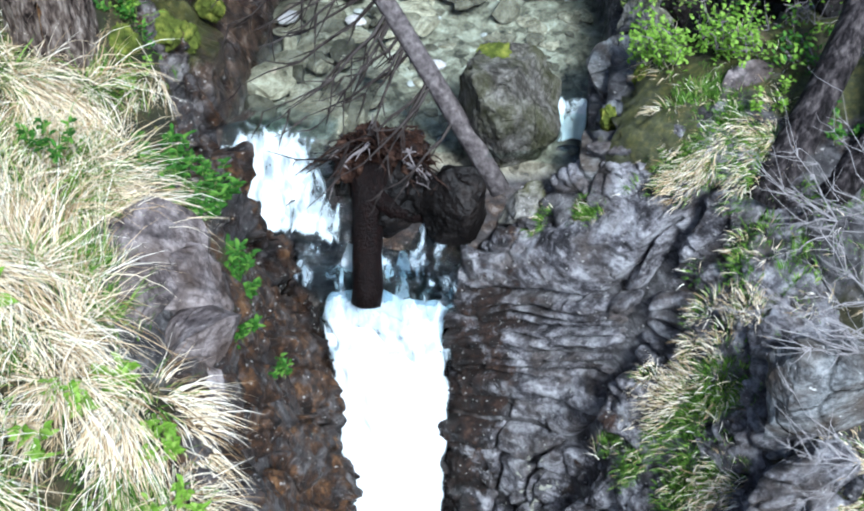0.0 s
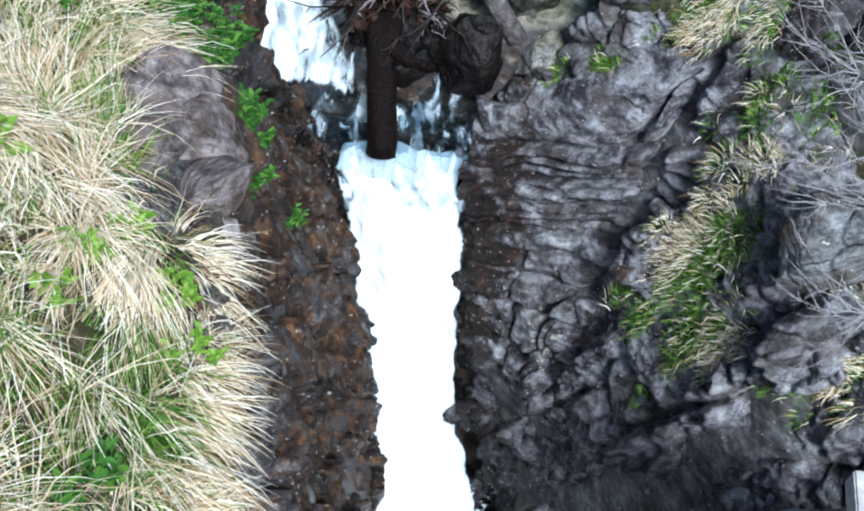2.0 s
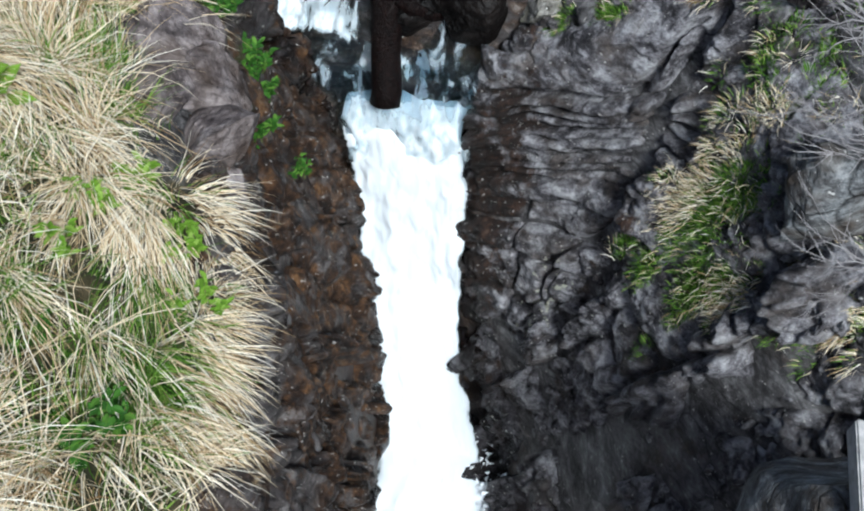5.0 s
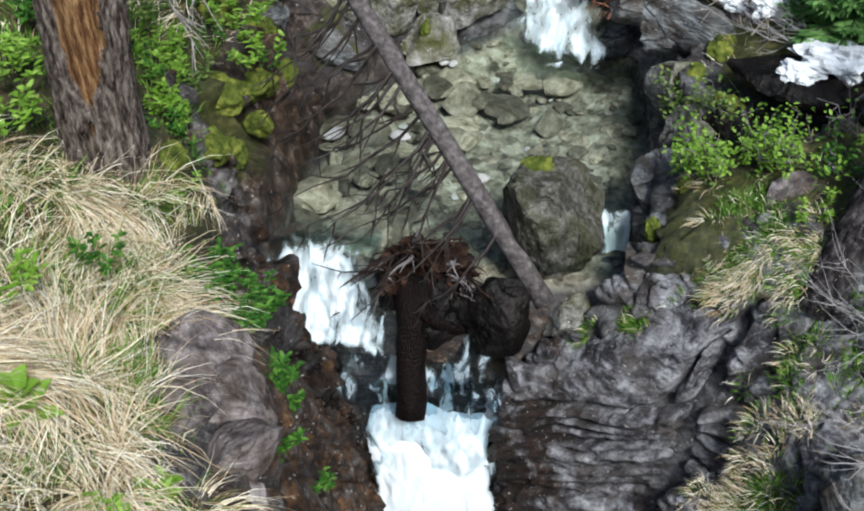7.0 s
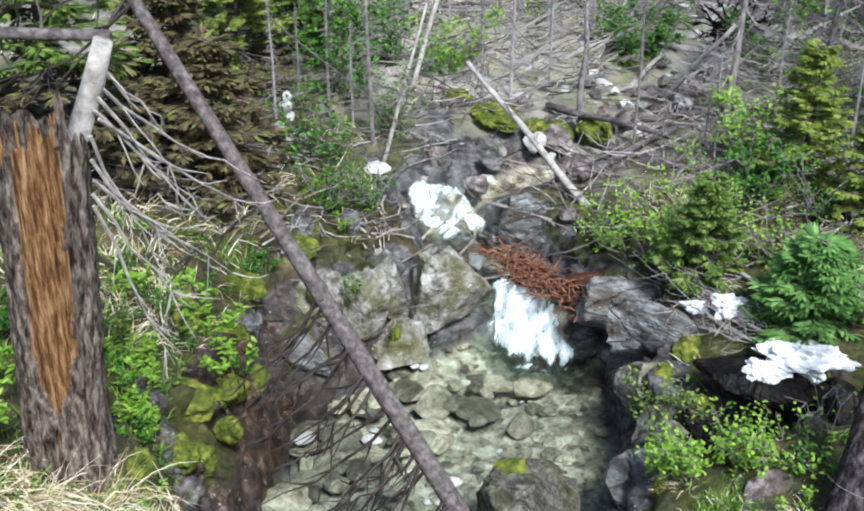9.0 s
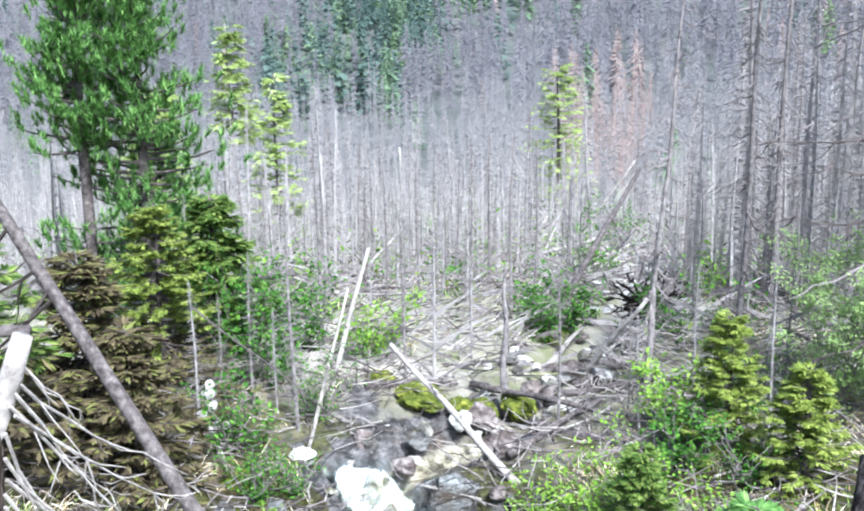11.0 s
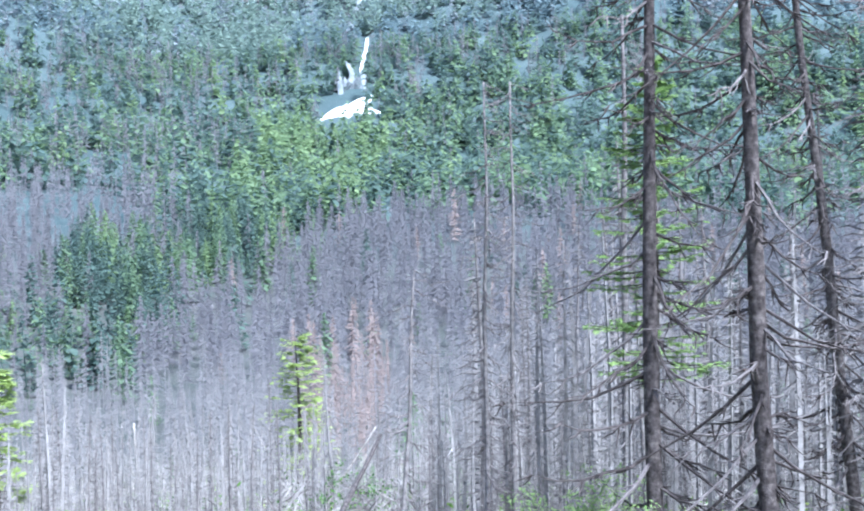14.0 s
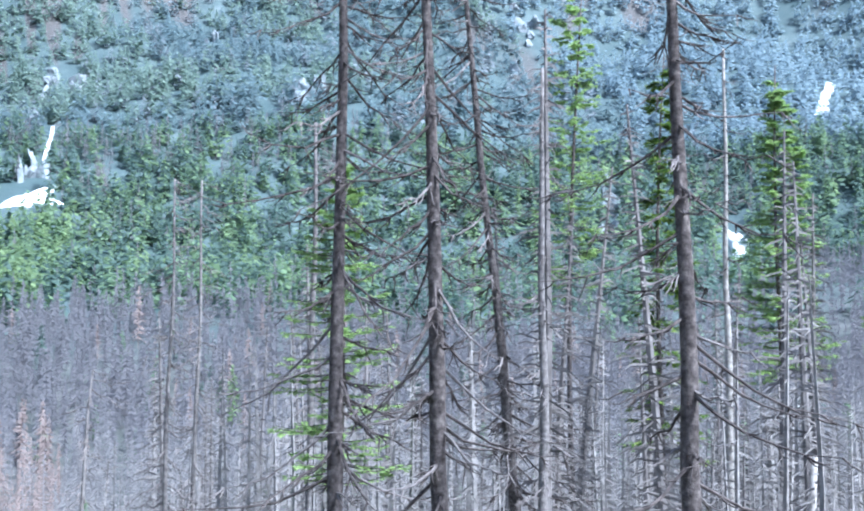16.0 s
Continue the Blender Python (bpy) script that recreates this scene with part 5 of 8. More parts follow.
# the slender trunk fallen across the pool
T0, T1 = Vector((-0.12, 7.45, 3.12)), Vector((-3.86, 9.23, 8.15))
T1 = T0 + (T1 - T0) * 1.22
fallen = empty("fallen_spruce", T0, "slender grey-brown dead spruce leaning across the pool, branches drooping", "fallen tree")
pts = [T0.lerp(T1, u) for u in np.linspace(0, 1, 14)]
stem("trunk", [p - T0 for p in pts], list(np.linspace(0.1, 0.05, 14)), M_GREYBARK, fallen, "", 14, 9, 0.12)
M_WETTWIG = material("dark_wet_twig", [(0.3, (0.012, 0.009, 0.008)), (0.7, (0.05, 0.04, 0.036))], 10, 3, 0.6, 0.0)
for k in range(38):
    u = rng.uniform(0.08, 0.95) if k % 3 == 0 else rng.uniform(0.14, 0.44)
    p = T0.lerp(T1, u)
    if rng.random() < 0.25:
        e = Vector((rng.uniform(-0.3, 0.3), rng.uniform(-1, 0.2), rng.uniform(-0.6, 0.5))).normalized() * rng.uniform(0.05, 0.12)
        branch("branch_stub", p - T0, p + e - T0, 0.014, M_DARKTWIG, fallen, rng, 0, 0.0)
    else:
        L = rng.uniform(0.6, 1.5)
        e = Vector((rng.uniform(-0.8, -0.25), rng.uniform(-1.0, -0.3), rng.uniform(-0.7, -0.1))).normalized() * L
        e.z = max(e.z, 3.66 - p.z) if p.z > 3.66 else 0.1
        branch("branch", p - T0, p + e - T0, 0.02, M_WETTWIG, fallen, rng, 5, -0.1 * L, 0.45)

# the broken stump on the left bank
SB = Vector((-3.6, 6.45, 5.1))
stump = empty("broken_stump", SB, "tall broken spruce stump with orange torn wood in scaly bark", "tree stump")


def stump_shell():
    """Bark and torn wood as two meshes, split along an uneven edge."""
    nu, nv = 96, 90
    U, V = np.meshgrid(np.arange(nu) / nu, np.linspace(0, 1, nv))
    ang = 2 * np.pi * U
    H = 3.2
    z = V * H
    top = 2.75 + 0.22 * vnoise(U * 9, 0 * U, 0, 6) + 0.12 * vnoise(U * 31, 0 * U, 0, 7) + 0.25 * np.exp(-((U - 0.9) / 0.04) ** 2)
    z = np.minimum(z, top)
    rad = 0.285 + 0.05 * np.exp(-z / 0.22) + 0.02 * np.exp(-z / 1.2)
    ridge = ridged(U * 24 + 0.4 * vnoise(U * 6, z * 2, 0, 4), z * 1.3, 0, 3, 12)
    # torn strip: the side that faces down-stream, from 0.75 m up
    mid, half = 0.785, 0.092 * np.clip((z - 0.72) / 0.5, 0, 1) ** 0.7 + 0.008 * vnoise(z * 7, U * 3, 0, 14)
    torn = np.abs(U - mid) < half
    r = np.where(torn, rad - 0.035 + 0.008 * vnoise(U * 120, z * 1.5, 0, 15), rad + 0.018 * ridge + 0.01 * fbm(U * 40, z * 14, 0, 3, 16))
    lean = z * 0.07
    X, Y = r * np.cos(ang) + lean, r * np.sin(ang)
    verts = np.stack([X, Y, z], -1).reshape(-1, 3)
    i = np.arange(nu * nv).reshape(nv, nu)
    a, b = i[:-1], i[1:]
    q = np.stack([a, np.roll(a, -1, 1), np.roll(b, -1, 1), b], -1)
    t = torn[:-1] & torn[1:]
    return verts, q[~t].reshape(-1, 4), q[t].reshape(-1, 4)


sv, sbark, storn = stump_shell()
for nm, faces, mat, label in (("bark", sbark, M_BARK, "grey scaly bark"), ("torn_wood", storn, M_TORN, "orange-brown torn sapwood")):
    used, inv = np.unique(faces, return_inverse=True)
    tagged(mesh_object(nm, sv[used], inv.reshape(faces.shape), mat, stump), label)
for k in range(34):
    a = rng.uniform(0, 2 * math.pi)
    r = rng.uniform(0.05, 0.26)
    p = Vector((r * math.cos(a) + 0.17, r * math.sin(a), 2.4))
    s = Soup()
    s.tube([p, p + Vector((rng.uniform(-0.02, 0.02), rng.uniform(-0.02, 0.02), rng.uniform(0.2, 0.5)))], [rng.uniform(0.02, 0.045), 0.006], 5)
    s.build("splinter", M_TORN if k % 3 else M_GREYBARK, stump)
# its snapped crown, folded over to lean behind it
snap = empty("snapped_spruce", (-3.3, 6.55, 7.6), "pale broken spruce top with bare white branches, folded over the stump", "fallen tree")
S0 = Vector((-3.3, 6.55, 7.6))
stem("trunk", [p - S0 for p in (Vector((-3.36, 6.5, 7.45)), Vector((-3.2, 6.57, 7.85)), Vector((-3.05, 6.58, 8.2)), Vector((-2.94, 6.6, 8.5)))], [0.085, 0.08, 0.075, 0.06], M_PALEWOOD, snap, "", 12, 4, 0.15)
for a, b in (((-3.0, 6.54, 8.23), (-2.48, 7.4, 7.35)), ((-3.02, 6.54, 8.15), (-2.5, 7.18, 6.85)), ((-3.04, 6.53, 8.05), (-2.6, 7.1, 7.2)), ((-3.05, 6.41, 7.75), (-2.64, 6.91, 6.84)), ((-3.06, 6.42, 7.6), (-2.45, 7.3, 6.5)), ((-3.08, 6.42, 7.5), (-2.7, 6.9, 6.4)), ((-3.05, 6.45, 7.9), (-2.85, 6.9, 6.7)), ((-2.97, 6.55, 8.35), (-2.75, 6.9, 7.9)), ((-3.0, 6.5, 8.0), (-2.3, 7.6, 6.9)), ((-3.1, 6.45, 7.4), (-2.8, 6.8, 5.9))):
    branch("branch", Vector(a) - S0, Vector(b) - S0, 0.014, M_PALEWOOD, snap, rng, 7, 0.05, 0.45)
lying = empty("snapped_pole", (-3.4, 6.65, 8.5), "thin grey pole lying across the broken top", "fallen tree")
stem("trunk", [(-2.2, -0.1, 0.02), (-1.0, -0.05, 0.0), (0.0, 0.0, 0.0), (0.47, 0.04, 0.0)], [0.05, 0.045, 0.04, 0.035], M_GREYBARK, lying, "", 10, 2, 0.1)
for k in range(7):
    x = rng.uniform(-1.6, 0.3)
    branch("branch", (x, 0, 0), (x + rng.uniform(-0.2, 0.2), rng.uniform(-0.2, 0.3), rng.choice((-1, 1)) * rng.uniform(0.2, 0.6)), 0.01, M_DARKTWIG, lying, rng, 3, 0.02, 0.2)

# two old trunks at the edge of the right bank
for place, tip, r, label in (((2.08, 6.75, 4.3), (2.96, 8.3, 7.0), 0.135, "dark weathered trunk leaning over the grassy bank"), ((2.55, 6.6, 4.5), (3.3, 7.6, 6.6), 0.1, "dead mossy trunk beside a leaning trunk")):
    o = Vector(place)
    tr = empty("leaning_tree", o, label, "tree trunk")
    pts = [o.lerp(Vector(tip), u) + Vector((0.03 * math.sin(9 * u), 0, 0)) for u in np.linspace(-0.06, 1, 9)]
    stem("trunk", [p - o for p in pts], [r * 1.35, r * 1.15] + list(np.linspace(r, r * 0.8, 7)), M_OLDBARK, tr, "", 16, 7, 0.25)
    for k in range(4):
        a = rng.uniform(2.5, 6)
        branch("root", (0, 0, -0.05), (0.45 * math.cos(a), 0.45 * math.sin(a), -0.25), 0.06, M_OLDBARK, tr, rng, 0, -0.05)


def log(a, b, r, mat, label, category="fallen tree", twigs=6, group="fallen logs"):
    """A fallen log from a to b with stubs and twigs."""
    a, b = Vector(a), Vector(b)
    ob = empty("fallen_log", a, label, category, group)
    n = 7
    pts = [a.lerp(b, k / n) + Vector((0, 0, 0.02 * math.sin(5 * k))) for k in range(n + 1)]
    stem("trunk", [p - a for p in pts], [r * (1 - 0.45 * k / n) for k in range(n + 1)], mat, ob, "", 8, 3, 0.12)
    for _ in range(twigs):
        p = a.lerp(b, rng.uniform(0.2, 0.98))
        e = Vector((rng.uniform(-1, 1), rng.uniform(-1, 1), rng.uniform(-0.4, 1))) * rng.uniform(0.15, 0.5)
        branch("branch", p - a, p + e - a, r * 0.2, M_TWIG, ob, rng, 3, 0.02, 0.2)
    return ob


PALE_LOG, GREY_LOG = "bleached barkless log fallen across the brook", "grey fallen log with broken branches"
for a, b, r, pale in (
        ((0.32, 12.65, 4.7), (-1.31, 13.74, 6.14), 0.055, 1), ((1.31, 16.05, 4.9), (2.17, 15.35, 6.3), 0.05, 1), ((-2.33, 12.99, 4.85), (-1.84, 13.78, 6.87), 0.03, 1),
        ((-1.74, 14.5, 5.3), (-0.5, 15.05, 5.15), 0.075, 0), ((1.6, 11.3, 4.85), (2.2, 10.2, 4.98), 0.035, 1), ((1.0, 11.85, 4.8), (1.65, 11.2, 4.9), 0.03, 1),
        ((-2.2, 14.59, 5.3), (-1.75, 15.4, 7.02), 0.045, 1), ((-2.93, 20.58, 4.8), (-1.9, 23.5, 5.6), 0.04, 1), ((1.01, 18.48, 5.0), (3.1, 23.8, 6.78), 0.07, 0),
        ((0.85, 16.42, 4.95), (1.62, 18.05, 5.2), 0.045, 1), ((4.03, 13.32, 5.1), (3.41, 14.61, 5.6), 0.04, 1), ((-3.95, 15.5, 6.45), (-2.85, 15.75, 6.56), 0.07, 0),
        ((-1.69, 17.28, 5.3), (-0.64, 15.05, 5.1), 0.04, 0), ((-0.74, 15.65, 5.2), (0.5, 16.16, 5.1), 0.03, 0), ((0.5, 13.9, 5.0), (2.2, 12.6, 5.1), 0.07, 0), ((0.2, 13.0, 4.95), (1.5, 14.4, 5.2), 0.06, 0),
        ((-0.3, 15.0, 5.15), (1.6, 13.5, 5.3), 0.05, 0), ((0.9, 14.6, 5.15), (2.8, 14.9, 5.35), 0.05, 0), ((-3.37, 12.04, 7.1), (-1.82, 12.87, 5.4), 0.012, 0)):
    log(a, b, r, M_PALEWOOD if pale else M_GREYBARK, PALE_LOG if pale else GREY_LOG)

# brown drift caught above the white step
drift = empty("driftwood_log", (-0.7, 11.7, 4.15), "wet reddish-brown log lodged across the brook", "fallen tree")
stem("trunk", [(0, 0, 0), (0.4, -0.08, 0.02), (0.8, -0.12, 0.1), (1.25, -0.18, 0.2)], [0.05, 0.065, 0.08, 0.09], material("red_wet_wood", [(0.3, (0.015, 0.006, 0.004)), (0.55, (0.045, 0.017, 0.01)), (0.75, (0.13, 0.06, 0.035))], 9, 9, 0.5, 0.8, 30, stretch=(0.6, 3, 3)), drift, "", 12, 4, 0.2)
s = Soup()
for k in range(420):
    u = rng.gauss(0, 0.3)
    c = Vector((-0.3 + 0.9 * u, 11.62 - 0.75 * u + rng.gauss(0, 0.13), 0))
    c.z = 4.2 - 0.12 * u + abs(rng.gauss(0, 0.08))
    a = rng.uniform(0, 6.283)
    d = Vector((math.cos(a), math.sin(a), rng.uniform(-0.3, 0.5)))
    e = d * rng.uniform(0.08, 0.34)
    w = rng.uniform(0.006, 0.016)
    s.tube([c, c + e * 0.5 + Vector((0, 0, 0.03)), c + e], [w, w * 0.8, w * 0.3], 4, cap=False)
tagged(s.build("drift_debris", M_DEBRIS), "reddish-brown drift of bark and twigs caught in the brook", "debris", kind="stuff")

# a pile of pale stones on the left bank
cairn = empty("stone_pile", (-3.5, 13.0, 5.2), "small pile of white stones on the bank", "stone pile")
for k, (x, y, z, sx) in enumerate(((0, 0, 0.05, 0.34), (0.16, -0.03, 0.1, 0.26), (-0.08, 0, 0.22, 0.3), (0.02, 0, 0.36, 0.24), (-0.02, 0.02, 0.5, 0.2), (0.0, 0, 0.62, 0.14))):
    ob = rock("stone", (x, y, z), (sx, sx * 0.7, 0.16), 40 * k, (5, 8), M_PALE, 500 + k, "", 6, 0.6, 3, parent=cairn)
    ob.matrix_world = pose(x, y, z, 5, 8, 40 * k)

# remains of winter snow under the right bank's trees
for k, (place, size, turn) in enumerate((((2.28, 8.98, 5.02), (1.05, 0.5, 0.42), -14), ((1.9, 8.85, 4.95), (0.5, 0.3, 0.25), 10), ((1.72, 10.0, 4.95), (0.5, 0.35, 0.25), 20), ((2.5, 8.75, 4.62), (0.35, 0.3, 0.3), 20), ((1.5, 10.25, 4.78), (0.6, 0.3, 0.16), -16))):
    rock("snow_patch", place, size, turn, (0, 0), M_SNOW, 520 + k, "dirty remnant of old snow on the bank", 7, 0.65, 4, "snow", rough=0.34)

rock("boulder", (2.08, 8.98, 4.76), (1.6, 0.8, 0.4), -10, (0, 4), M_WETSHADE_ROCK, 541, "near-black overhanging block above a hollow, shade in its colour", 10, 0.6, 4)

# blocks whose near-black colour carries the hollow's shade
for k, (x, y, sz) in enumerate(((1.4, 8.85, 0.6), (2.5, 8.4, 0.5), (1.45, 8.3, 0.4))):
    rock("boulder", (x, y, height(x, y) + 0.12), (sz, sz * 0.8, sz * 0.8), 50 * k, (0, 8), M_WETSHADE_ROCK, 560 + k, "near-black block at a hollow, shade in its colour", 14, 0.55, 3)
# a cap of moss on the tall boulder in the pool
rock("moss_cushion", (-0.3, 7.98, 4.3), (0.4, 0.24, 0.14), 20, (6, -4), M_MOSS, 570, "green moss capping a tall boulder", 4, 0.7, 4, "moss", "moss cushions", rough=0.25)

# grey timber at the foot of the footbridge
beam = empty("timber_sill", (2.33, 3.01, 4.3), "weathered grey squared timber resting on the rock", "timber")
bm = bmesh.new()
bmesh.ops.create_cube(bm, size=1.0, matrix=Matrix.Translation((0.02, -1.7, 0)) @ Matrix.Diagonal((0.22, 3.4, 0.18, 1)))
bmesh.ops.bevel(bm, geom=bm.edges[:], offset=0.012, segments=2, affect="EDGES")
me = bpy.data.meshes.new("beam")
bm.to_mesh(me)
bm.free()
me.materials.append(M_PLANK)
new("beam", me).parent = beam
rock("boulder", (2.6, 2.4, 3.4), (1.6, 1.8, 1.7), 30, (0, 0), M_ROCK, 540, "dark grey block under a timber sill", 9, 0.65, 4)

# stones in and along the brook
for k in range(46):
    y = rs.uniform(11.6, 16.5)
    xl_, xr_ = float(station(y, 1)), float(station(y, 2))
    x = rs.uniform(xl_ - 0.5, xr_ + 0.6)
    sz = rs.uniform(0.14, 0.42)
    rock("boulder", (x, y, height(x, y) + (0.3 if xl_ < x < xr_ else 0.06)), (sz, sz * rs.uniform(0.6, 1), sz * 0.7), rs.uniform(0, 360), (rs.uniform(-15, 15), rs.uniform(-15, 15)), (M_ROCK, M_PINKROCK, M_MOSSROCK, M_PALE)[k % 4], 800 + k, ("grey stone in the brook's bed", "pinkish stone in the brook's bed", "mossy stone beside the brook", "pale stone in the brook's bed")[k % 4], 14, 0.5, 3, group="brook stones")


# ---------------------------------------------------------------- grass
gen = np.random.default_rng(4)


def blades(name, base, direction, length, width, droop, mats, index, label, steps=4, category="grass"):
    """Many bending blades in one mesh."""
    n = len(base)
    d = direction / np.linalg.norm(direction, axis=1, keepdims=True)
    side = np.stack([-d[:, 1], d[:, 0], 0 * d[:, 0]], -1) + gen.normal(0, 0.35, (n, 3))
    side /= np.linalg.norm(side, axis=1, keepdims=True)
    p = base.copy()
    rows = []
    for k in range(steps + 1):
        w = width * ((1 - (k / steps) ** 1.6) * 0.5 + 0.05)
        rows += [p - side * w[:, None], p + side * w[:, None]]
        p = p + d * (length / steps)[:, None]
        d = d + np.stack([0 * droop, 0 * droop, -droop / steps], -1) + gen.normal(0, 0.13, (n, 3))
        d /= np.linalg.norm(d, axis=1, keepdims=True)
    V = np.stack(rows, 1).reshape(-1, 3)
    m = 2 * (steps + 1)
    f = np.array([(2 * k, 2 * k + 1, 2 * k + 3, 2 * k + 2) for k in range(steps)])
    Fc = (np.arange(n)[:, None, None] * m + f[None]).reshape(-1, 4)
    ob = mesh_object(name, V, Fc, mats, None, True, np.repeat(index, steps))
    return tagged(ob, label, category, kind="stuff")


def tufts(name, centres, per, radius, length, green, lie, label, width=0.008, upright=0.5, droop=1.6, ray=0.55, swirl_=0.35):
    """Tufts round centres (x, y); green from 0 to 1 for each; lie is the way the grass lies downhill."""
    c = np.repeat(centres, per, 0)
    n = len(c)
    g = np.repeat(green, per)
    a = gen.uniform(0, 2 * np.pi, n)
    r = radius * np.sqrt(gen.uniform(0, 1, n))
    x, y = c[:, 0] + r * np.cos(a), c[:, 1] + r * np.sin(a)
    z = land(x, y) - 0.02
    isg = gen.uniform(0, 1, n) < g
    flow = np.stack([fbm(centres[:, 0] * 1.3, centres[:, 1] * 1.3, 0, 3, 71), fbm(centres[:, 0] * 1.3, centres[:, 1] * 1.3, 0, 3, 72)], -1)
    swirl = np.repeat(gen.normal(0, swirl_, (len(centres), 2)) + flow * 1.7, per, 0)
    d = np.stack([ray * np.cos(a) + lie[0] + swirl[:, 0], ray * np.sin(a) + lie[1] + swirl[:, 1], np.where(isg, upright * 1.7, upright) + gen.uniform(0, 0.5, n)], -1)
    ln = length * gen.uniform(0.5, 1.25, n) * np.where(isg, 0.6, 1.0)
    blades(name, np.stack([x, y, z], -1), d, ln, width * gen.uniform(0.6, 1.4, n) * np.where(isg, 1.3, 1.0), np.where(isg, droop * 0.6, droop) * gen.uniform(0.5, 1.4, n), [B_STRAW, B_GRASS], isg.astype(int), label)


# left bank: straw grass that hangs over the brink, green showing through
cx, cy = gen.uniform(-6.5, -1.2, 3600), gen.uniform(0.2, 6.6, 3600)
edge = station(cy, 4)
inset = edge - cx
keep = (inset > np.interp(cy, [4.0, 4.3], [0.06, 0.12])) & (inset < np.interp(cy, [0, 5, 6, 6.6], [5.0, 4.0, 1.6, 1.2]))
clear = (((cx + 2.22 + 0.35 * (cy - 4.6)) / 0.4) ** 2 + ((cy - 4.62) / 0.78) ** 2 > 1) & (((cx + 2.5) / 0.5) ** 2 + ((cy - 5.75) / 0.45) ** 2 > 1)
bald = fbm(cx * 1.7, cy * 1.7, 0, 3, 27) > -0.3
low_ = keep & clear & ~bald
tufts("bank_turf", np.stack([cx, cy], -1)[low_], 26, 0.17, 0.34, np.full(low_.sum(), 0.55), (0.2, -0.05), "short green grass between the bleached tussocks", 0.008, 0.6, 1.2)
sel = keep & clear & bald & (gen.uniform(0, 1, len(cx)) < 0.5)
cx, cy, inset = cx[sel], cy[sel], inset[sel]
patch = fbm(cx * 0.9, cy * 0.9, 0, 3, 23) + gen.normal(0, 0.09, len(cx))
g = np.where((patch > 0.21) & (inset > 0.3), 0.75, np.where(patch > 0.07, 0.25, 0.03))
wide = inset > 0.4
for w, nm, ln in ((wide, "bank_grass", 0.66), (~wide, "brink_grass", 0.4)):
    tufts(nm, np.stack([cx, cy], -1)[w], 62, 0.075, ln, g[w], (0.5, -0.12), "long bleached grass lying over the bank, green shoots between" if nm[1] == "a" else "bleached grass hanging over the cliff's brink", 0.007, 0.34, 1.7, 0.62, 0.3)
# short green turf behind the stump
cx, cy = gen.uniform(-7.0, -2.9, 700), gen.uniform(6.2, 10.5, 700)
keep = cx < station(cy, 4) - 0.05
cx, cy = cx[keep], cy[keep]
tufts("green_turf", np.stack([cx, cy], -1), 16, 0.16, 0.26, np.clip(0.7 + 0.5 * fbm(cx, cy, 0, 3, 43), 0.2, 1.0), (0.15, -0.1), "short green turf with dry blades behind the stump", 0.009, 0.7, 1.0)
# tussocks of the right bank
LEDGES = ((1.6, 6.98, 0.2, 0.12, 60), (1.3, 7.08, 0.1, 0.08, 20), (1.95, 6.85, 0.15, 0.12, 40), (1.3, 5.72, 0.1, 0.09, 30), (1.52, 5.55, 0.15, 0.12, 70), (1.8, 5.4, 0.12, 0.12, 40), (1.72, 4.98, 0.1, 0.07, 40), (1.88, 4.82, 0.08, 0.07, 20),
          (0.3, 7.12, 0.05, 0.025, 8), (0.68, 7.0, 0.06, 0.04, 12), (1.75, 5.95, 0.12, 0.2, 14), (2.05, 6.2, 0.2, 0.25, 22), (2.5, 6.2, 0.3, 0.4, 40), (2.55, 4.55, 0.16, 0.1, 40), (2.9, 4.5, 0.2, 0.2, 40), (3.2, 5.6, 0.4, 0.6, 60), (3.2, 7.5, 0.6, 0.8, 60), (1.5, 7.45, 0.2, 0.18, 34), (1.9, 7.6, 0.25, 0.2, 26), (1.25, 8.0, 0.15, 0.2, 16), (1.7, 8.3, 0.2, 0.2, 20))
cx = np.concatenate([gen.normal(l[0], l[2], l[4]) for l in LEDGES])
cy = np.concatenate([gen.normal(l[1], l[3], l[4]) for l in LEDGES])
tufts("ledge_grass", np.stack([cx, cy], -1), 40, 0.07, 0.145, np.where(fbm(cx * 2.6, cy * 2.6, 0, 3, 29) + gen.normal(0, 0.12, len(cx)) > -0.16, 0.92, 0.35), (-0.25, -0.25), "straw and green grass tussocks on rock ledges", 0.007, 0.6, 1.5, 0.7)
# turf round the pool and up the valley
cx, cy = gen.uniform(-8, 9, 2600), gen.uniform(8, 24, 2600)
keep = ((cx < station(cy, 4) - 0.1) | (cx > station(cy, 6) + 0.2))
cx, cy = cx[keep], cy[keep]
tufts("valley_grass", np.stack([cx, cy], -1), 12, 0.2, 0.3, np.clip(0.35 + 0.5 * fbm(cx * 0.6, cy * 0.6, 0, 3, 37), 0.05, 0.9), (0.0, -0.1), "thin grass between fallen wood on the valley floor", 0.01, 0.6, 1.2)


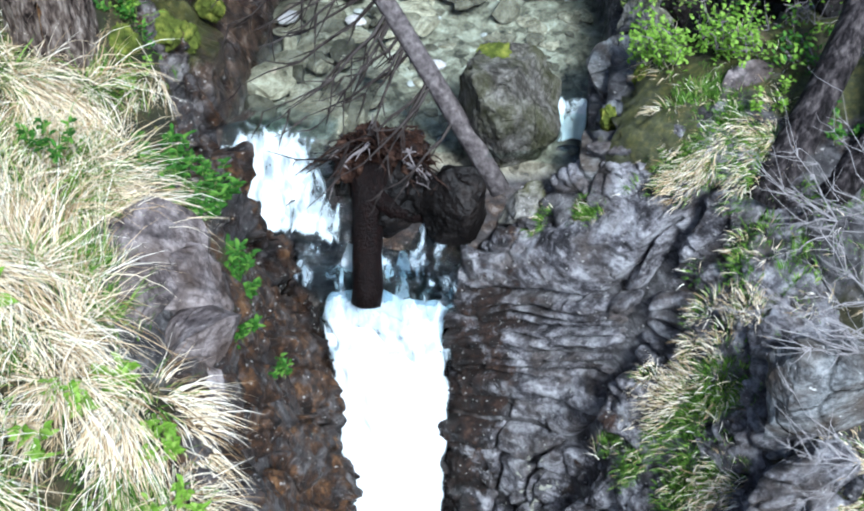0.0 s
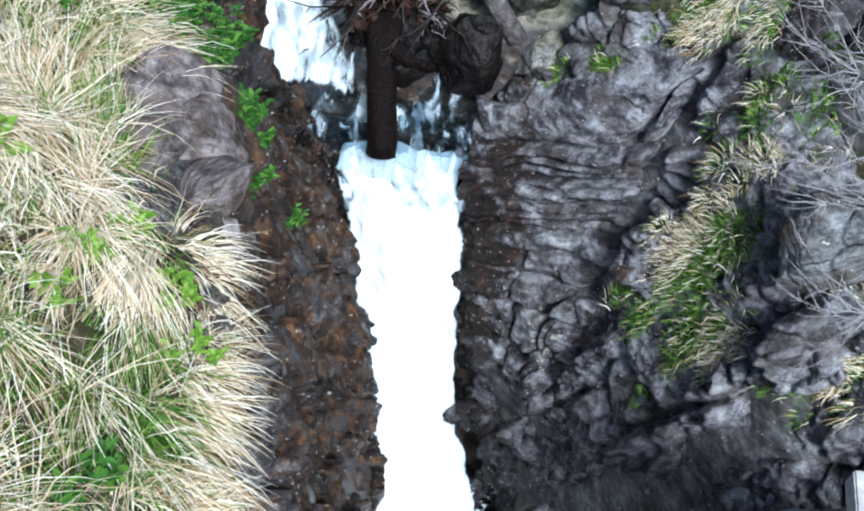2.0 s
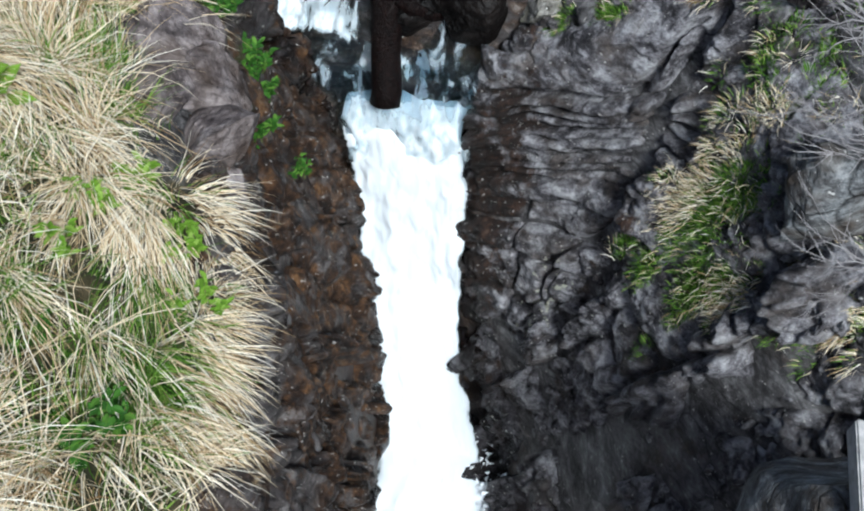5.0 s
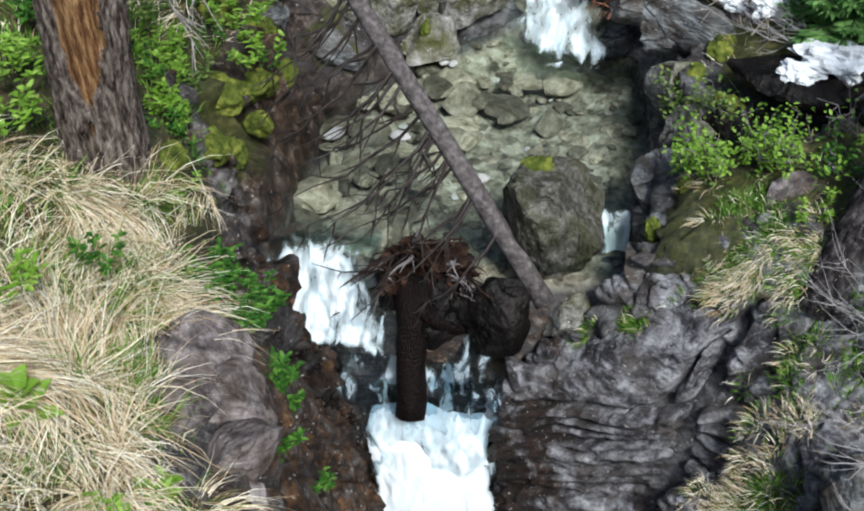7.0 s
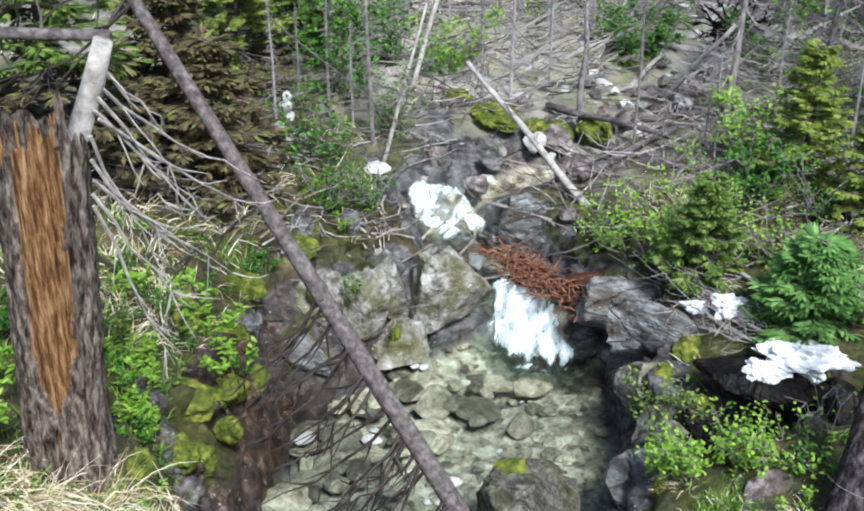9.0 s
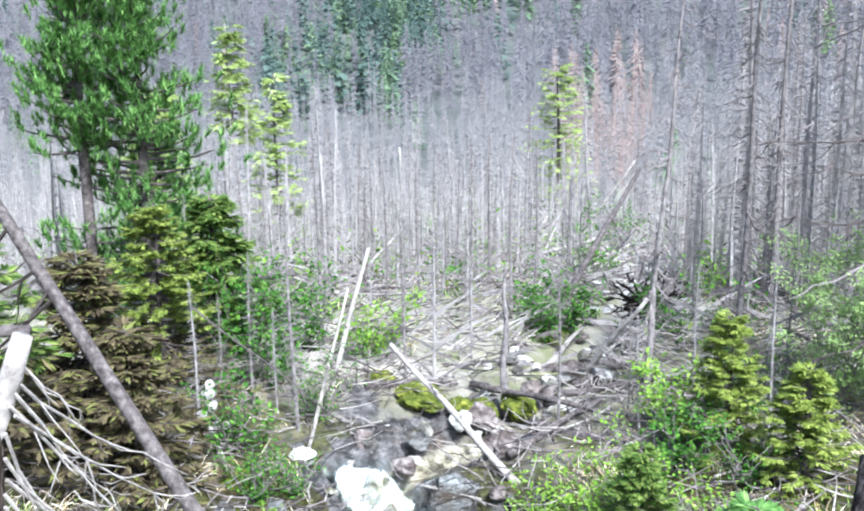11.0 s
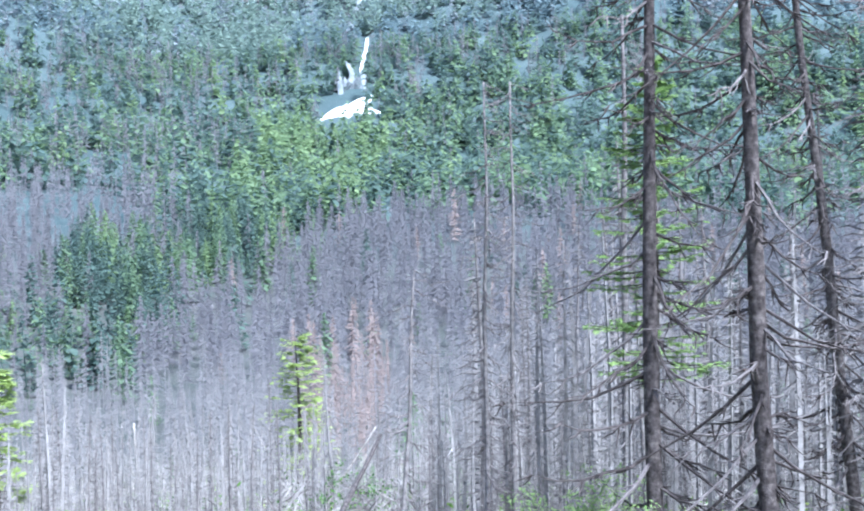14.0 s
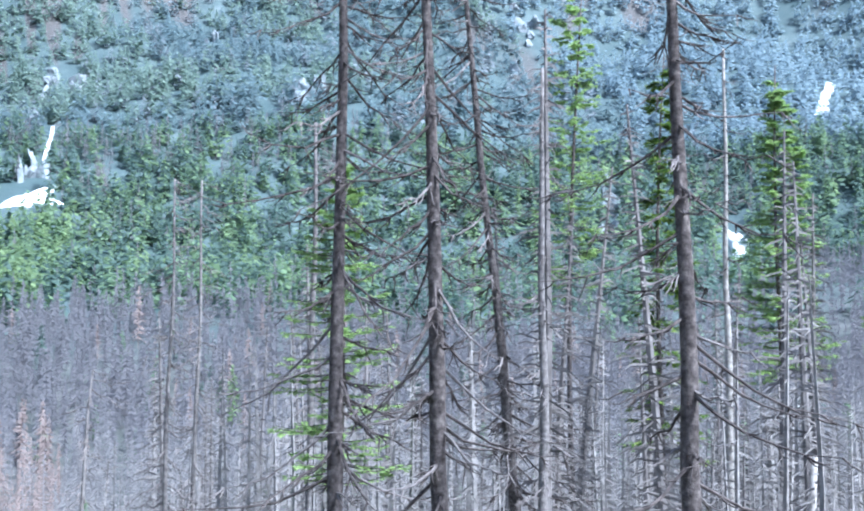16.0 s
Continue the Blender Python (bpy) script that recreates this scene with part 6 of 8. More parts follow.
# ---------------------------------------------------------------- herbs and shrubs
def herb(name, place, radius, count, leaf, mat, label, category="plant", up=0.25, wide=0.45, seed=0, group=""):
    """A leafy clump: short stalks with pointed leaves."""
    q = random.Random(seed + 900)
    ob = empty(name, place, label, category, group)
    for k in range(max(4, count // 16)):
        stalk, s = Soup(), Soup()
        a, r = q.uniform(0, 6.283), radius * math.sqrt(q.random())
        b = Vector((r * math.cos(a) * 0.6, r * math.sin(a) * 0.6, -0.03))
        t = Vector((r * math.cos(a), r * math.sin(a), up * q.uniform(0.4, 1.1)))
        stalk.tube(bent(b, t, 0.01, 3, 0.01, q), [0.006, 0.005, 0.004, 0.003], 4, cap=False)
        for j in range(16):
            u = q.uniform(0.3, 1.0)
            p = b.lerp(t, u) + Vector((q.gauss(0, 0.2), q.gauss(0, 0.2), 0)) * leaf
            w = q.uniform(0, 6.283)
            d = Vector((math.cos(w), math.sin(w), q.uniform(-0.1, 0.6)))
            s.leaf(p, d, leaf * q.uniform(0.6, 1.2), leaf * wide, Vector((0, 0, 1)))
        s.build("foliage", mat, stalk.build("stalk", M_GREENSTALK, ob))
    return ob


M_GREENSTALK = material("green_stalk", [(0.3, (0.1, 0.13, 0.04)), (0.7, (0.2, 0.22, 0.08))], 10, 2, 0.7, 0.0)
for k, (x, y, z, r, n, leaf, mat, label) in enumerate((
        (-2.4, 5.5, 4.5, 0.32, 560, 0.075, B_LEAF, "bushy dark green herb on the cliff's brink"), (-2.6, 5.7, 4.65, 0.28, 400, 0.075, B_LEAF, "bushy dark green herb on the cliff's brink"),
        (-2.3, 5.75, 4.4, 0.26, 360, 0.075, B_LEAF, "bushy dark green herb on the cliff's brink"),
        (-1.98, 5.2, 3.9, 0.16, 220, 0.08, B_LEAF, "green herb hanging in a cleft of the cliff"), (-1.95, 5.05, 3.65, 0.15, 220, 0.08, B_LEAF, "green herb hanging in a cleft of the cliff"), (-2.02, 5.32, 4.1, 0.14, 160, 0.075, B_LEAF, "green herb hanging in a cleft of the cliff"),
        (-1.78, 5.32, 2.75, 0.09, 40, 0.06, B_LEAF, "small fern-like herb on the wet cliff"),
        (-2.16, 3.65, 4.95, 0.17, 60, 0.085, B_BRIGHT, "bright young herb between dry grass"), (-1.85, 3.33, 4.8, 0.2, 80, 0.08, B_BRIGHT, "bright young herb between dry grass"), (-1.7, 2.95, 4.7, 0.15, 40, 0.07, B_BRIGHT, "bright young herb between dry grass"),
        (-2.5, 2.9, 5.2, 0.25, 110, 0.075, B_BRIGHT, "bright young herb between dry grass"), (-2.3, 3.3, 5.05, 0.2, 60, 0.075, B_BRIGHT, "bright young herb between dry grass"), (-2.4, 2.4, 5.2, 0.2, 70, 0.08, B_LEAF, "dark leafy herb in the grass"),
        (-2.0, 1.9, 5.05, 0.28, 130, 0.09, B_LEAF, "dark leafy herb in the grass"), (-3.5, 4.6, 5.5, 0.25, 90, 0.08, B_BRIGHT, "bright young herb between dry grass"), (-3.1, 5.1, 5.3, 0.25, 90, 0.07, B_LEAF, "dark leafy herb in the grass"),
        (-4.2, 6.0, 5.7, 0.4, 240, 0.09, B_BRIGHT, "rank green herbs beside the stump"), (-4.4, 6.6, 5.8, 0.5, 300, 0.09, B_BRIGHT, "rank green herbs beside the stump"), (-4.6, 7.4, 5.8, 0.5, 260, 0.09, B_LEAF, "rank green herbs beside the stump"),
        (-3.4, 7.5, 5.25, 0.28, 220, 0.07, B_BRIGHT, "light green bushy herb beside the stump"), (-3.4, 7.2, 5.1, 0.28, 220, 0.07, B_BRIGHT, "light green bushy herb beside the stump"), (-3.2, 8.6, 5.1, 0.35, 120, 0.09, B_BRIGHT, "young leafy saplings on the bank"),
        (-2.95, 8.3, 4.9, 0.3, 90, 0.09, B_BRIGHT, "young leafy saplings on the bank"), (-3.1, 6.9, 4.75, 0.25, 120, 0.06, B_LEAF, "dark leafy herb under the stump"),
        (2.6, 6.9, 4.7, 0.3, 120, 0.06, B_LEAF, "green herb under a leaning trunk"), (2.0, 7.3, 4.6, 0.25, 110, 0.06, B_BRIGHT, "green herb under a leaning trunk"),
        (2.4, 8.0, 4.7, 0.2, 80, 0.06, B_BRIGHT, "green herb at a dark hollow"), (-2.2, 10.55, 4.5, 0.15, 50, 0.06, B_LEAF, "small herb between boulders"),
        (-3.59, 7.75, 5.25, 0.32, 260, 0.07, B_BRIGHT, "light green bushy herb beside the stump"), (-3.44, 7.2, 5.12, 0.3, 240, 0.07, B_BRIGHT, "light green bushy herb beside the stump"), (-3.7, 9.36, 4.98, 0.4, 130, 0.1, B_BRIGHT, "young leafy saplings on the bank"), (-4.1, 8.9, 5.3, 0.35, 110, 0.1, B_BRIGHT, "young leafy saplings on the bank"),
        (-3.5, 8.3, 5.0, 0.3, 150, 0.06, B_LEAF, "dark leafy herb on mossy rock"), (-3.05, 8.9, 4.5, 0.2, 80, 0.06, B_LEAF, "dark leafy herb on mossy rock"), (-3.3, 10.4, 4.8, 0.3, 120, 0.07, B_LEAF, "dark leafy herb on mossy rock"), (-2.55, 11.4, 4.85, 0.25, 90, 0.06, B_BRIGHT, "small herb between boulders"), (-3.05, 6.35, 4.8, 0.25, 120, 0.06, B_BRIGHT, "light green bushy herb beside the stump"),
        (2.2, 8.9, 4.75, 0.2, 70, 0.06, B_BRIGHT, "green herb at a dark hollow"), (1.7, 8.2, 4.5, 0.25, 110, 0.06, B_LEAF, "green herb at a dark hollow"))):
    ob = herb("herb_clump", (x, y, z), r, n, leaf, mat, label, seed=k, group="herb clumps")
# broad-leaved plant
big = empty("broad_leaved_plant", (-3.0, 3.75, 5.42), "broad-leaved pale green plant in the dry grass", "plant")
for k in range(13):
    s = Soup()
    a = k * 2.4
    up = 0.3 + 0.09 * k
    base = Vector((0, 0, 0.02 * k))
    d = Vector((math.cos(a), math.sin(a), up)).normalized()
    nrm = Vector((-math.cos(a) * up, -math.sin(a) * up, 1))
    s.leaf(base, d, 0.26 - 0.008 * k, 0.13, nrm)
    s.build("leaf", B_BRIGHT, big)


def shrub(place, height_, spread, leaves, leaf, mat, label, seed=0, category="shrub"):
    """A thin-stemmed shrub with small leaves along its twigs."""
    q = random.Random(seed + 40)
    ob = empty("shrub", place, label, category, "shrubs")
    lv = Soup()
    for k in range(9):
        a = q.uniform(0, 6.283)
        tip = Vector((spread * math.cos(a) * q.uniform(0.3, 1), spread * math.sin(a) * q.uniform(0.3, 1), height_ * q.uniform(0.6, 1)))
        w = Soup()
        pts = bent((0, 0, -0.05), tip, -0.06, 5, 0.03, q)
        w.tube(pts, [0.012, 0.01, 0.008, 0.006, 0.005, 0.003], 5)
        ends = list(pts[2:])
        for _ in range(7):
            p = pts[q.randint(1, 5)]
            e = p + Vector((q.uniform(-1, 1), q.uniform(-1, 1), q.uniform(-0.2, 0.8))) * 0.25 * height_
            w.tube([p, p.lerp(e, 0.5), e], [0.005, 0.004, 0.002], 4, cap=False)
            ends += [p.lerp(e, 0.5), p.lerp(e, 0.8), e]
        w.build("stem", M_TWIG, ob)
        for _ in range(leaves // 9):
            p = q.choice(ends) + Vector((q.gauss(0, 1), q.gauss(0, 1), q.gauss(0, 1))) * 0.05
            lv.leaf(p, Vector((q.uniform(-1, 1), q.uniform(-1, 1), q.uniform(-0.4, 0.6))), leaf * q.uniform(0.7, 1.3), leaf * 0.6, Vector((q.uniform(-0.4, 0.4), q.uniform(-0.4, 0.4), 1)))
    lv.build("leaves", mat, ob)
    return ob


for k, (x, y, z, h, sp, n, mat, label) in enumerate((
        (1.3, 8.1, 4.3, 0.55, 0.5, 700, B_BRIGHT, "bright green leafy shrub beside the channel"), (1.75, 7.95, 4.5, 0.5, 0.45, 600, B_BRIGHT, "bright green leafy shrub beside the channel"), (1.05, 8.3, 4.2, 0.35, 0.35, 350, B_BRIGHT, "bright green leafy shrub beside the channel"),
        (1.0, 9.3, 4.1, 0.35, 0.35, 500, B_SPRUCE, "dark feathery shrub on mossy blocks"), (1.33, 8.85, 4.35, 0.35, 0.3, 450, B_SPRUCE, "dark feathery shrub above the channel"), (2.3, 8.15, 4.6, 0.7, 0.3, 60, B_BRIGHT, "sparse sapling before a dark hollow"), (2.35, 7.75, 4.65, 0.45, 0.45, 500, B_LEAF, "dark green shrub under a leaning trunk"), (2.0, 7.75, 4.6, 0.4, 0.4, 500, B_BRIGHT, "bright green leafy shrub beside the channel"),
        (1.0, 11.4, 4.7, 0.8, 0.7, 900, B_BRIGHT, "spreading green shrub beside the brook"), (0.6, 11.9, 4.6, 0.6, 0.6, 600, B_BRIGHT, "spreading green shrub beside the brook"), (1.5, 11.6, 4.9, 0.9, 0.7, 900, B_BRIGHT, "spreading green shrub beside the brook"),
        (2.1, 12.2, 5.0, 0.9, 0.7, 700, B_LEAF, "dark green shrub in the valley"), (2.9, 11.8, 5.1, 1.0, 0.8, 700, B_LEAF, "dark green shrub in the valley"), (2.3, 10.9, 5.0, 0.7, 0.6, 500, B_BRIGHT, "green shrub among young spruces"),
        (2.9, 9.6, 5.1, 0.6, 0.5, 400, B_LEAF, "dark green shrub above the snow"), (3.3, 8.6, 5.0, 0.7, 0.6, 500, B_LEAF, "dark green shrub above the snow"),
        (-2.7, 11.6, 5.0, 0.6, 0.5, 600, B_LEAF, "small green bush above the boulders"), (-2.3, 11.9, 4.95, 0.4, 0.4, 300, B_LEAF, "small green bush above the boulders"), (-3.1, 12.6, 5.1, 0.9, 0.7, 500, B_LEAF, "loose green bush on the bank"),
        (-2.2, 13.6, 5.2, 1.1, 0.8, 700, B_LEAF, "loose green bush on the bank"), (-3.0, 14.4, 5.3, 1.3, 0.9, 900, B_LEAF, "loose green bush on the bank"), (2.3, 23.9, 4.2, 2.0, 1.2, 900, B_LEAF, "dark green bush in the dead forest"),
        (4.3, 13.6, 5.2, 2.5, 0.9, 5200, B_AIRY, "light green young tree before dead spruces"), (4.9, 13.9, 5.3, 2.6, 1.0, 5000, B_AIRY, "light green young tree before dead spruces"), (3.3, 13.9, 5.2, 1.2, 0.6, 900, B_LEAF, "dark green shrub in the valley"), (2.3, 13.2, 5.1, 0.9, 0.6, 700, B_BRIGHT, "green shrub among young spruces"), (1.1, 17.6, 5.0, 0.8, 0.8, 1200, B_LEAF, "dark green bush in the dead forest"), (-1.9, 15.6, 5.3, 1.0, 0.8, 900, B_BRIGHT, "loose green bush on the bank"), (-3.6, 15.0, 5.4, 1.5, 0.9, 1400, B_LEAF, "loose green bush on the bank"), (-2.7, 15.3, 5.4, 1.2, 0.8, 1000, B_LEAF, "loose green bush on the bank"), (0.8, 17.5, 5.0, 0.9, 1.0, 700, B_LEAF, "dark green bush in the dead forest"),
        (2.8, 17.2, 5.1, 0.8, 0.9, 500, B_LEAF, "dark green bush in the dead forest"), (3.6, 19.5, 4.9, 1.1, 1.0, 600, B_BRIGHT, "green bush in the dead forest"))):
    shrub((x, y, z), h, sp, n, 0.05 if y < 12 or y == 13.6 or y == 13.9 else 0.075, mat, label, k)

# bare twiggy bushes on the right bank
for k, (x, y, z) in enumerate(((1.95, 9.55, 4.85), (2.2, 9.5, 4.95), (2.75, 5.7, 4.2), (2.6, 5.2, 4.2), (2.9, 6.2, 4.5), (2.7, 4.6, 3.7), (3.0, 5.2, 4.3), (2.5, 6.3, 4.4))):
    q = random.Random(60 + k)
    ob = empty("bare_bush", (x, y, z), "leafless grey twiggy bush on the bank", "shrub", "bare bushes")
    for j in range(6):
        a = q.uniform(2.0, 4.6)
        L = q.uniform(0.5, 1.1)
        tip = (L * math.cos(a), L * math.sin(a) * 0.7, L * q.uniform(0.05, 0.7))
        branch("stem", (0, 0, -0.05), tip, 0.0055, M_BLEACHED, ob, q, 7, -0.06, 0.4)

# moss cushions
for k, (x, y, z, sx) in enumerate(((-3.2, 7.95, 4.8, 0.5), (-3.35, 7.7, 4.95, 0.4), (-3.05, 7.3, 4.7, 0.4), (-3.3, 6.7, 4.8, 0.35), (-2.95, 11.3, 4.85, 0.55), (-3.0, 10.95, 4.7, 0.4), (-1.0, 14.5, 5.15, 0.9), (-0.4, 14.3, 5.05, 0.5), (1.1, 9.5, 4.35, 0.45), (-3.1, 5.6, 4.85, 0.3), (-2.85, 6.1, 4.6, 0.3), (1.35, 8.9, 4.45, 0.4), (-1.75, 10.75, 3.85, 0.24), (-3.0, 7.6, 4.4, 0.35), (-2.95, 8.2, 4.3, 0.3), (-3.05, 8.7, 4.4, 0.4), (-2.95, 9.2, 4.2, 0.3), (-3.2, 9.3, 4.6, 0.45), (1.05, 8.0, 4.15, 0.25), (0.75, 7.6, 4.0, 0.2), (1.35, 9.8, 4.5, 0.5), (-2.6, 10.4, 4.55, 0.3), (-3.16, 7.79, 4.84, 0.55), (-3.1, 8.5, 4.52, 0.5), (-3.18, 6.7, 5.0, 0.4), (-2.94, 11.02, 4.76, 0.6), (-2.95, 11.9, 5.02, 0.5), (-0.2, 14.45, 4.95, 0.8), (0.35, 14.6, 4.95, 0.6), (-3.3, 10.1, 4.75, 0.5), (-3.5, 8.9, 5.0, 0.5), (1.0, 17.5, 5.05, 0.7), (-1.6, 14.9, 5.2, 0.7), (2.2, 7.9, 4.7, 0.4), (1.5, 7.95, 4.35, 0.35))):
    rock("moss_cushion", (x, y, z), (sx, sx * 0.8, 0.35), 50 * k, (0, 10), M_MOSS, 600 + k, "yellow-green moss cushion on the bank", 3, 0.75, 4, "moss", "moss cushions", 0.16)


# ---------------------------------------------------------------- conifers
def needles(s, p, d, length, width, q, mat=0):
    """A drooping sprig: a flat spray of four pointed fingers."""
    d = Vector(d).normalized()
    side = d.cross(Vector((0, 0, 1)))
    if side.length < 0.1:
        side = Vector((1, 0, 0))
    side.normalize()
    for u, spread in ((0.0, 0.9), (0.3, -0.9), (0.5, 0.6), (0.6, -0.5), (0.7, 0.0)):
        e = (d + side * spread * q.uniform(0.6, 1.1) + Vector((0, 0, q.uniform(-0.3, 0.15)))).normalized()
        a = Vector(p) + d * length * u * 0.6
        L = length * (1 - 0.5 * u)
        n = e.cross(side if abs(spread) < 0.2 else d)
        w = side.cross(e) if n.length < 0.1 else e.cross(n)
        if w.length < 0.05:
            w = side
        w = w.normalized() * width
        s.add([tuple(a), tuple(a + e * L * 0.5 + w), tuple(a + e * L), tuple(a + e * L * 0.5 - w)], [(0, 1, 2, 3)], mat)


def spruce(place, tall, wide, label, seed, mat, layers=12, per=7, sprigs=9, low=0.1, sprig=0.16, trunk_mat=None, name="spruce", brown_below=0.0, crown_power=0.9, trunk_r=None):
    """A conifer: trunk and whorls of boughs, each bough a part."""
    q = random.Random(seed)
    ob = empty(name, place, label, "tree")
    r0 = trunk_r or tall * 0.018
    pts = [(0.02 * tall * math.sin(3 * u + seed) * u, 0.02 * tall * math.cos(2 * u) * u, tall * u - 0.1) for u in np.linspace(0, 1, 7)]
    stem("trunk", pts, [r0 * (1 - 0.9 * u) + 0.006 for u in np.linspace(0, 1, 7)], trunk_mat or M_DARKBARK, ob, "", 8, seed, 0.15)
    for k in range(layers):
        u = low + (0.97 - low) * k / layers
        L0 = wide * (1 - u) ** crown_power + 0.06 * wide
        for j in range(per):
            s, w = Soup(), Soup()
            a = q.uniform(0, 6.283)
            L = L0 * q.uniform(0.65, 1.15)
            root = Vector((0, 0, tall * (u + q.uniform(-0.5, 0.5) / layers)))
            tip = root + Vector((L * math.cos(a), L * math.sin(a), L * q.uniform(-0.35, 0.15) * (1 - u) + 0.1 * L))
            pts = bent(root, tip, -0.05 * L, 4, 0.01, q)
            w.tube(pts, [0.012, 0.01, 0.007, 0.005, 0.003], 4, 0, cap=False)
            for _ in range(sprigs):
                f = q.uniform(0.2, 1.0)
                i = min(int(f * 4), 3)
                p = pts[i].lerp(pts[i + 1], f * 4 - i)
                d = (tip - root).normalized() + Vector((q.uniform(-0.9, 0.9), q.uniform(-0.9, 0.9), q.uniform(-0.5, 0.2)))
                needles(s, p, d, sprig * q.uniform(0.7, 1.3), sprig * 0.13, q)
            leafy = B_BROWN if u < brown_below else mat
            if place[1] < 15:
                s.build("needles", [leafy], w.build("bough", [M_DARKTWIG], ob))
            else:
                n = s.n
                s.v, s.f, s.m = s.v + w.v, s.f + [tuple(i + n for i in f) for f in w.f], s.m + [1] * len(w.f)
                s.build("bough", [leafy, M_DARKTWIG], ob)
    return ob


def pine(place, tall, label, seed, clumps):
    """A stone pine: bare lower trunk and dense needle brushes."""
    q = random.Random(seed)
    ob = empty("pine", place, label, "tree", "pines")
    stem("trunk", [(0, 0, -0.2), (0.03, 0, tall * 0.3), (0.0, 0.02, tall * 0.6), (0.04, 0, tall * 0.85), (0, 0, tall)], [0.1, 0.085, 0.07, 0.05, 0.015], M_DARKBARK, ob, "", 10, seed, 0.2)
    for (u, a, L, h) in clumps:
        s, w = Soup(), Soup()
        root = Vector((0, 0, tall * u))
        tip = root + Vector((L * math.cos(a), L * math.sin(a), h))
        pts = bent(root, tip, 0.06, 4, 0.02, q)
        w.tube(pts, [0.03, 0.024, 0.02, 0.014, 0.008], 5, 0, cap=False)
        for _ in range(7):
            c = pts[q.randint(2, 4)] + Vector((q.gauss(0, 0.15), q.gauss(0, 0.15), q.gauss(0.05, 0.08)))
            up = (Vector((q.uniform(-0.5, 0.5), q.uniform(-0.5, 0.5), 1)) + (tip - root).normalized() * 0.7).normalized()
            for _ in range(38):
                d = (up * 0.55 + Vector((q.gauss(0, 0.6), q.gauss(0, 0.6), q.gauss(0.05, 0.6)))).normalized()
                s.blade(c + up * q.uniform(-0.06, 0.1), d, q.uniform(0.09, 0.16), 0.022, 0.1, 0, 1)
        s.build("needles", [B_PINE], w.build("bough", [M_DARKTWIG], ob))
    return ob


def brushes(seed, n, low, reach):
    q = random.Random(seed)
    out = []
    for k in range(n):
        u = low + (1 - low) * (k + 0.5) / n
        out.append((u * 0.97, q.uniform(0, 6.283), reach * (1.15 - u) ** 0.6 * q.uniform(0.5, 1.1), q.uniform(0.05, 0.3)))
    return out


pine((-5.95, 15.95, 5.3), 6.1, "dark green stone pine with a bare lower trunk", 1, brushes(1, 80, 0.5, 1.1))
pine((-5.15, 16.2, 5.3), 5.5, "dark green stone pine with dense boughs", 2, brushes(2, 140, 0.1, 1.5))
spruce((-4.35, 13.9, 5.2), 2.85, 1.35, "yellow-green young spruce with browning lower boughs", 5, B_YOUNG, 26, 8, 26, 0.04, 0.1, brown_below=0.35)
spruce((-4.9, 12.6, 5.3), 2.4, 1.1, "half-dead brown spruce behind the snapped trunk", 6, B_BROWN, 14, 9, 14, 0.03, 0.2)
spruce((-4.0, 11.6, 5.2), 1.9, 0.9, "half-dead brown spruce behind the snapped trunk", 7, B_BROWN, 12, 8, 12, 0.03, 0.18)
spruce((-5.6, 11.0, 5.5), 3.4, 1.3, "green spruce with mossy lower twigs", 8, B_SPRUCE, 15, 9, 14, 0.05, 0.2, brown_below=0.4)
spruce((-4.0, 15.6, 5.3), 2.6, 1.0, "light green spruce on the bank", 9, B_SPRUCE, 13, 8, 14, 0.05, 0.2)
spruce((1.5, 10.75, 4.75), 1.35, 0.5, "slender young spruce beside the pool", 10, B_SPRUCE, 12, 7, 9, 0.08, 0.13)
spruce((2.45, 9.7, 5.0), 0.95, 0.6, "dark green bushy young spruce above the snow", 11, B_PINE, 12, 9, 16, 0.04, 0.16)
spruce((2.75, 12.6, 5.0), 2.0, 0.7, "thin young spruce in the clearing", 12, B_YOUNG, 16, 7, 16, 0.1, 0.11)
spruce((3.4, 11.6, 5.1), 1.6, 0.7, "thin young spruce in the clearing", 13, B_YOUNG, 15, 7, 16, 0.1, 0.11)
spruce((20.6, 21.8, 4.9), 13.2, 1.9, "tall green spruce with a thin lower stem", 15, B_AIRY, 30, 6, 26, 0.4, 0.17, trunk_r=0.09)
spruce((15.9, 20.6, 4.7), 12.9, 1.3, "dark thin-crowned spruce behind a dead trunk", 16, B_SPRUCE, 26, 5, 8, 0.3, 0.24, trunk_r=0.09)
spruce((15.35, 23.5, 4.5), 15.5, 1.5, "half-bare larch with light green tufts", 17, B_AIRY, 24, 5, 18, 0.5, 0.15, trunk_r=0.09, name="larch", crown_power=0.5)
spruce((23.4, 20.5, 5.0), 14.8, 1.7, "green spruce at the clearing's edge", 18, B_AIRY, 28, 6, 22, 0.4, 0.18, trunk_r=0.12)
spruce((6.61, 17.0, 5.0), 8.9, 1.35, "green spruce seen behind dead trunks", 19, B_AIRY, 20, 6, 26, 0.4, 0.12, trunk_r=0.07, crown_power=0.5)
spruce((4.05, 69.9, -4.1), 10.4, 2.4, "yellow-green larch among dead spruces", 20, B_LARCH, 24, 7, 9, 0.12, 0.34, name="larch", crown_power=0.5)
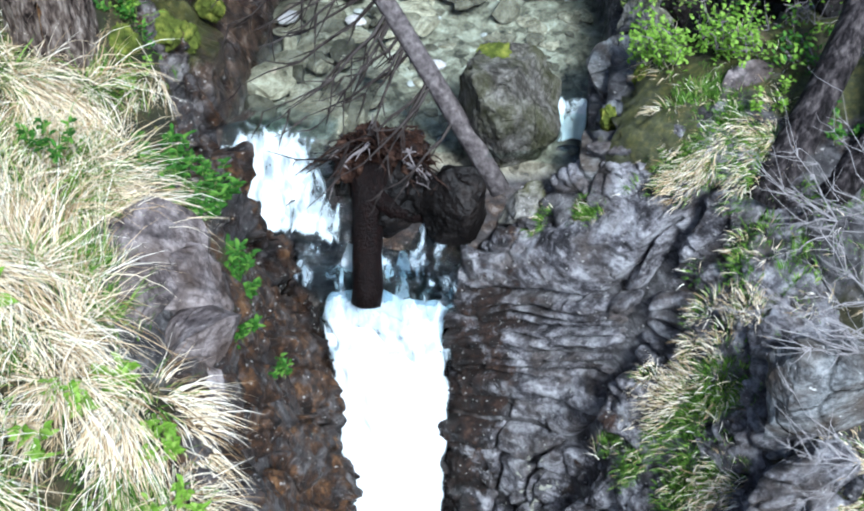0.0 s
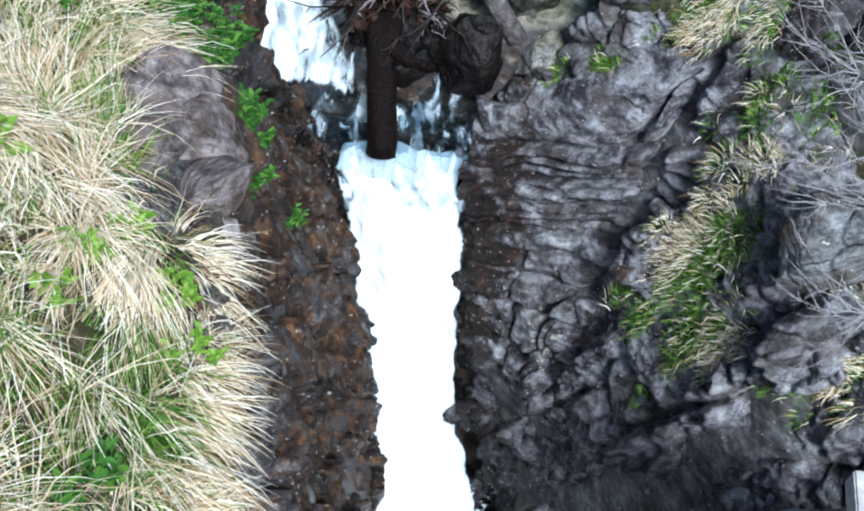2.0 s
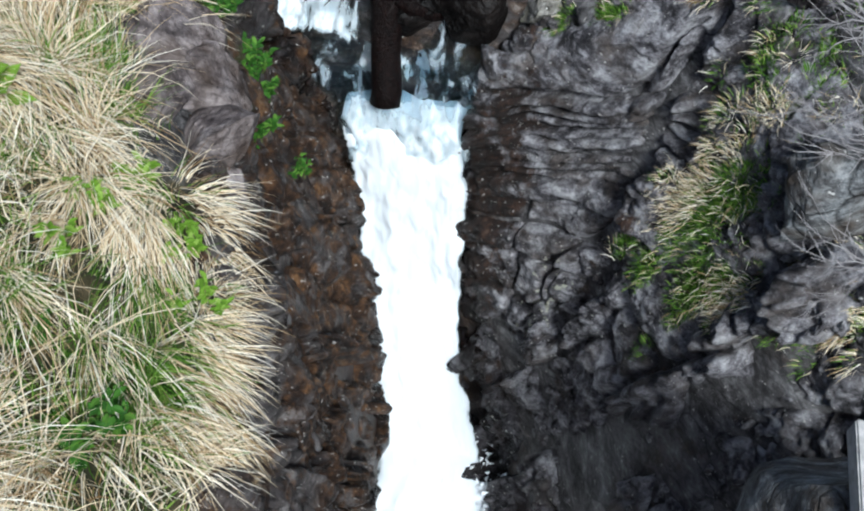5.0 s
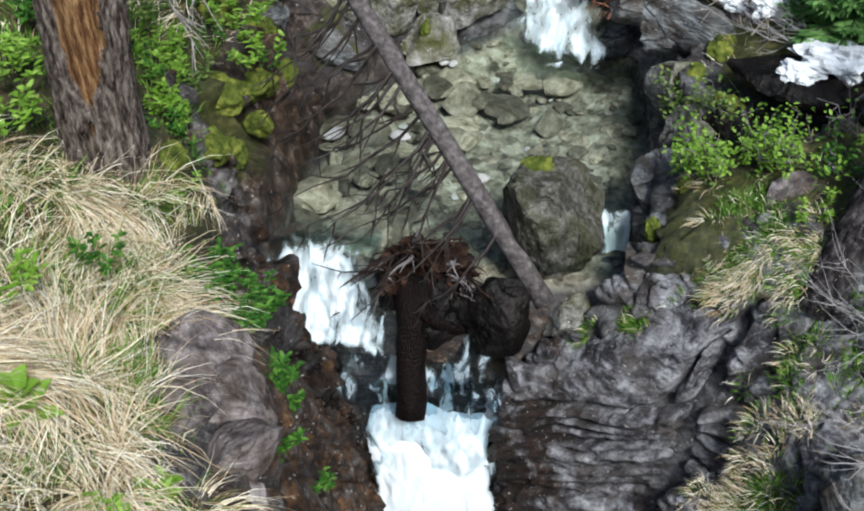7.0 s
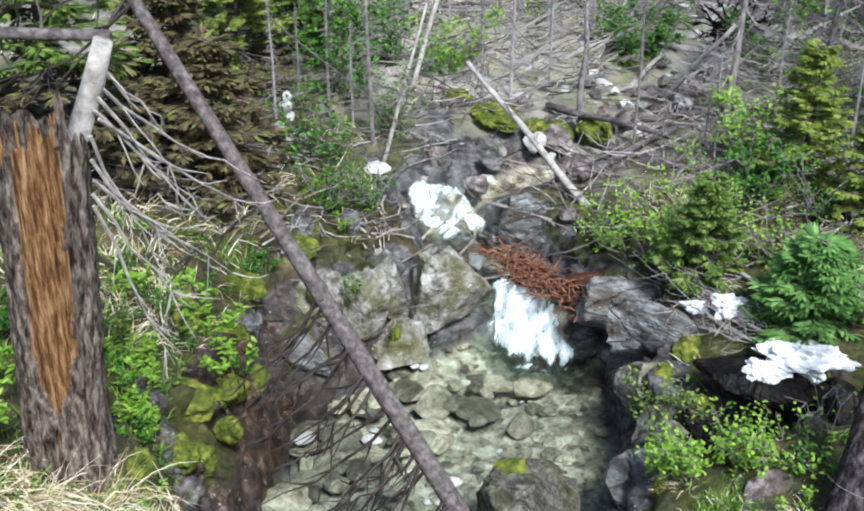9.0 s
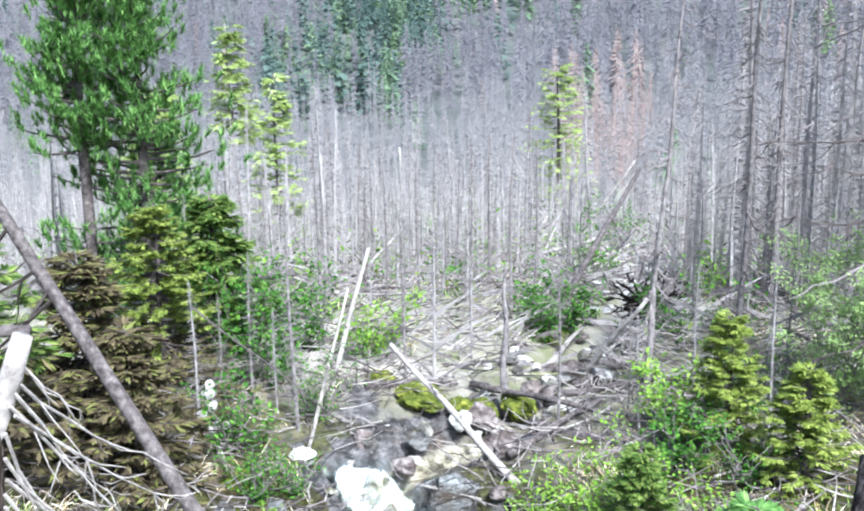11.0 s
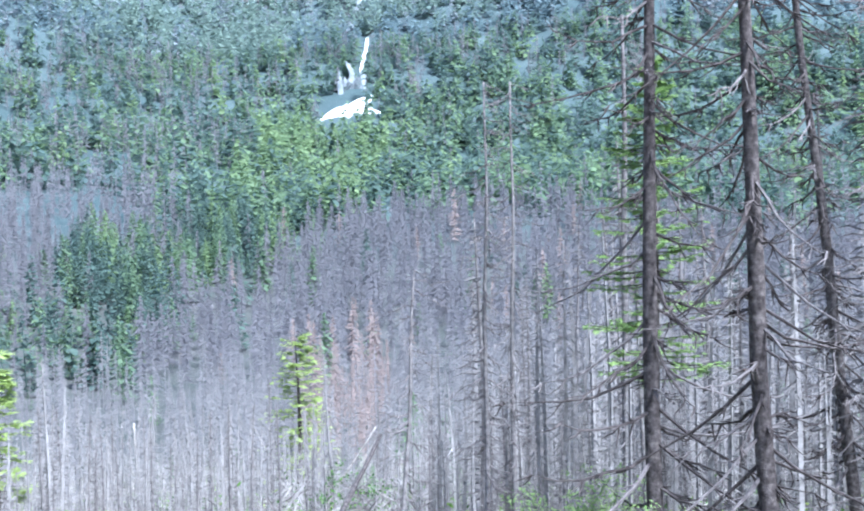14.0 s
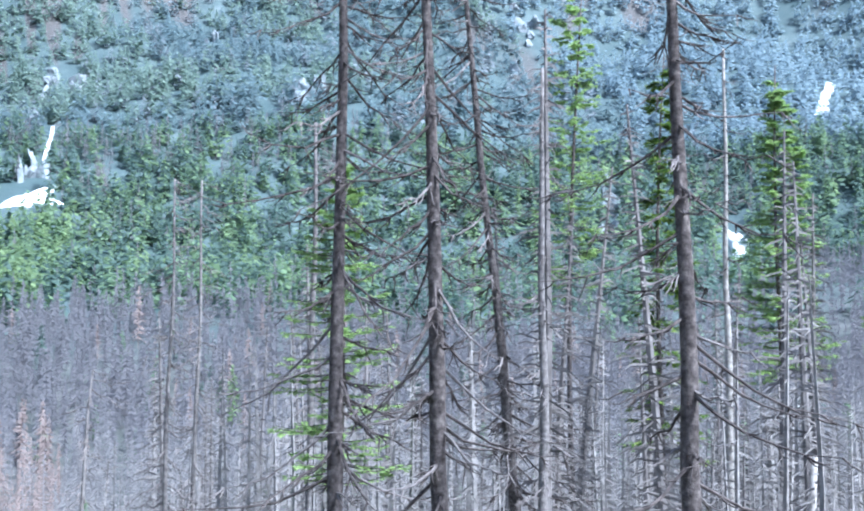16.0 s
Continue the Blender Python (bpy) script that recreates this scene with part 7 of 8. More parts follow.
spruce((-8.0, 34.5, 2.5), 7.2, 1.5, "yellow-green larch with a pale stem", 21, B_LARCH, 16, 6, 7, 0.5, 0.3, trunk_mat=M_PALEWOOD, name="larch", trunk_r=0.08)
spruce((-6.4, 33.0, 2.7), 5.6, 1.1, "yellow-green larch with a pale stem", 22, B_LARCH, 15, 5, 6, 0.25, 0.3, name="larch", trunk_r=0.06)
spruce((-5.9, 19.5, 4.9), 4.2, 1.0, "light green young larch beside the pines", 23, B_LARCH, 14, 8, 12, 0.1, 0.28, name="larch", trunk_r=0.05)


def dead_spruce(place, top, r0, label, seed, start=0.25, count=60, reach=1.2, droop=0.5, mat=None, group="dead spruces", twigs=7, thick=1.0):
    """A standing dead spruce: bark trunk and bare drooping branches, each a part."""
    q = random.Random(seed)
    o = Vector(place)
    ob = empty("dead_spruce", o, label, "dead tree", group)
    t = Vector(top) - o
    n = 12
    pts = [t * (k / n) + Vector((0.02 * math.sin(k + seed), 0.02 * math.cos(1.7 * k), 0)) for k in range(n + 1)]
    pts[0].z -= 0.3
    stem("trunk", pts, [r0 * (1 - 0.72 * k / n) for k in range(n + 1)], mat or M_DARKBARK, ob, "", 12, seed, 0.18)
    for k in range(count):
        u = start + (1 - start) * (k + q.random()) / count
        p = t * u
        a = q.uniform(0, 6.283)
        L = reach * q.uniform(0.35, 1.15) * (1.1 - 0.45 * u)
        if q.random() < 0.2:
            L *= 0.25
        e = Vector((L * math.cos(a), L * math.sin(a), -droop * L * q.uniform(0.0, 1.3)))
        branch("branch", p, p + e, 0.026 * (1.2 - 0.6 * u) * thick, (M_TWIG if mat is M_GREYSTEM else M_DARKTWIG) if k % 4 else M_TWIG, ob, q, twigs, -0.10 * L, 0.32)
    return ob


dead_spruce((5.0, 13.0, 5.2), (5.2, 13.25, 17.5), 0.125, "tall dead spruce with drooping bare branches", 31, 0.12, 100, 2.0, 0.5, twigs=9, thick=0.95)
dead_spruce((6.12, 12.05, 5.3), (5.75, 12.1, 17.2), 0.135, "tall dead spruce with drooping bare branches, bark flaking", 32, 0.12, 100, 1.9, 0.65, twigs=9, thick=0.95)
dead_spruce((7.95, 9.72, 5.4), (7.62, 9.75, 17.5), 0.132, "dead spruce trunk with sparse long branches", 33, 0.1, 72, 1.8, 0.4, twigs=8, thick=0.95)
dead_spruce((10.4, 17.3, 4.9), (9.1, 17.6, 18.5), 0.12, "silvery dead spruce snag with fine branches", 34, 0.15, 120, 1.5, 0.5, M_GREYBARK, twigs=9)
dead_spruce((15.6, 18.2, 5.0), (15.7, 18.2, 17.0), 0.1, "pale barkless dead stem", 35, 0.3, 22, 0.6, 0.3, M_PALEWOOD, twigs=3)
dead_spruce((3.72, 16.55, 5.0), (3.85, 16.6, 13.2), 0.05, "thin dead spruce stem with fine grey twigs", 36, 0.1, 70, 0.55, 0.5, M_GREYSTEM, twigs=5, thick=0.6)
dead_spruce((4.62, 18.4, 4.9), (4.75, 18.5, 13.5), 0.055, "thin dead spruce stem with fine grey twigs", 37, 0.1, 70, 0.55, 0.5, M_GREYSTEM, twigs=5, thick=0.6)
dead_spruce((2.05, 14.6, 5.0), (2.45, 14.9, 10.4), 0.05, "thin dead spruce stem with fine grey twigs", 38, 0.15, 40, 0.5, 0.4, M_GREYSTEM, twigs=4, thick=0.6)
dead_spruce((0.16, 14.7, 4.95), (0.18, 15.0, 6.9), 0.06, "snapped dead stem beside the brook", 39, 0.3, 10, 0.4, 0.4, M_GREYSTEM, twigs=3, thick=0.6)
dead_spruce((8.9, 14.5, 5.2), (9.0, 14.6, 15.0), 0.1, "grey dead spruce behind leaning trunks", 40, 0.1, 60, 0.9, 0.5, M_GREYSTEM, twigs=4, thick=0.6)
dead_spruce((12.2, 15.0, 5.2), (12.1, 15.2, 16.0), 0.1, "grey dead spruce behind leaning trunks", 41, 0.1, 60, 0.9, 0.5, M_GREYSTEM, twigs=4, thick=0.6)
dead_spruce((7.2, 20.0, 4.7), (7.3, 20.0, 15.0), 0.1, "grey dead spruce behind leaning trunks", 42, 0.1, 60, 0.8, 0.5, M_GREYSTEM, twigs=4, thick=0.6)
dead_spruce((-6.6, 13.2, 5.4), (-6.5, 13.4, 13.0), 0.09, "bare grey spruce at the clearing's edge", 43, 0.1, 60, 0.8, 0.5, M_GREYSTEM, twigs=4, thick=0.6)
stub = empty("broken_snag", (13.9, 14.4, 5.3), "pale broken snag on a log pile", "dead tree")
stem("trunk", [(0, 0, -0.2), (0.1, 0, 1.6), (0.3, 0, 3.6)], [0.09, 0.08, 0.05], M_PALEWOOD, stub, "", 9, 3, 0.2)


# ---------------------------------------------------------------- the dead forest of the valley and the wooded mountain
def template_dead(q, twigs, sides=4, thin=0.0022, reach=0.105, fine=False, girth=1.0):
    """A unit-high bare spruce with thin twigs."""
    s = Soup()
    top = q.uniform(-0.02, 0.02)
    s.tube([(0, 0, -0.03), (q.uniform(-0.01, 0.01), q.uniform(-0.01, 0.01), 0.5), (top, 0, 1)], [0.0105 * girth, 0.0075 * girth, 0.002], sides, 0, cap=False)
    for _ in range(twigs):
        u = q.uniform(0.1, 0.99) ** 0.8
        L = 0.012 + reach * (1 - u) ** 0.7 * q.uniform(0.3, 1.1)
        a = q.uniform(0, 6.283)
        p = Vector((top * u, 0, u))
        e = Vector((L * math.cos(a), L * math.sin(a), -L * q.uniform(-0.1, 0.8)))
        w = Vector((0, 0, thin * q.uniform(0.7, 1.6)))
        if fine:
            s.add([tuple(p - w), tuple(p + w), tuple(p + e)], [(0, 1, 2)], 0)
            continue
        k = p + e * 0.6 + Vector((0, 0, 0.12 * L))
        s.add([tuple(p - w), tuple(p + w), tuple(k + w * 0.8), tuple(k - w * 0.8), tuple(p + e)], [(0, 1, 2, 3), (3, 2, 4)], 0)
    return np.array(s.v), s.f


def template_live(q, clumps, wide, power=0.8, low=0.06, size=0.07):
    """A unit-high living conifer: a stem and a crown of small needle sprays."""
    s = Soup()
    s.tube([(0, 0, -0.03), (0, 0, 0.9)], [0.012, 0.004], 3, 0, cap=False)
    for k in range(clumps):
        u = low + (1 - low) * (k / clumps) ** 1.15
        L = (wide * (1 - u) ** power + 0.01) * math.sqrt(q.uniform(0.1, 1.15))
        t = q.uniform(0, 6.283)
        c = Vector((L * math.cos(t), L * math.sin(t), u + q.uniform(-0.02, 0.02)))
        d = Vector((math.cos(t), math.sin(t), q.uniform(-0.9, 0.5))).normalized()
        side = d.cross(Vector((q.uniform(-0.4, 0.4), q.uniform(-0.4, 0.4), 1))).normalized()
        h = size * q.uniform(0.6, 1.4) * (1.15 - 0.6 * u)
        s.add([tuple(c - d * h * 0.6), tuple(c + side * h * 0.55), tuple(c + d * h), tuple(c - side * h * 0.55)], [(0, 1, 2, 3)], 0)
    return np.array(s.v), s.f


def forest(name, templates, x, y, z, tall, mats, index, label):
    """Copies of templates joined into one mesh."""
    V, Fq, Ft, Iq, It, Tq, Tt, n = [], [], [], [], [], [], [], 0
    tone = gen.uniform(0, 1, len(x))
    which = gen.integers(0, len(templates), len(x))
    for k, (tv, tf) in enumerate(templates):
        sel = np.where(which == k)[0]
        if not len(sel):
            continue
        a = gen.uniform(0, 6.283, len(sel))
        ca, sa = np.cos(a), np.sin(a)
        h = tall[sel]
        lean = gen.normal(0, 0.02, (len(sel), 2))
        X = x[sel, None] + h[:, None] * (tv[None, :, 0] * ca[:, None] - tv[None, :, 1] * sa[:, None] + lean[:, :1] * tv[None, :, 2])
        Y = y[sel, None] + h[:, None] * (tv[None, :, 0] * sa[:, None] + tv[None, :, 1] * ca[:, None] + lean[:, 1:] * tv[None, :, 2])
        Z = z[sel, None] + h[:, None] * tv[None, :, 2]
        V.append(np.stack([X, Y, Z], -1).reshape(-1, 3))
        off = n + np.arange(len(sel)) * len(tv)
        for size, faces, ids, tones in ((4, Fq, Iq, Tq), (3, Ft, It, Tt)):
            f = np.array([q for q in tf if len(q) == size], int)
            if len(f):
                faces.append((off[:, None, None] + f[None]).reshape(-1, size))
                ids.append(np.repeat(index[sel], len(f)))
                tones.append(np.repeat(tone[sel], len(f)))
        n += len(sel) * len(tv)
    faces = sum([np.concatenate(g).tolist() for g in (Fq, Ft) if g], [])
    ids = np.concatenate([np.concatenate(g) for g in (Iq, It) if g])
    ob = mesh_object(name, np.concatenate(V), faces, mats, None, False, ids)
    at = ob.data.attributes.new("tone", "FLOAT", "FACE")
    at.data.foreach_set("value", np.concatenate([np.concatenate(g) for g in (Tq, Tt) if g]).astype(np.float32))
    return tagged(ob, label, "forest", kind="stuff")


def plain(name, stops, trans=0.0):
    """Far foliage: the colour varies from tree to tree, a little within each."""
    m = blade_material(name, stops, 0.9, trans)
    nt = m.node_tree
    g, r = nt.nodes["Geometry"], nt.nodes["Color Ramp"]
    t = nt.nodes.new("ShaderNodeAttribute")
    t.attribute_name = "tone"
    mx = nt.nodes.new("ShaderNodeMix")
    mx.inputs[0].default_value = 0.3
    nt.links.new(t.outputs["Fac"], mx.inputs[2])
    nt.links.new(g.outputs["Random Per Island"], mx.inputs[3])
    nt.links.new(mx.outputs[0], r.inputs[0])
    return m


# the slope's grey and greens are paler and bluer: haze put into the colour
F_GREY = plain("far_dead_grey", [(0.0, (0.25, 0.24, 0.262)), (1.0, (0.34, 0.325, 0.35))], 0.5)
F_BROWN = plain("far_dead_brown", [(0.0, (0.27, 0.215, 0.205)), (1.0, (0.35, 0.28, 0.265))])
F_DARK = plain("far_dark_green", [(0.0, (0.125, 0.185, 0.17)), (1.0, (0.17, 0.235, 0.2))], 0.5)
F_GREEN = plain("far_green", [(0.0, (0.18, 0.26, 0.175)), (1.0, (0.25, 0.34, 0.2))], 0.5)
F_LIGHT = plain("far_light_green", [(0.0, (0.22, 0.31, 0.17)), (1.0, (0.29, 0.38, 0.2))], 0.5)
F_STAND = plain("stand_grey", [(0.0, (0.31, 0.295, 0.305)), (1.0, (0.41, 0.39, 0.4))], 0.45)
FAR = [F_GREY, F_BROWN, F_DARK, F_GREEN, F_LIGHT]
q = random.Random(77)
D_NEAR = [template_dead(q, 230, 6, 0.0014) for _ in range(8)]
D_THIN = [template_dead(q, 80, 3, 0.0022, 0.11, True) for _ in range(8)]
D_MID = [template_dead(q, 150, 4, 0.0036, 0.19, True, 0.7) for _ in range(8)]
D_HILL = [template_dead(q, 150, 3, 0.009, 0.23, True, 0.8) for _ in range(8)]
D_FAR = [template_dead(q, 46, 3, 0.016, 0.21, True, 0.8) for _ in range(8)]
L_MID = [template_live(q, 200, w, 0.85, 0.05, 0.06) for w in (0.16, 0.18, 0.2, 0.22, 0.17, 0.24)]
L_FAR = [template_live(q, 32, w, p, 0.03, 0.145) for w, p in ((0.2, 0.8), (0.24, 0.7), (0.3, 0.5), (0.34, 0.45), (0.22, 0.8), (0.32, 0.5), (0.2, 0.9), (0.28, 0.6))]


# open places on the mountain: bearing, distance, half widths in degrees and metres
OPEN = ((6.0, 655, 1.7, 34), (7.0, 765, 0.3, 60), (41.1, 640, 0.7, 60), (45.5, 900, 0.5, 90),
        (-17.6, 650, 1.7, 60), (-18.8, 570, 1.1, 40), (-14.2, 650, 1.3, 60), (-12.3, 720, 0.9, 40), (-20, 760, 1.6, 60), (7.6, 1000, 0.9, 60), (19.6, 850, 1.0, 50), (35, 700, 0.6, 60), (31, 1050, 1.0, 80), (15, 1080, 0.7, 60))


def sector(n, r0, r1, a0=-30.0, a1=54.0):
    r = np.sqrt(gen.uniform(r0 * r0, r1 * r1, n))
    a = gen.uniform(a0, a1, n)
    keep = np.ones(n, bool)
    for k, (b, d, da, dr) in enumerate(OPEN):
        da, dr = (da, dr) if k < 4 else (0.6 * da, 0.6 * dr)
        keep &= ((a - b) / da) ** 2 + ((r - d) / dr) ** 2 > 1 + 0.5 * np.sin(a * 9 + r / 23)
    r, a = r[keep], a[keep]
    x, y = r * np.sin(np.radians(a)), r * np.cos(np.radians(a))
    return r, a, x, y, land(x, y)


# single dead stems on the valley floor
q, gen = random.Random(78), np.random.default_rng(9)
r, a, x, y, z = sector(230, 16, 48)
keep = (np.abs(x - station(y, 1)) > 1.0) & ~((a > -14) & (a < 12) & (r < 26) & (gen.uniform(0, 1, len(r)) < 0.75))
tall = gen.uniform(2.2, 6.0, len(r)) * np.where(gen.uniform(0, 1, len(r)) < 0.3, 0.6, 1) * np.interp(a, [-30, 8, 18, 54], [0.8, 0.8, 2.0, 2.2])
keep &= ~((a < -11) & (r < 32))
stems = []
for k in range(6):
    tv, tf = D_NEAR[k]
    cut = 18
    pair = []
    for nm, lo, hi, fs in (("trunk", 0, cut, [f for f in tf if max(f) < cut]), ("dry_crown", cut, len(tv), [tuple(i - cut for i in f) for f in tf if min(f) >= cut])):
        me = bpy.data.meshes.new(nm)
        me.from_pydata(tv[lo:hi].tolist(), [], fs)
        me.materials.append((M_BLEACHED, M_GREYSTEM)[k % 2])
        pair.append(me)
    stems.append(pair)
for k in np.where(keep)[0]:
    ob = empty("dead_tree", (x[k], y[k], z[k] - 0.1), "pale dead spruce stem with fine dry twigs" if k % 2 == 0 else "grey dead spruce stem with fine dry twigs", "dead tree", "dead trees on the valley floor")
    ob.matrix_world = pose(x[k], y[k], z[k] - 0.1, gen.normal(0, 2.5), gen.normal(0, 2.5), gen.uniform(0, 360)) @ Matrix.Diagonal((tall[k],) * 3 + (1,))
    for me in stems[k % 6 if a[k] < 12 else 2 * (k % 3) + 1]:
        new(me.name.split(".")[0], me).parent = ob
r, a, x, y, z = sector(2000, 18, 52)
keep = (np.abs(x - station(y, 1)) > 0.7) & ~((a > -12) & (a < 10) & (r < 20))
tall = gen.uniform(0.8, 4.0, len(r)) * np.interp(a, [-30, 8, 18, 54], [0.9, 0.9, 1.6, 1.8])
forest("thin_dead_stems", D_THIN, x[keep], y[keep], z[keep], tall[keep], [M_BLEACHED], np.zeros(keep.sum(), int), "thin grey dead saplings crowding the valley floor")
r, a, x, y, z = sector(190, 13.5, 27, -16, 22)
keep = (np.abs(x - station(y, 1) - 0.4) > 0.9) & (x > station(y, 4) - 7)
forest("dead_saplings", D_NEAR, x[keep], y[keep], z[keep], gen.uniform(1.2, 3.4, len(r))[keep], [M_BLEACHED, M_GREYSTEM], gen.integers(0, 2, keep.sum()), "dead saplings standing along the brook")
# the rest of the dead stand
r, a, x, y, z = sector(3400, 42, 150)
u = gen.uniform(0, 1, len(r))
ix = np.where((a > 3.4) & (a < 8) & (r > 70) & (r < 150) & (u < 0.85), 1, np.where(u < 0.04, 3, 0))
open_ = fbm(x / 9, y / 9, 0, 3, 61) > -0.35
r, a, x, y, z, u, ix = r[open_], a[open_], x[open_], y[open_], z[open_], u[open_], ix[open_]
tall = gen.uniform(2.5, 8.0, len(r)) * gen.choice([0.5, 0.8, 1.0, 1.1], len(r)) * np.interp(a, [-30, 6, 20, 54], [0.85, 0.9, 1.5, 1.6]) * np.interp(r, [42, 90, 150], [0.7, 1.05, 1.5])
dead = ix < 2
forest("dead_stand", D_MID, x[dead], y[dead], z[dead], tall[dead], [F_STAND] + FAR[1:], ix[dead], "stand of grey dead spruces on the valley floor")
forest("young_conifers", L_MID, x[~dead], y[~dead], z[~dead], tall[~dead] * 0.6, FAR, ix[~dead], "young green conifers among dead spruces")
# the wooded mountain: bearing and slope angle of patches that are dead (D), dark (G), light green (L) or mixed (M)
PATCHES = (("D", ((8, -3), (15, -3), (4, -3.3), (0.5, -4), (10, 0), (16, 0.3), (5, -1), (12.5, 0.8), (-13, -2), (-9, 0.3), (-4.6, 1.3), (-10, 2.2), (-16.5, -3), (22, -0.5), (30, -0.5), (38, -0.5), (46, 0), (-24, -3))),
           ("G", ((-4, -2.6), (-7, -3.6), (-5.6, -1.2), (2.2, -0.4), (0.3, 0.6), (1, 2.4), (9, 3.4), (12.5, 3.4), (12, 5.6), (9, 6), (14, 7), (-13, 4), (16.5, 3.2), (22, 5.5), (30, 6), (40, 5))),
           ("L", ((-2.6, -1.2), (3, 3.4), (5, 4.8), (7, 4.6), (2, 3))),
           ("M", ((-1.6, 4.2), (-6, 5.8), (-3, 5.4), (-8, 4), (-2, 7.4), (-15, 3), (-17, 1), (-14, 6.5), (22, 2.6), (29, 2.6), (37, 2.4), (5, 8), (16, 8.5))))
ODDS = {"D": (0.955, 0.02, 0.02, 0.005), "G": (0.06, 0.56, 0.3, 0.08), "L": (0.03, 0.12, 0.4, 0.45), "M": (0.4, 0.38, 0.18, 0.04)}


def cover(x, y, z, r, a):
    """Kind of tree at each place: 0 dead, 2 dark, 3 green, 4 light green."""
    el = np.degrees(np.arctan2(z - 10.6, r))
    aa = a + 2.2 * fbm(a / 3, el, 0, 3, 81)
    ee = 2 * (el + 1.0 * fbm(a / 3, el, 0, 3, 82))
    best, ix = np.full(len(x), 1e9), np.zeros(len(x), int)
    u = gen.uniform(0, 1, len(x))
    for kind, spots in PATCHES:
        d = np.min([(aa - b) ** 2 + (ee - 2 * e) ** 2 for b, e in spots], 0)
        pick = np.array([0, 2, 3, 4])[np.minimum(np.searchsorted(np.cumsum(ODDS[kind]), u), 3)]
        ix = np.where(d < best, pick, ix)
        best = np.minimum(d, best)
    return ix


# foot of the mountain
r, a, x, y, z = sector(3400, 150, 380)
ix = cover(x, y, z, r, a)
ix = np.where((ix == 0) & (gen.uniform(0, 1, len(r)) < np.where((a > 3) & (a < 8) & (r < 185), 0.6, 0.03)), 1, ix)
tall = gen.uniform(8.5, 14, len(r)) * gen.choice([0.6, 0.85, 1.0, 1.1], len(r)) * np.interp(r, [150, 380], [0.9, 1.25])
dead = ix < 2
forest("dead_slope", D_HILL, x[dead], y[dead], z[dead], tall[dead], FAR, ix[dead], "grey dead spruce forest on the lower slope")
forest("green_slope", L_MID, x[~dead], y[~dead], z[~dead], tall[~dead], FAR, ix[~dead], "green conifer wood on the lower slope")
# middle of the mountain
r, a, x, y, z = sector(8200, 380, 780)
ix = cover(x, y, z, r, a)
tall = gen.uniform(11, 20, len(r)) * gen.choice([0.6, 0.85, 1.0, 1.1], len(r))
dead = ix < 2
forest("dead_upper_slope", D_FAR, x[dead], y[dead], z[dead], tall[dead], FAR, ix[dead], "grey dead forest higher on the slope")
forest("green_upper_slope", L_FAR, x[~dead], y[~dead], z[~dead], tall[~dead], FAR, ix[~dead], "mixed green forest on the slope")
# high slopes; distant haze is mixed into these foliage colours
F_HAZE_BLUE = plain("high_blue_green", [(0.0, (0.19, 0.255, 0.285)), (1.0, (0.23, 0.3, 0.32))], 0.5)
F_HAZE_GREEN = plain("high_pale_green", [(0.0, (0.22, 0.29, 0.26)), (1.0, (0.27, 0.345, 0.295))], 0.5)
F_HAZE_DIST = plain("distant_blue", [(0.0, (0.27, 0.345, 0.4)), (1.0, (0.3, 0.375, 0.42))], 0.5)
F_HAZE_GREY = plain("high_grey", [(0.0, (0.28, 0.31, 0.34)), (1.0, (0.33, 0.36, 0.39))], 0.5)
r, a, x, y, z = sector(15000, 770, 1750)
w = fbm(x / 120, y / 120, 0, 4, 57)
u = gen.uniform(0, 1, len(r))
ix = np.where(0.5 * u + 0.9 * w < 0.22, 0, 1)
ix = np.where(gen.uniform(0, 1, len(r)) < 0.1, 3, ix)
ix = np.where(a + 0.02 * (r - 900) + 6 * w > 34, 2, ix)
forest("high_forest", L_FAR, x, y, z, gen.uniform(12, 24, len(r)), [F_HAZE_BLUE, F_HAZE_GREEN, F_HAZE_DIST, F_HAZE_GREY], ix, "forest on the high mountainside, haze put into its bluish colour")

M_FIELD = material("snow_field", [(0.3, (0.66, 0.68, 0.7)), (0.6, (0.86, 0.87, 0.88))], 0.2, 6, 0.7, 0.3, 0.8)
M_CRAG = material("pale_crag_rock", [(0.3, (0.16, 0.18, 0.2)), (0.5, (0.27, 0.295, 0.32)), (0.7, (0.38, 0.4, 0.43))], 0.1, 8, 0.9, 0.5, 0.5)


def snow_field(bearing, dist, da, dr, skew, seed):
    """A sheet of old snow that hugs the slope, with a ragged edge."""
    n, V = 26, []
    for i in range(n + 1):
        for j in range(n + 1):
            u, v = 2 * i / n - 1, 2 * j / n - 1
            k = max(abs(u), abs(v)) / max(math.hypot(u, v), 1e-6)
            w = math.atan2(v, u)
            k *= 0.85 + 0.5 * float(fbm(2.2 * math.cos(w) + seed, 2.2 * math.sin(w), 0, 4, seed))
            u, v = u * k, v * k
            b = bearing + da * u
            d = dist + dr * v * (0.55 + 0.45 * u) + skew * u
            x, y = d * math.sin(radians(b)), d * math.cos(radians(b))
            V.append((x, y, height(x, y) + 2.6 - 3.6 * max(abs(2 * i / n - 1), abs(2 * j / n - 1)) ** 3))
    ob = mesh_object("snow_field", np.array(V), grid_faces(n + 1, n + 1), [M_FIELD], None, True)
    return tagged(ob, "bright old snow left in a gully of the mountain", "snow", "snow fields")


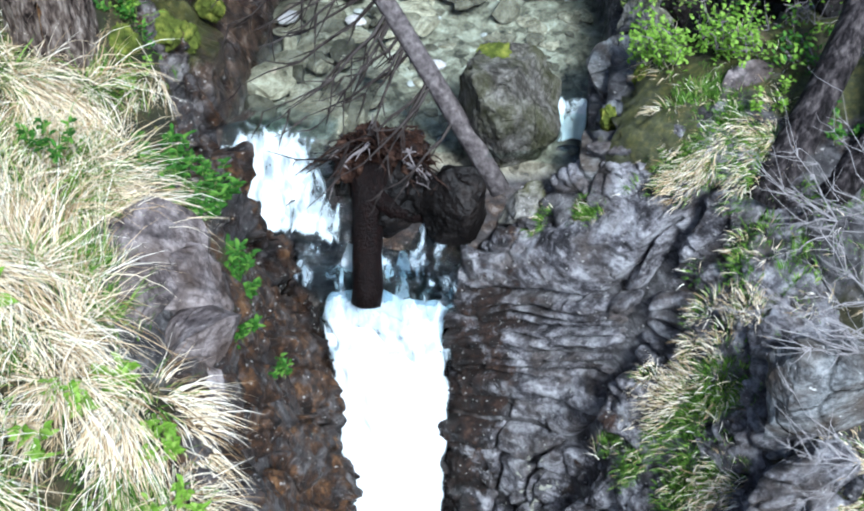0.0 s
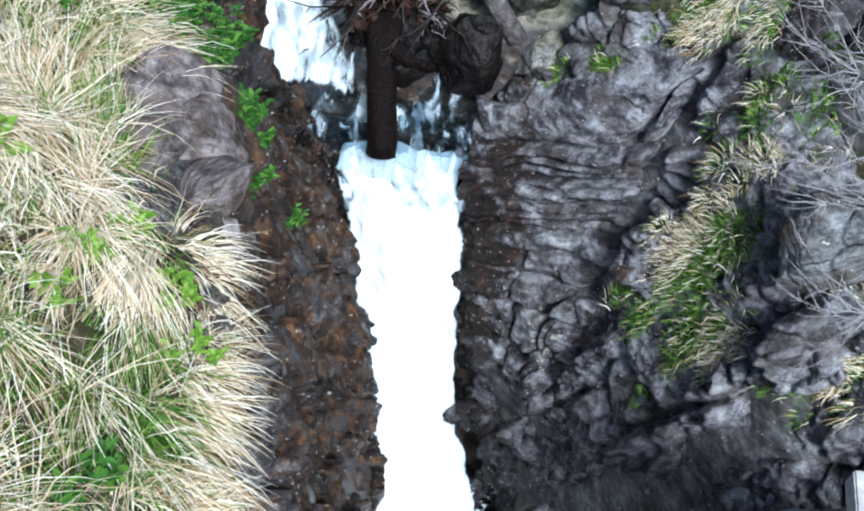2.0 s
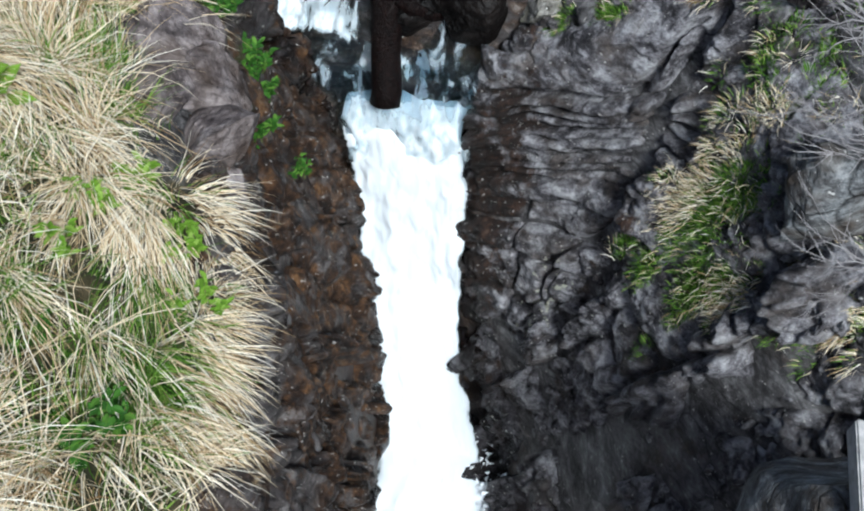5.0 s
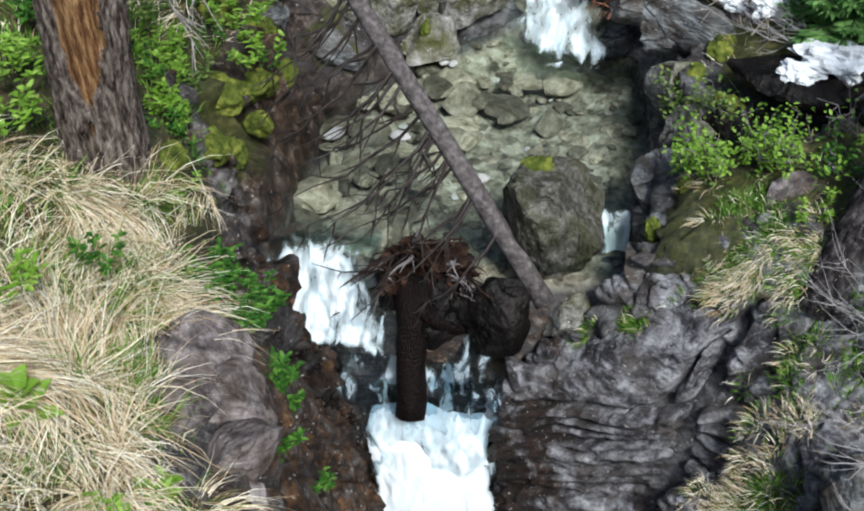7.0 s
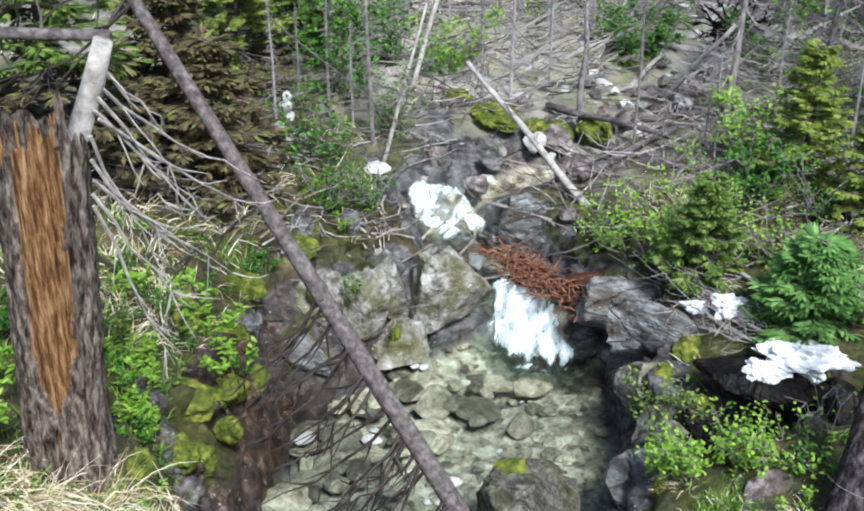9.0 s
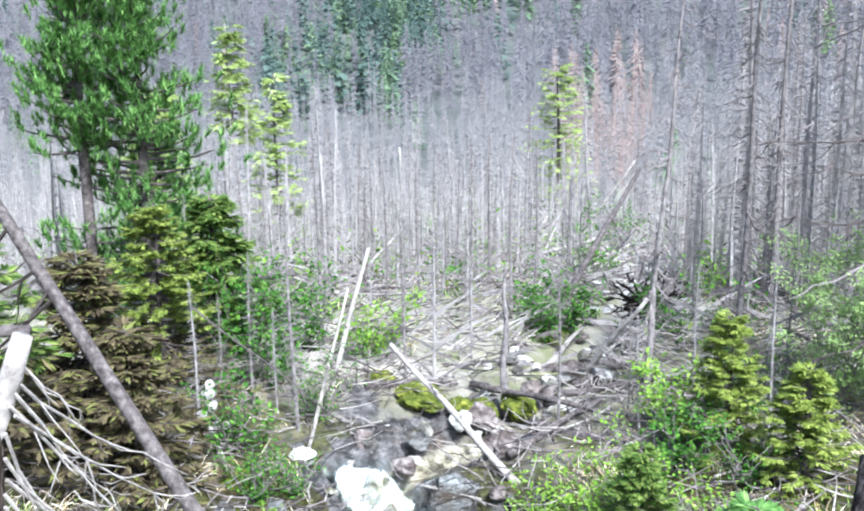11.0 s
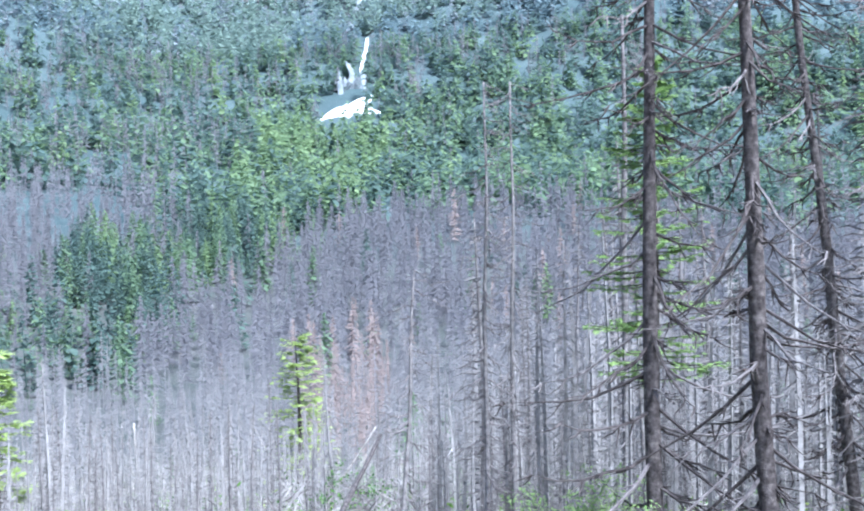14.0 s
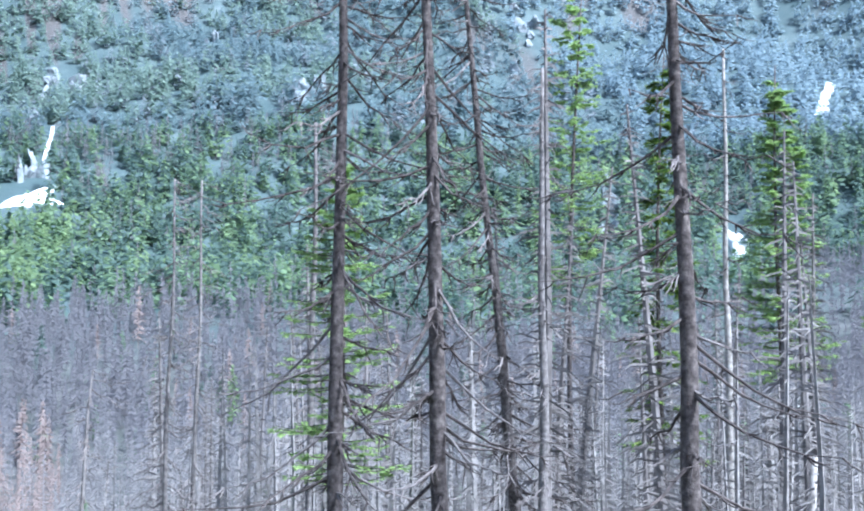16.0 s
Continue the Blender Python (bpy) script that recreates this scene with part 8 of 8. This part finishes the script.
for k, skew in enumerate((16, 40, -34, 40)):
    snow_field(*OPEN[k], skew, 3 + k)
# pale crags and scree
for k, (bearing, dist, da, dr) in enumerate(OPEN[4:] + ((6.2, 695, 1.0, 16),)):
    sx = 2 * dist * math.tan(radians(da))
    for j in range(7):
        d, b = dist + rs.uniform(-0.8, 0.8) * dr, bearing + rs.uniform(-0.8, 0.8) * da
        x, y = d * math.sin(radians(b)), d * math.cos(radians(b))
        rock("pale_crag", (x, y, height(x, y) + 2), (sx * rs.uniform(0.12, 0.32), dr * rs.uniform(0.15, 0.35), rs.uniform(12, 24)), -bearing + 40 * j, (14, 4), M_CRAG, 700 + 7 * k + j, "pale limestone crag on the mountainside", 16, 0.5, 3, "crag", "pale crags", rough=0.22)

# fallen poles strewn through the dead stand
r, a, x, y, z = sector(420, 14, 60, -26, 40)
s = Soup()
for k in range(len(r)):
    if abs(x[k] - float(station(y[k], 1)) - 0.4) < 0.8 and y[k] < 14:
        continue
    w = q.uniform(0, 6.283)
    L = q.uniform(1.0, 5.0) if r[k] > 24 else q.uniform(0.6, 2.2)
    up = abs(q.gauss(0, 0.16))
    p = Vector((x[k], y[k], z[k] + 0.05))
    e = Vector((math.cos(w), math.sin(w), up)) * L
    rr = q.uniform(0.015, 0.05)
    s.tube(bent(p, p + e, 0.02, 3, 0.03, q), [rr, rr * 0.9, rr * 0.7, rr * 0.4], 5, k % 2)
    for _ in range(5):
        c = p + e * q.uniform(0.2, 1)
        s.tube([c, c + Vector((q.uniform(-1, 1), q.uniform(-1, 1), q.uniform(-0.2, 1))) * 0.4], [rr * 0.25, 0.003], 3, k % 2, cap=False)
tagged(s.build("strewn_poles", [M_PALEWOOD, M_TWIG]), "bleached poles and dead branches strewn over the valley floor", "deadwood", kind="stuff")
# brushwood on the bank and along the brook
s = Soup()
for k in range(4200):
    x, y = q.uniform(-5.5, 5.5), q.uniform(10.5, 22)
    if float(station(y, 1)) - 0.1 < x < float(station(y, 2)) + 0.1:
        continue
    p = Vector((x, y, height(x, y) + q.uniform(0, 0.2)))
    w = q.uniform(0, 6.283)
    e = Vector((math.cos(w), math.sin(w), q.uniform(-0.1, 0.5))) * q.uniform(0.2, 0.9)
    s.tube(bent(p, p + e, 0.03, 3, 0.03, q), [0.012, 0.01, 0.008, 0.003], 3, k % 3, cap=False)
tagged(s.build("brushwood", [M_TWIG, M_DARKTWIG, M_PALEWOOD]), "grey brushwood lying between boulders and moss", "deadwood", kind="stuff")

# fine bleached twigs over the floor of the dead stand
r, a, x, y, z = sector(9000, 15, 62, -26, 44)
V = np.zeros((len(r), 4, 3))
w, L = gen.uniform(0, 6.283, len(r)), gen.uniform(0.3, 1.6, len(r))
e = np.stack([np.cos(w) * L, np.sin(w) * L, np.abs(gen.normal(0, 0.35, len(r))) * L], -1)
p = np.stack([x, y, z + 0.05], -1)
up = np.stack([0 * L, 0 * L, 0.006 + 0.0003 * r], -1)
V[:, 0], V[:, 1], V[:, 2], V[:, 3] = p - up, p + up, p + e * 0.6 + up * 0.8 + np.array((0, 0, 0.05)), p + e
far_twigs = mesh_object("ground_twigs", V.reshape(-1, 3), (np.arange(len(r))[:, None] * 4 + np.arange(4)[None]), [M_BLEACHED, M_TWIG], None, False, gen.integers(0, 2, len(r)))
tagged(far_twigs, "bleached twigs lying over the floor of the dead stand", "deadwood", kind="stuff")

# low green growth between the dead stems
s = Soup()
r, a, x, y, z = sector(800, 15, 60, -24, 44)
for k in range(len(r)):
    if abs(x[k] - float(station(y[k], 1)) - 0.4) < 0.9:
        continue
    R, m = q.uniform(0.15, 0.5), k % 3
    for _ in range(46):
        c = Vector((x[k] + q.gauss(0, R), y[k] + q.gauss(0, R), z[k] + abs(q.gauss(0, R * 0.9))))
        s.leaf(c, Vector((q.uniform(-1, 1), q.uniform(-1, 1), q.uniform(-0.3, 0.8))), q.uniform(0.08, 0.17), 0.08, Vector((0, 0, 1)), m)
tagged(s.build("undergrowth", [B_BRIGHT, B_LEAF, B_SPRUCE]), "low green growth between the dead stems", "undergrowth", kind="stuff")

# snapped stems leaning among the standing ones
for k in range(60):
    b, d = radians(q.uniform(-20, 24)), q.uniform(20, 62)
    x, y = d * math.sin(b), d * math.cos(b)
    w, up, L = q.uniform(0, 6.283), q.uniform(0.25, 1.4), q.uniform(1.5, 3.8)
    e = Vector((math.cos(w), math.sin(w) * 0.5, up)).normalized() * L
    g0 = height(x, y) - 0.1
    ob = empty("leaning_pole", (x, y, g0), "bleached dead stem leaning in the dead stand", "dead tree", "leaning poles")
    rr = q.uniform(0.02, 0.045)
    stem("trunk", [(0, 0, 0), tuple(e * 0.5), tuple(e)], [rr, rr * 0.8, rr * 0.4], M_PALEWOOD if k % 3 else M_BLEACHED, ob, "", 6, k, 0.0)

# long bleached logs lying across the dead stand
for a, b, r in (((-0.28, 27.0, 3.7), (2.56, 26.88, 4.6), 0.06), ((2.23, 32.92, 2.7), (4.13, 32.74, 5.6), 0.05), ((2.28, 19.0, 4.85), (2.85, 18.9, 5.6), 0.04), ((-5.6, 35.37, 2.2), (-2.51, 35.91, 4.0), 0.035), ((2.7, 29.87, 3.9), (3.45, 29.8, 3.1), 0.04), ((3.95, 25.69, 4.7), (4.61, 25.59, 3.8), 0.045), ((-1.4, 23.96, 4.3), (-0.85, 23.98, 5.0), 0.04), ((-5.0, 59.8, 2.2), (-4.8, 59.8, -2.2), 0.07), ((-5.3, 49.7, 3.2), (-4.9, 49.7, -0.4), 0.06)):
    log(a, b, r, M_PALEWOOD, "long bleached log leaning in the dead stand", twigs=5)
# an upturned root plate in the clearing
plate = empty("root_plate", (2.6, 18.2, 5.0), "dark upturned root plate of a fallen spruce", "fallen tree")
for k in range(22):
    w = 6.283 * k / 22
    branch("root", (0, 0, 0.35), (0.6 * math.cos(w), 0.15 * math.sin(3 * w), 0.35 + 0.5 * math.sin(w)), 0.045, M_WETWOOD, plate, q, 5, 0.03, 0.3)
rock("soil", (0, 0.1, 0.3), (0.8, 0.3, 0.7), 0, (0, 0), M_ROOT, 950, "", 8, 0.6, 3, parent=plate, rough=0.2).matrix_world = pose(0, 0.1, 0.3)
# pale stones and grey litter along the creek
creek_stone = [rock("creek_stone", (0, 0, -30), (1, 1, 0.7), 0, (0, 0), m, 960 + i, "", 10, 0.55, 2) for i, m in enumerate((M_PALE, M_PINKROCK, M_ROCK, M_PALE))]
for k in range(130):
    y = 14.2 + 16 * q.random() ** 1.5
    x = float(station(y, 1)) + 0.45 + q.gauss(0, 0.6)
    s0 = q.uniform(0.12, 0.4)
    ob = creek_stone[k % 4].copy()
    scene.collection.objects.link(ob)
    ob.matrix_world = pose(x, y, height(x, y) + 0.03, q.uniform(-15, 15), q.uniform(-15, 15), q.uniform(0, 360)) @ Matrix.Diagonal((s0, s0 * q.uniform(0.6, 1), s0 * 0.7, 1))
    tagged(ob, ("white stone in the stony creek bed", "pinkish-grey stone in the creek bed", "grey stone in the creek bed", "white stone in the stony creek bed")[k % 4], "stone", "creek stones")
for ob in creek_stone:
    bpy.data.objects.remove(ob)

M_SPLASH = material("splash_foam", [(0.3, (0.75, 0.8, 0.84)), (0.7, (0.92, 0.94, 0.95))], 9, 4, 0.6, 0.2, 30)
# ragged splash where the chute meets the lower channel
s = Soup()
for k in range(500):
    y = q.uniform(2.4, 5.2)
    x = float(np.interp(y, [2.2, 4.0, 5.0], [1.0, 0.62, 0.2])) + q.gauss(-0.12, 0.1)
    c = Vector((x, y, -2.36 + abs(q.gauss(0.05, 0.12))))
    r0 = q.uniform(0.008, 0.035)
    v = [c + Vector((q.uniform(-1, 1), q.uniform(-1, 1), q.uniform(-1, 1))) * r0 * 1.6 for _ in range(4)]
    s.add([tuple(p) for p in v], [(0, 1, 2), (0, 2, 3), (0, 3, 1), (1, 3, 2)], 0)
tagged(s.build("splash", [M_SPLASH]), "white splash and foam flecks at the fall's foot", "water", kind="stuff")

# ferns and small herbs scattered over the bank beside the stump
for k in range(16):
    x, y = -3.1 - abs(q.gauss(0, 0.5)), q.uniform(6.6, 11.2)
    herb("herb_clump", (x, y, height(x, y) + 0.02), q.uniform(0.12, 0.25), q.choice((45, 63, 81)), q.uniform(0.05, 0.08), (B_LEAF, B_BRIGHT, B_LEAF, B_SPRUCE)[k % 4], ("dark leafy herb on the bank", "light green herb on the bank", "dark leafy herb on the bank", "olive moss-like herb on the bank")[k % 4], seed=300 + k, group="herb clumps")
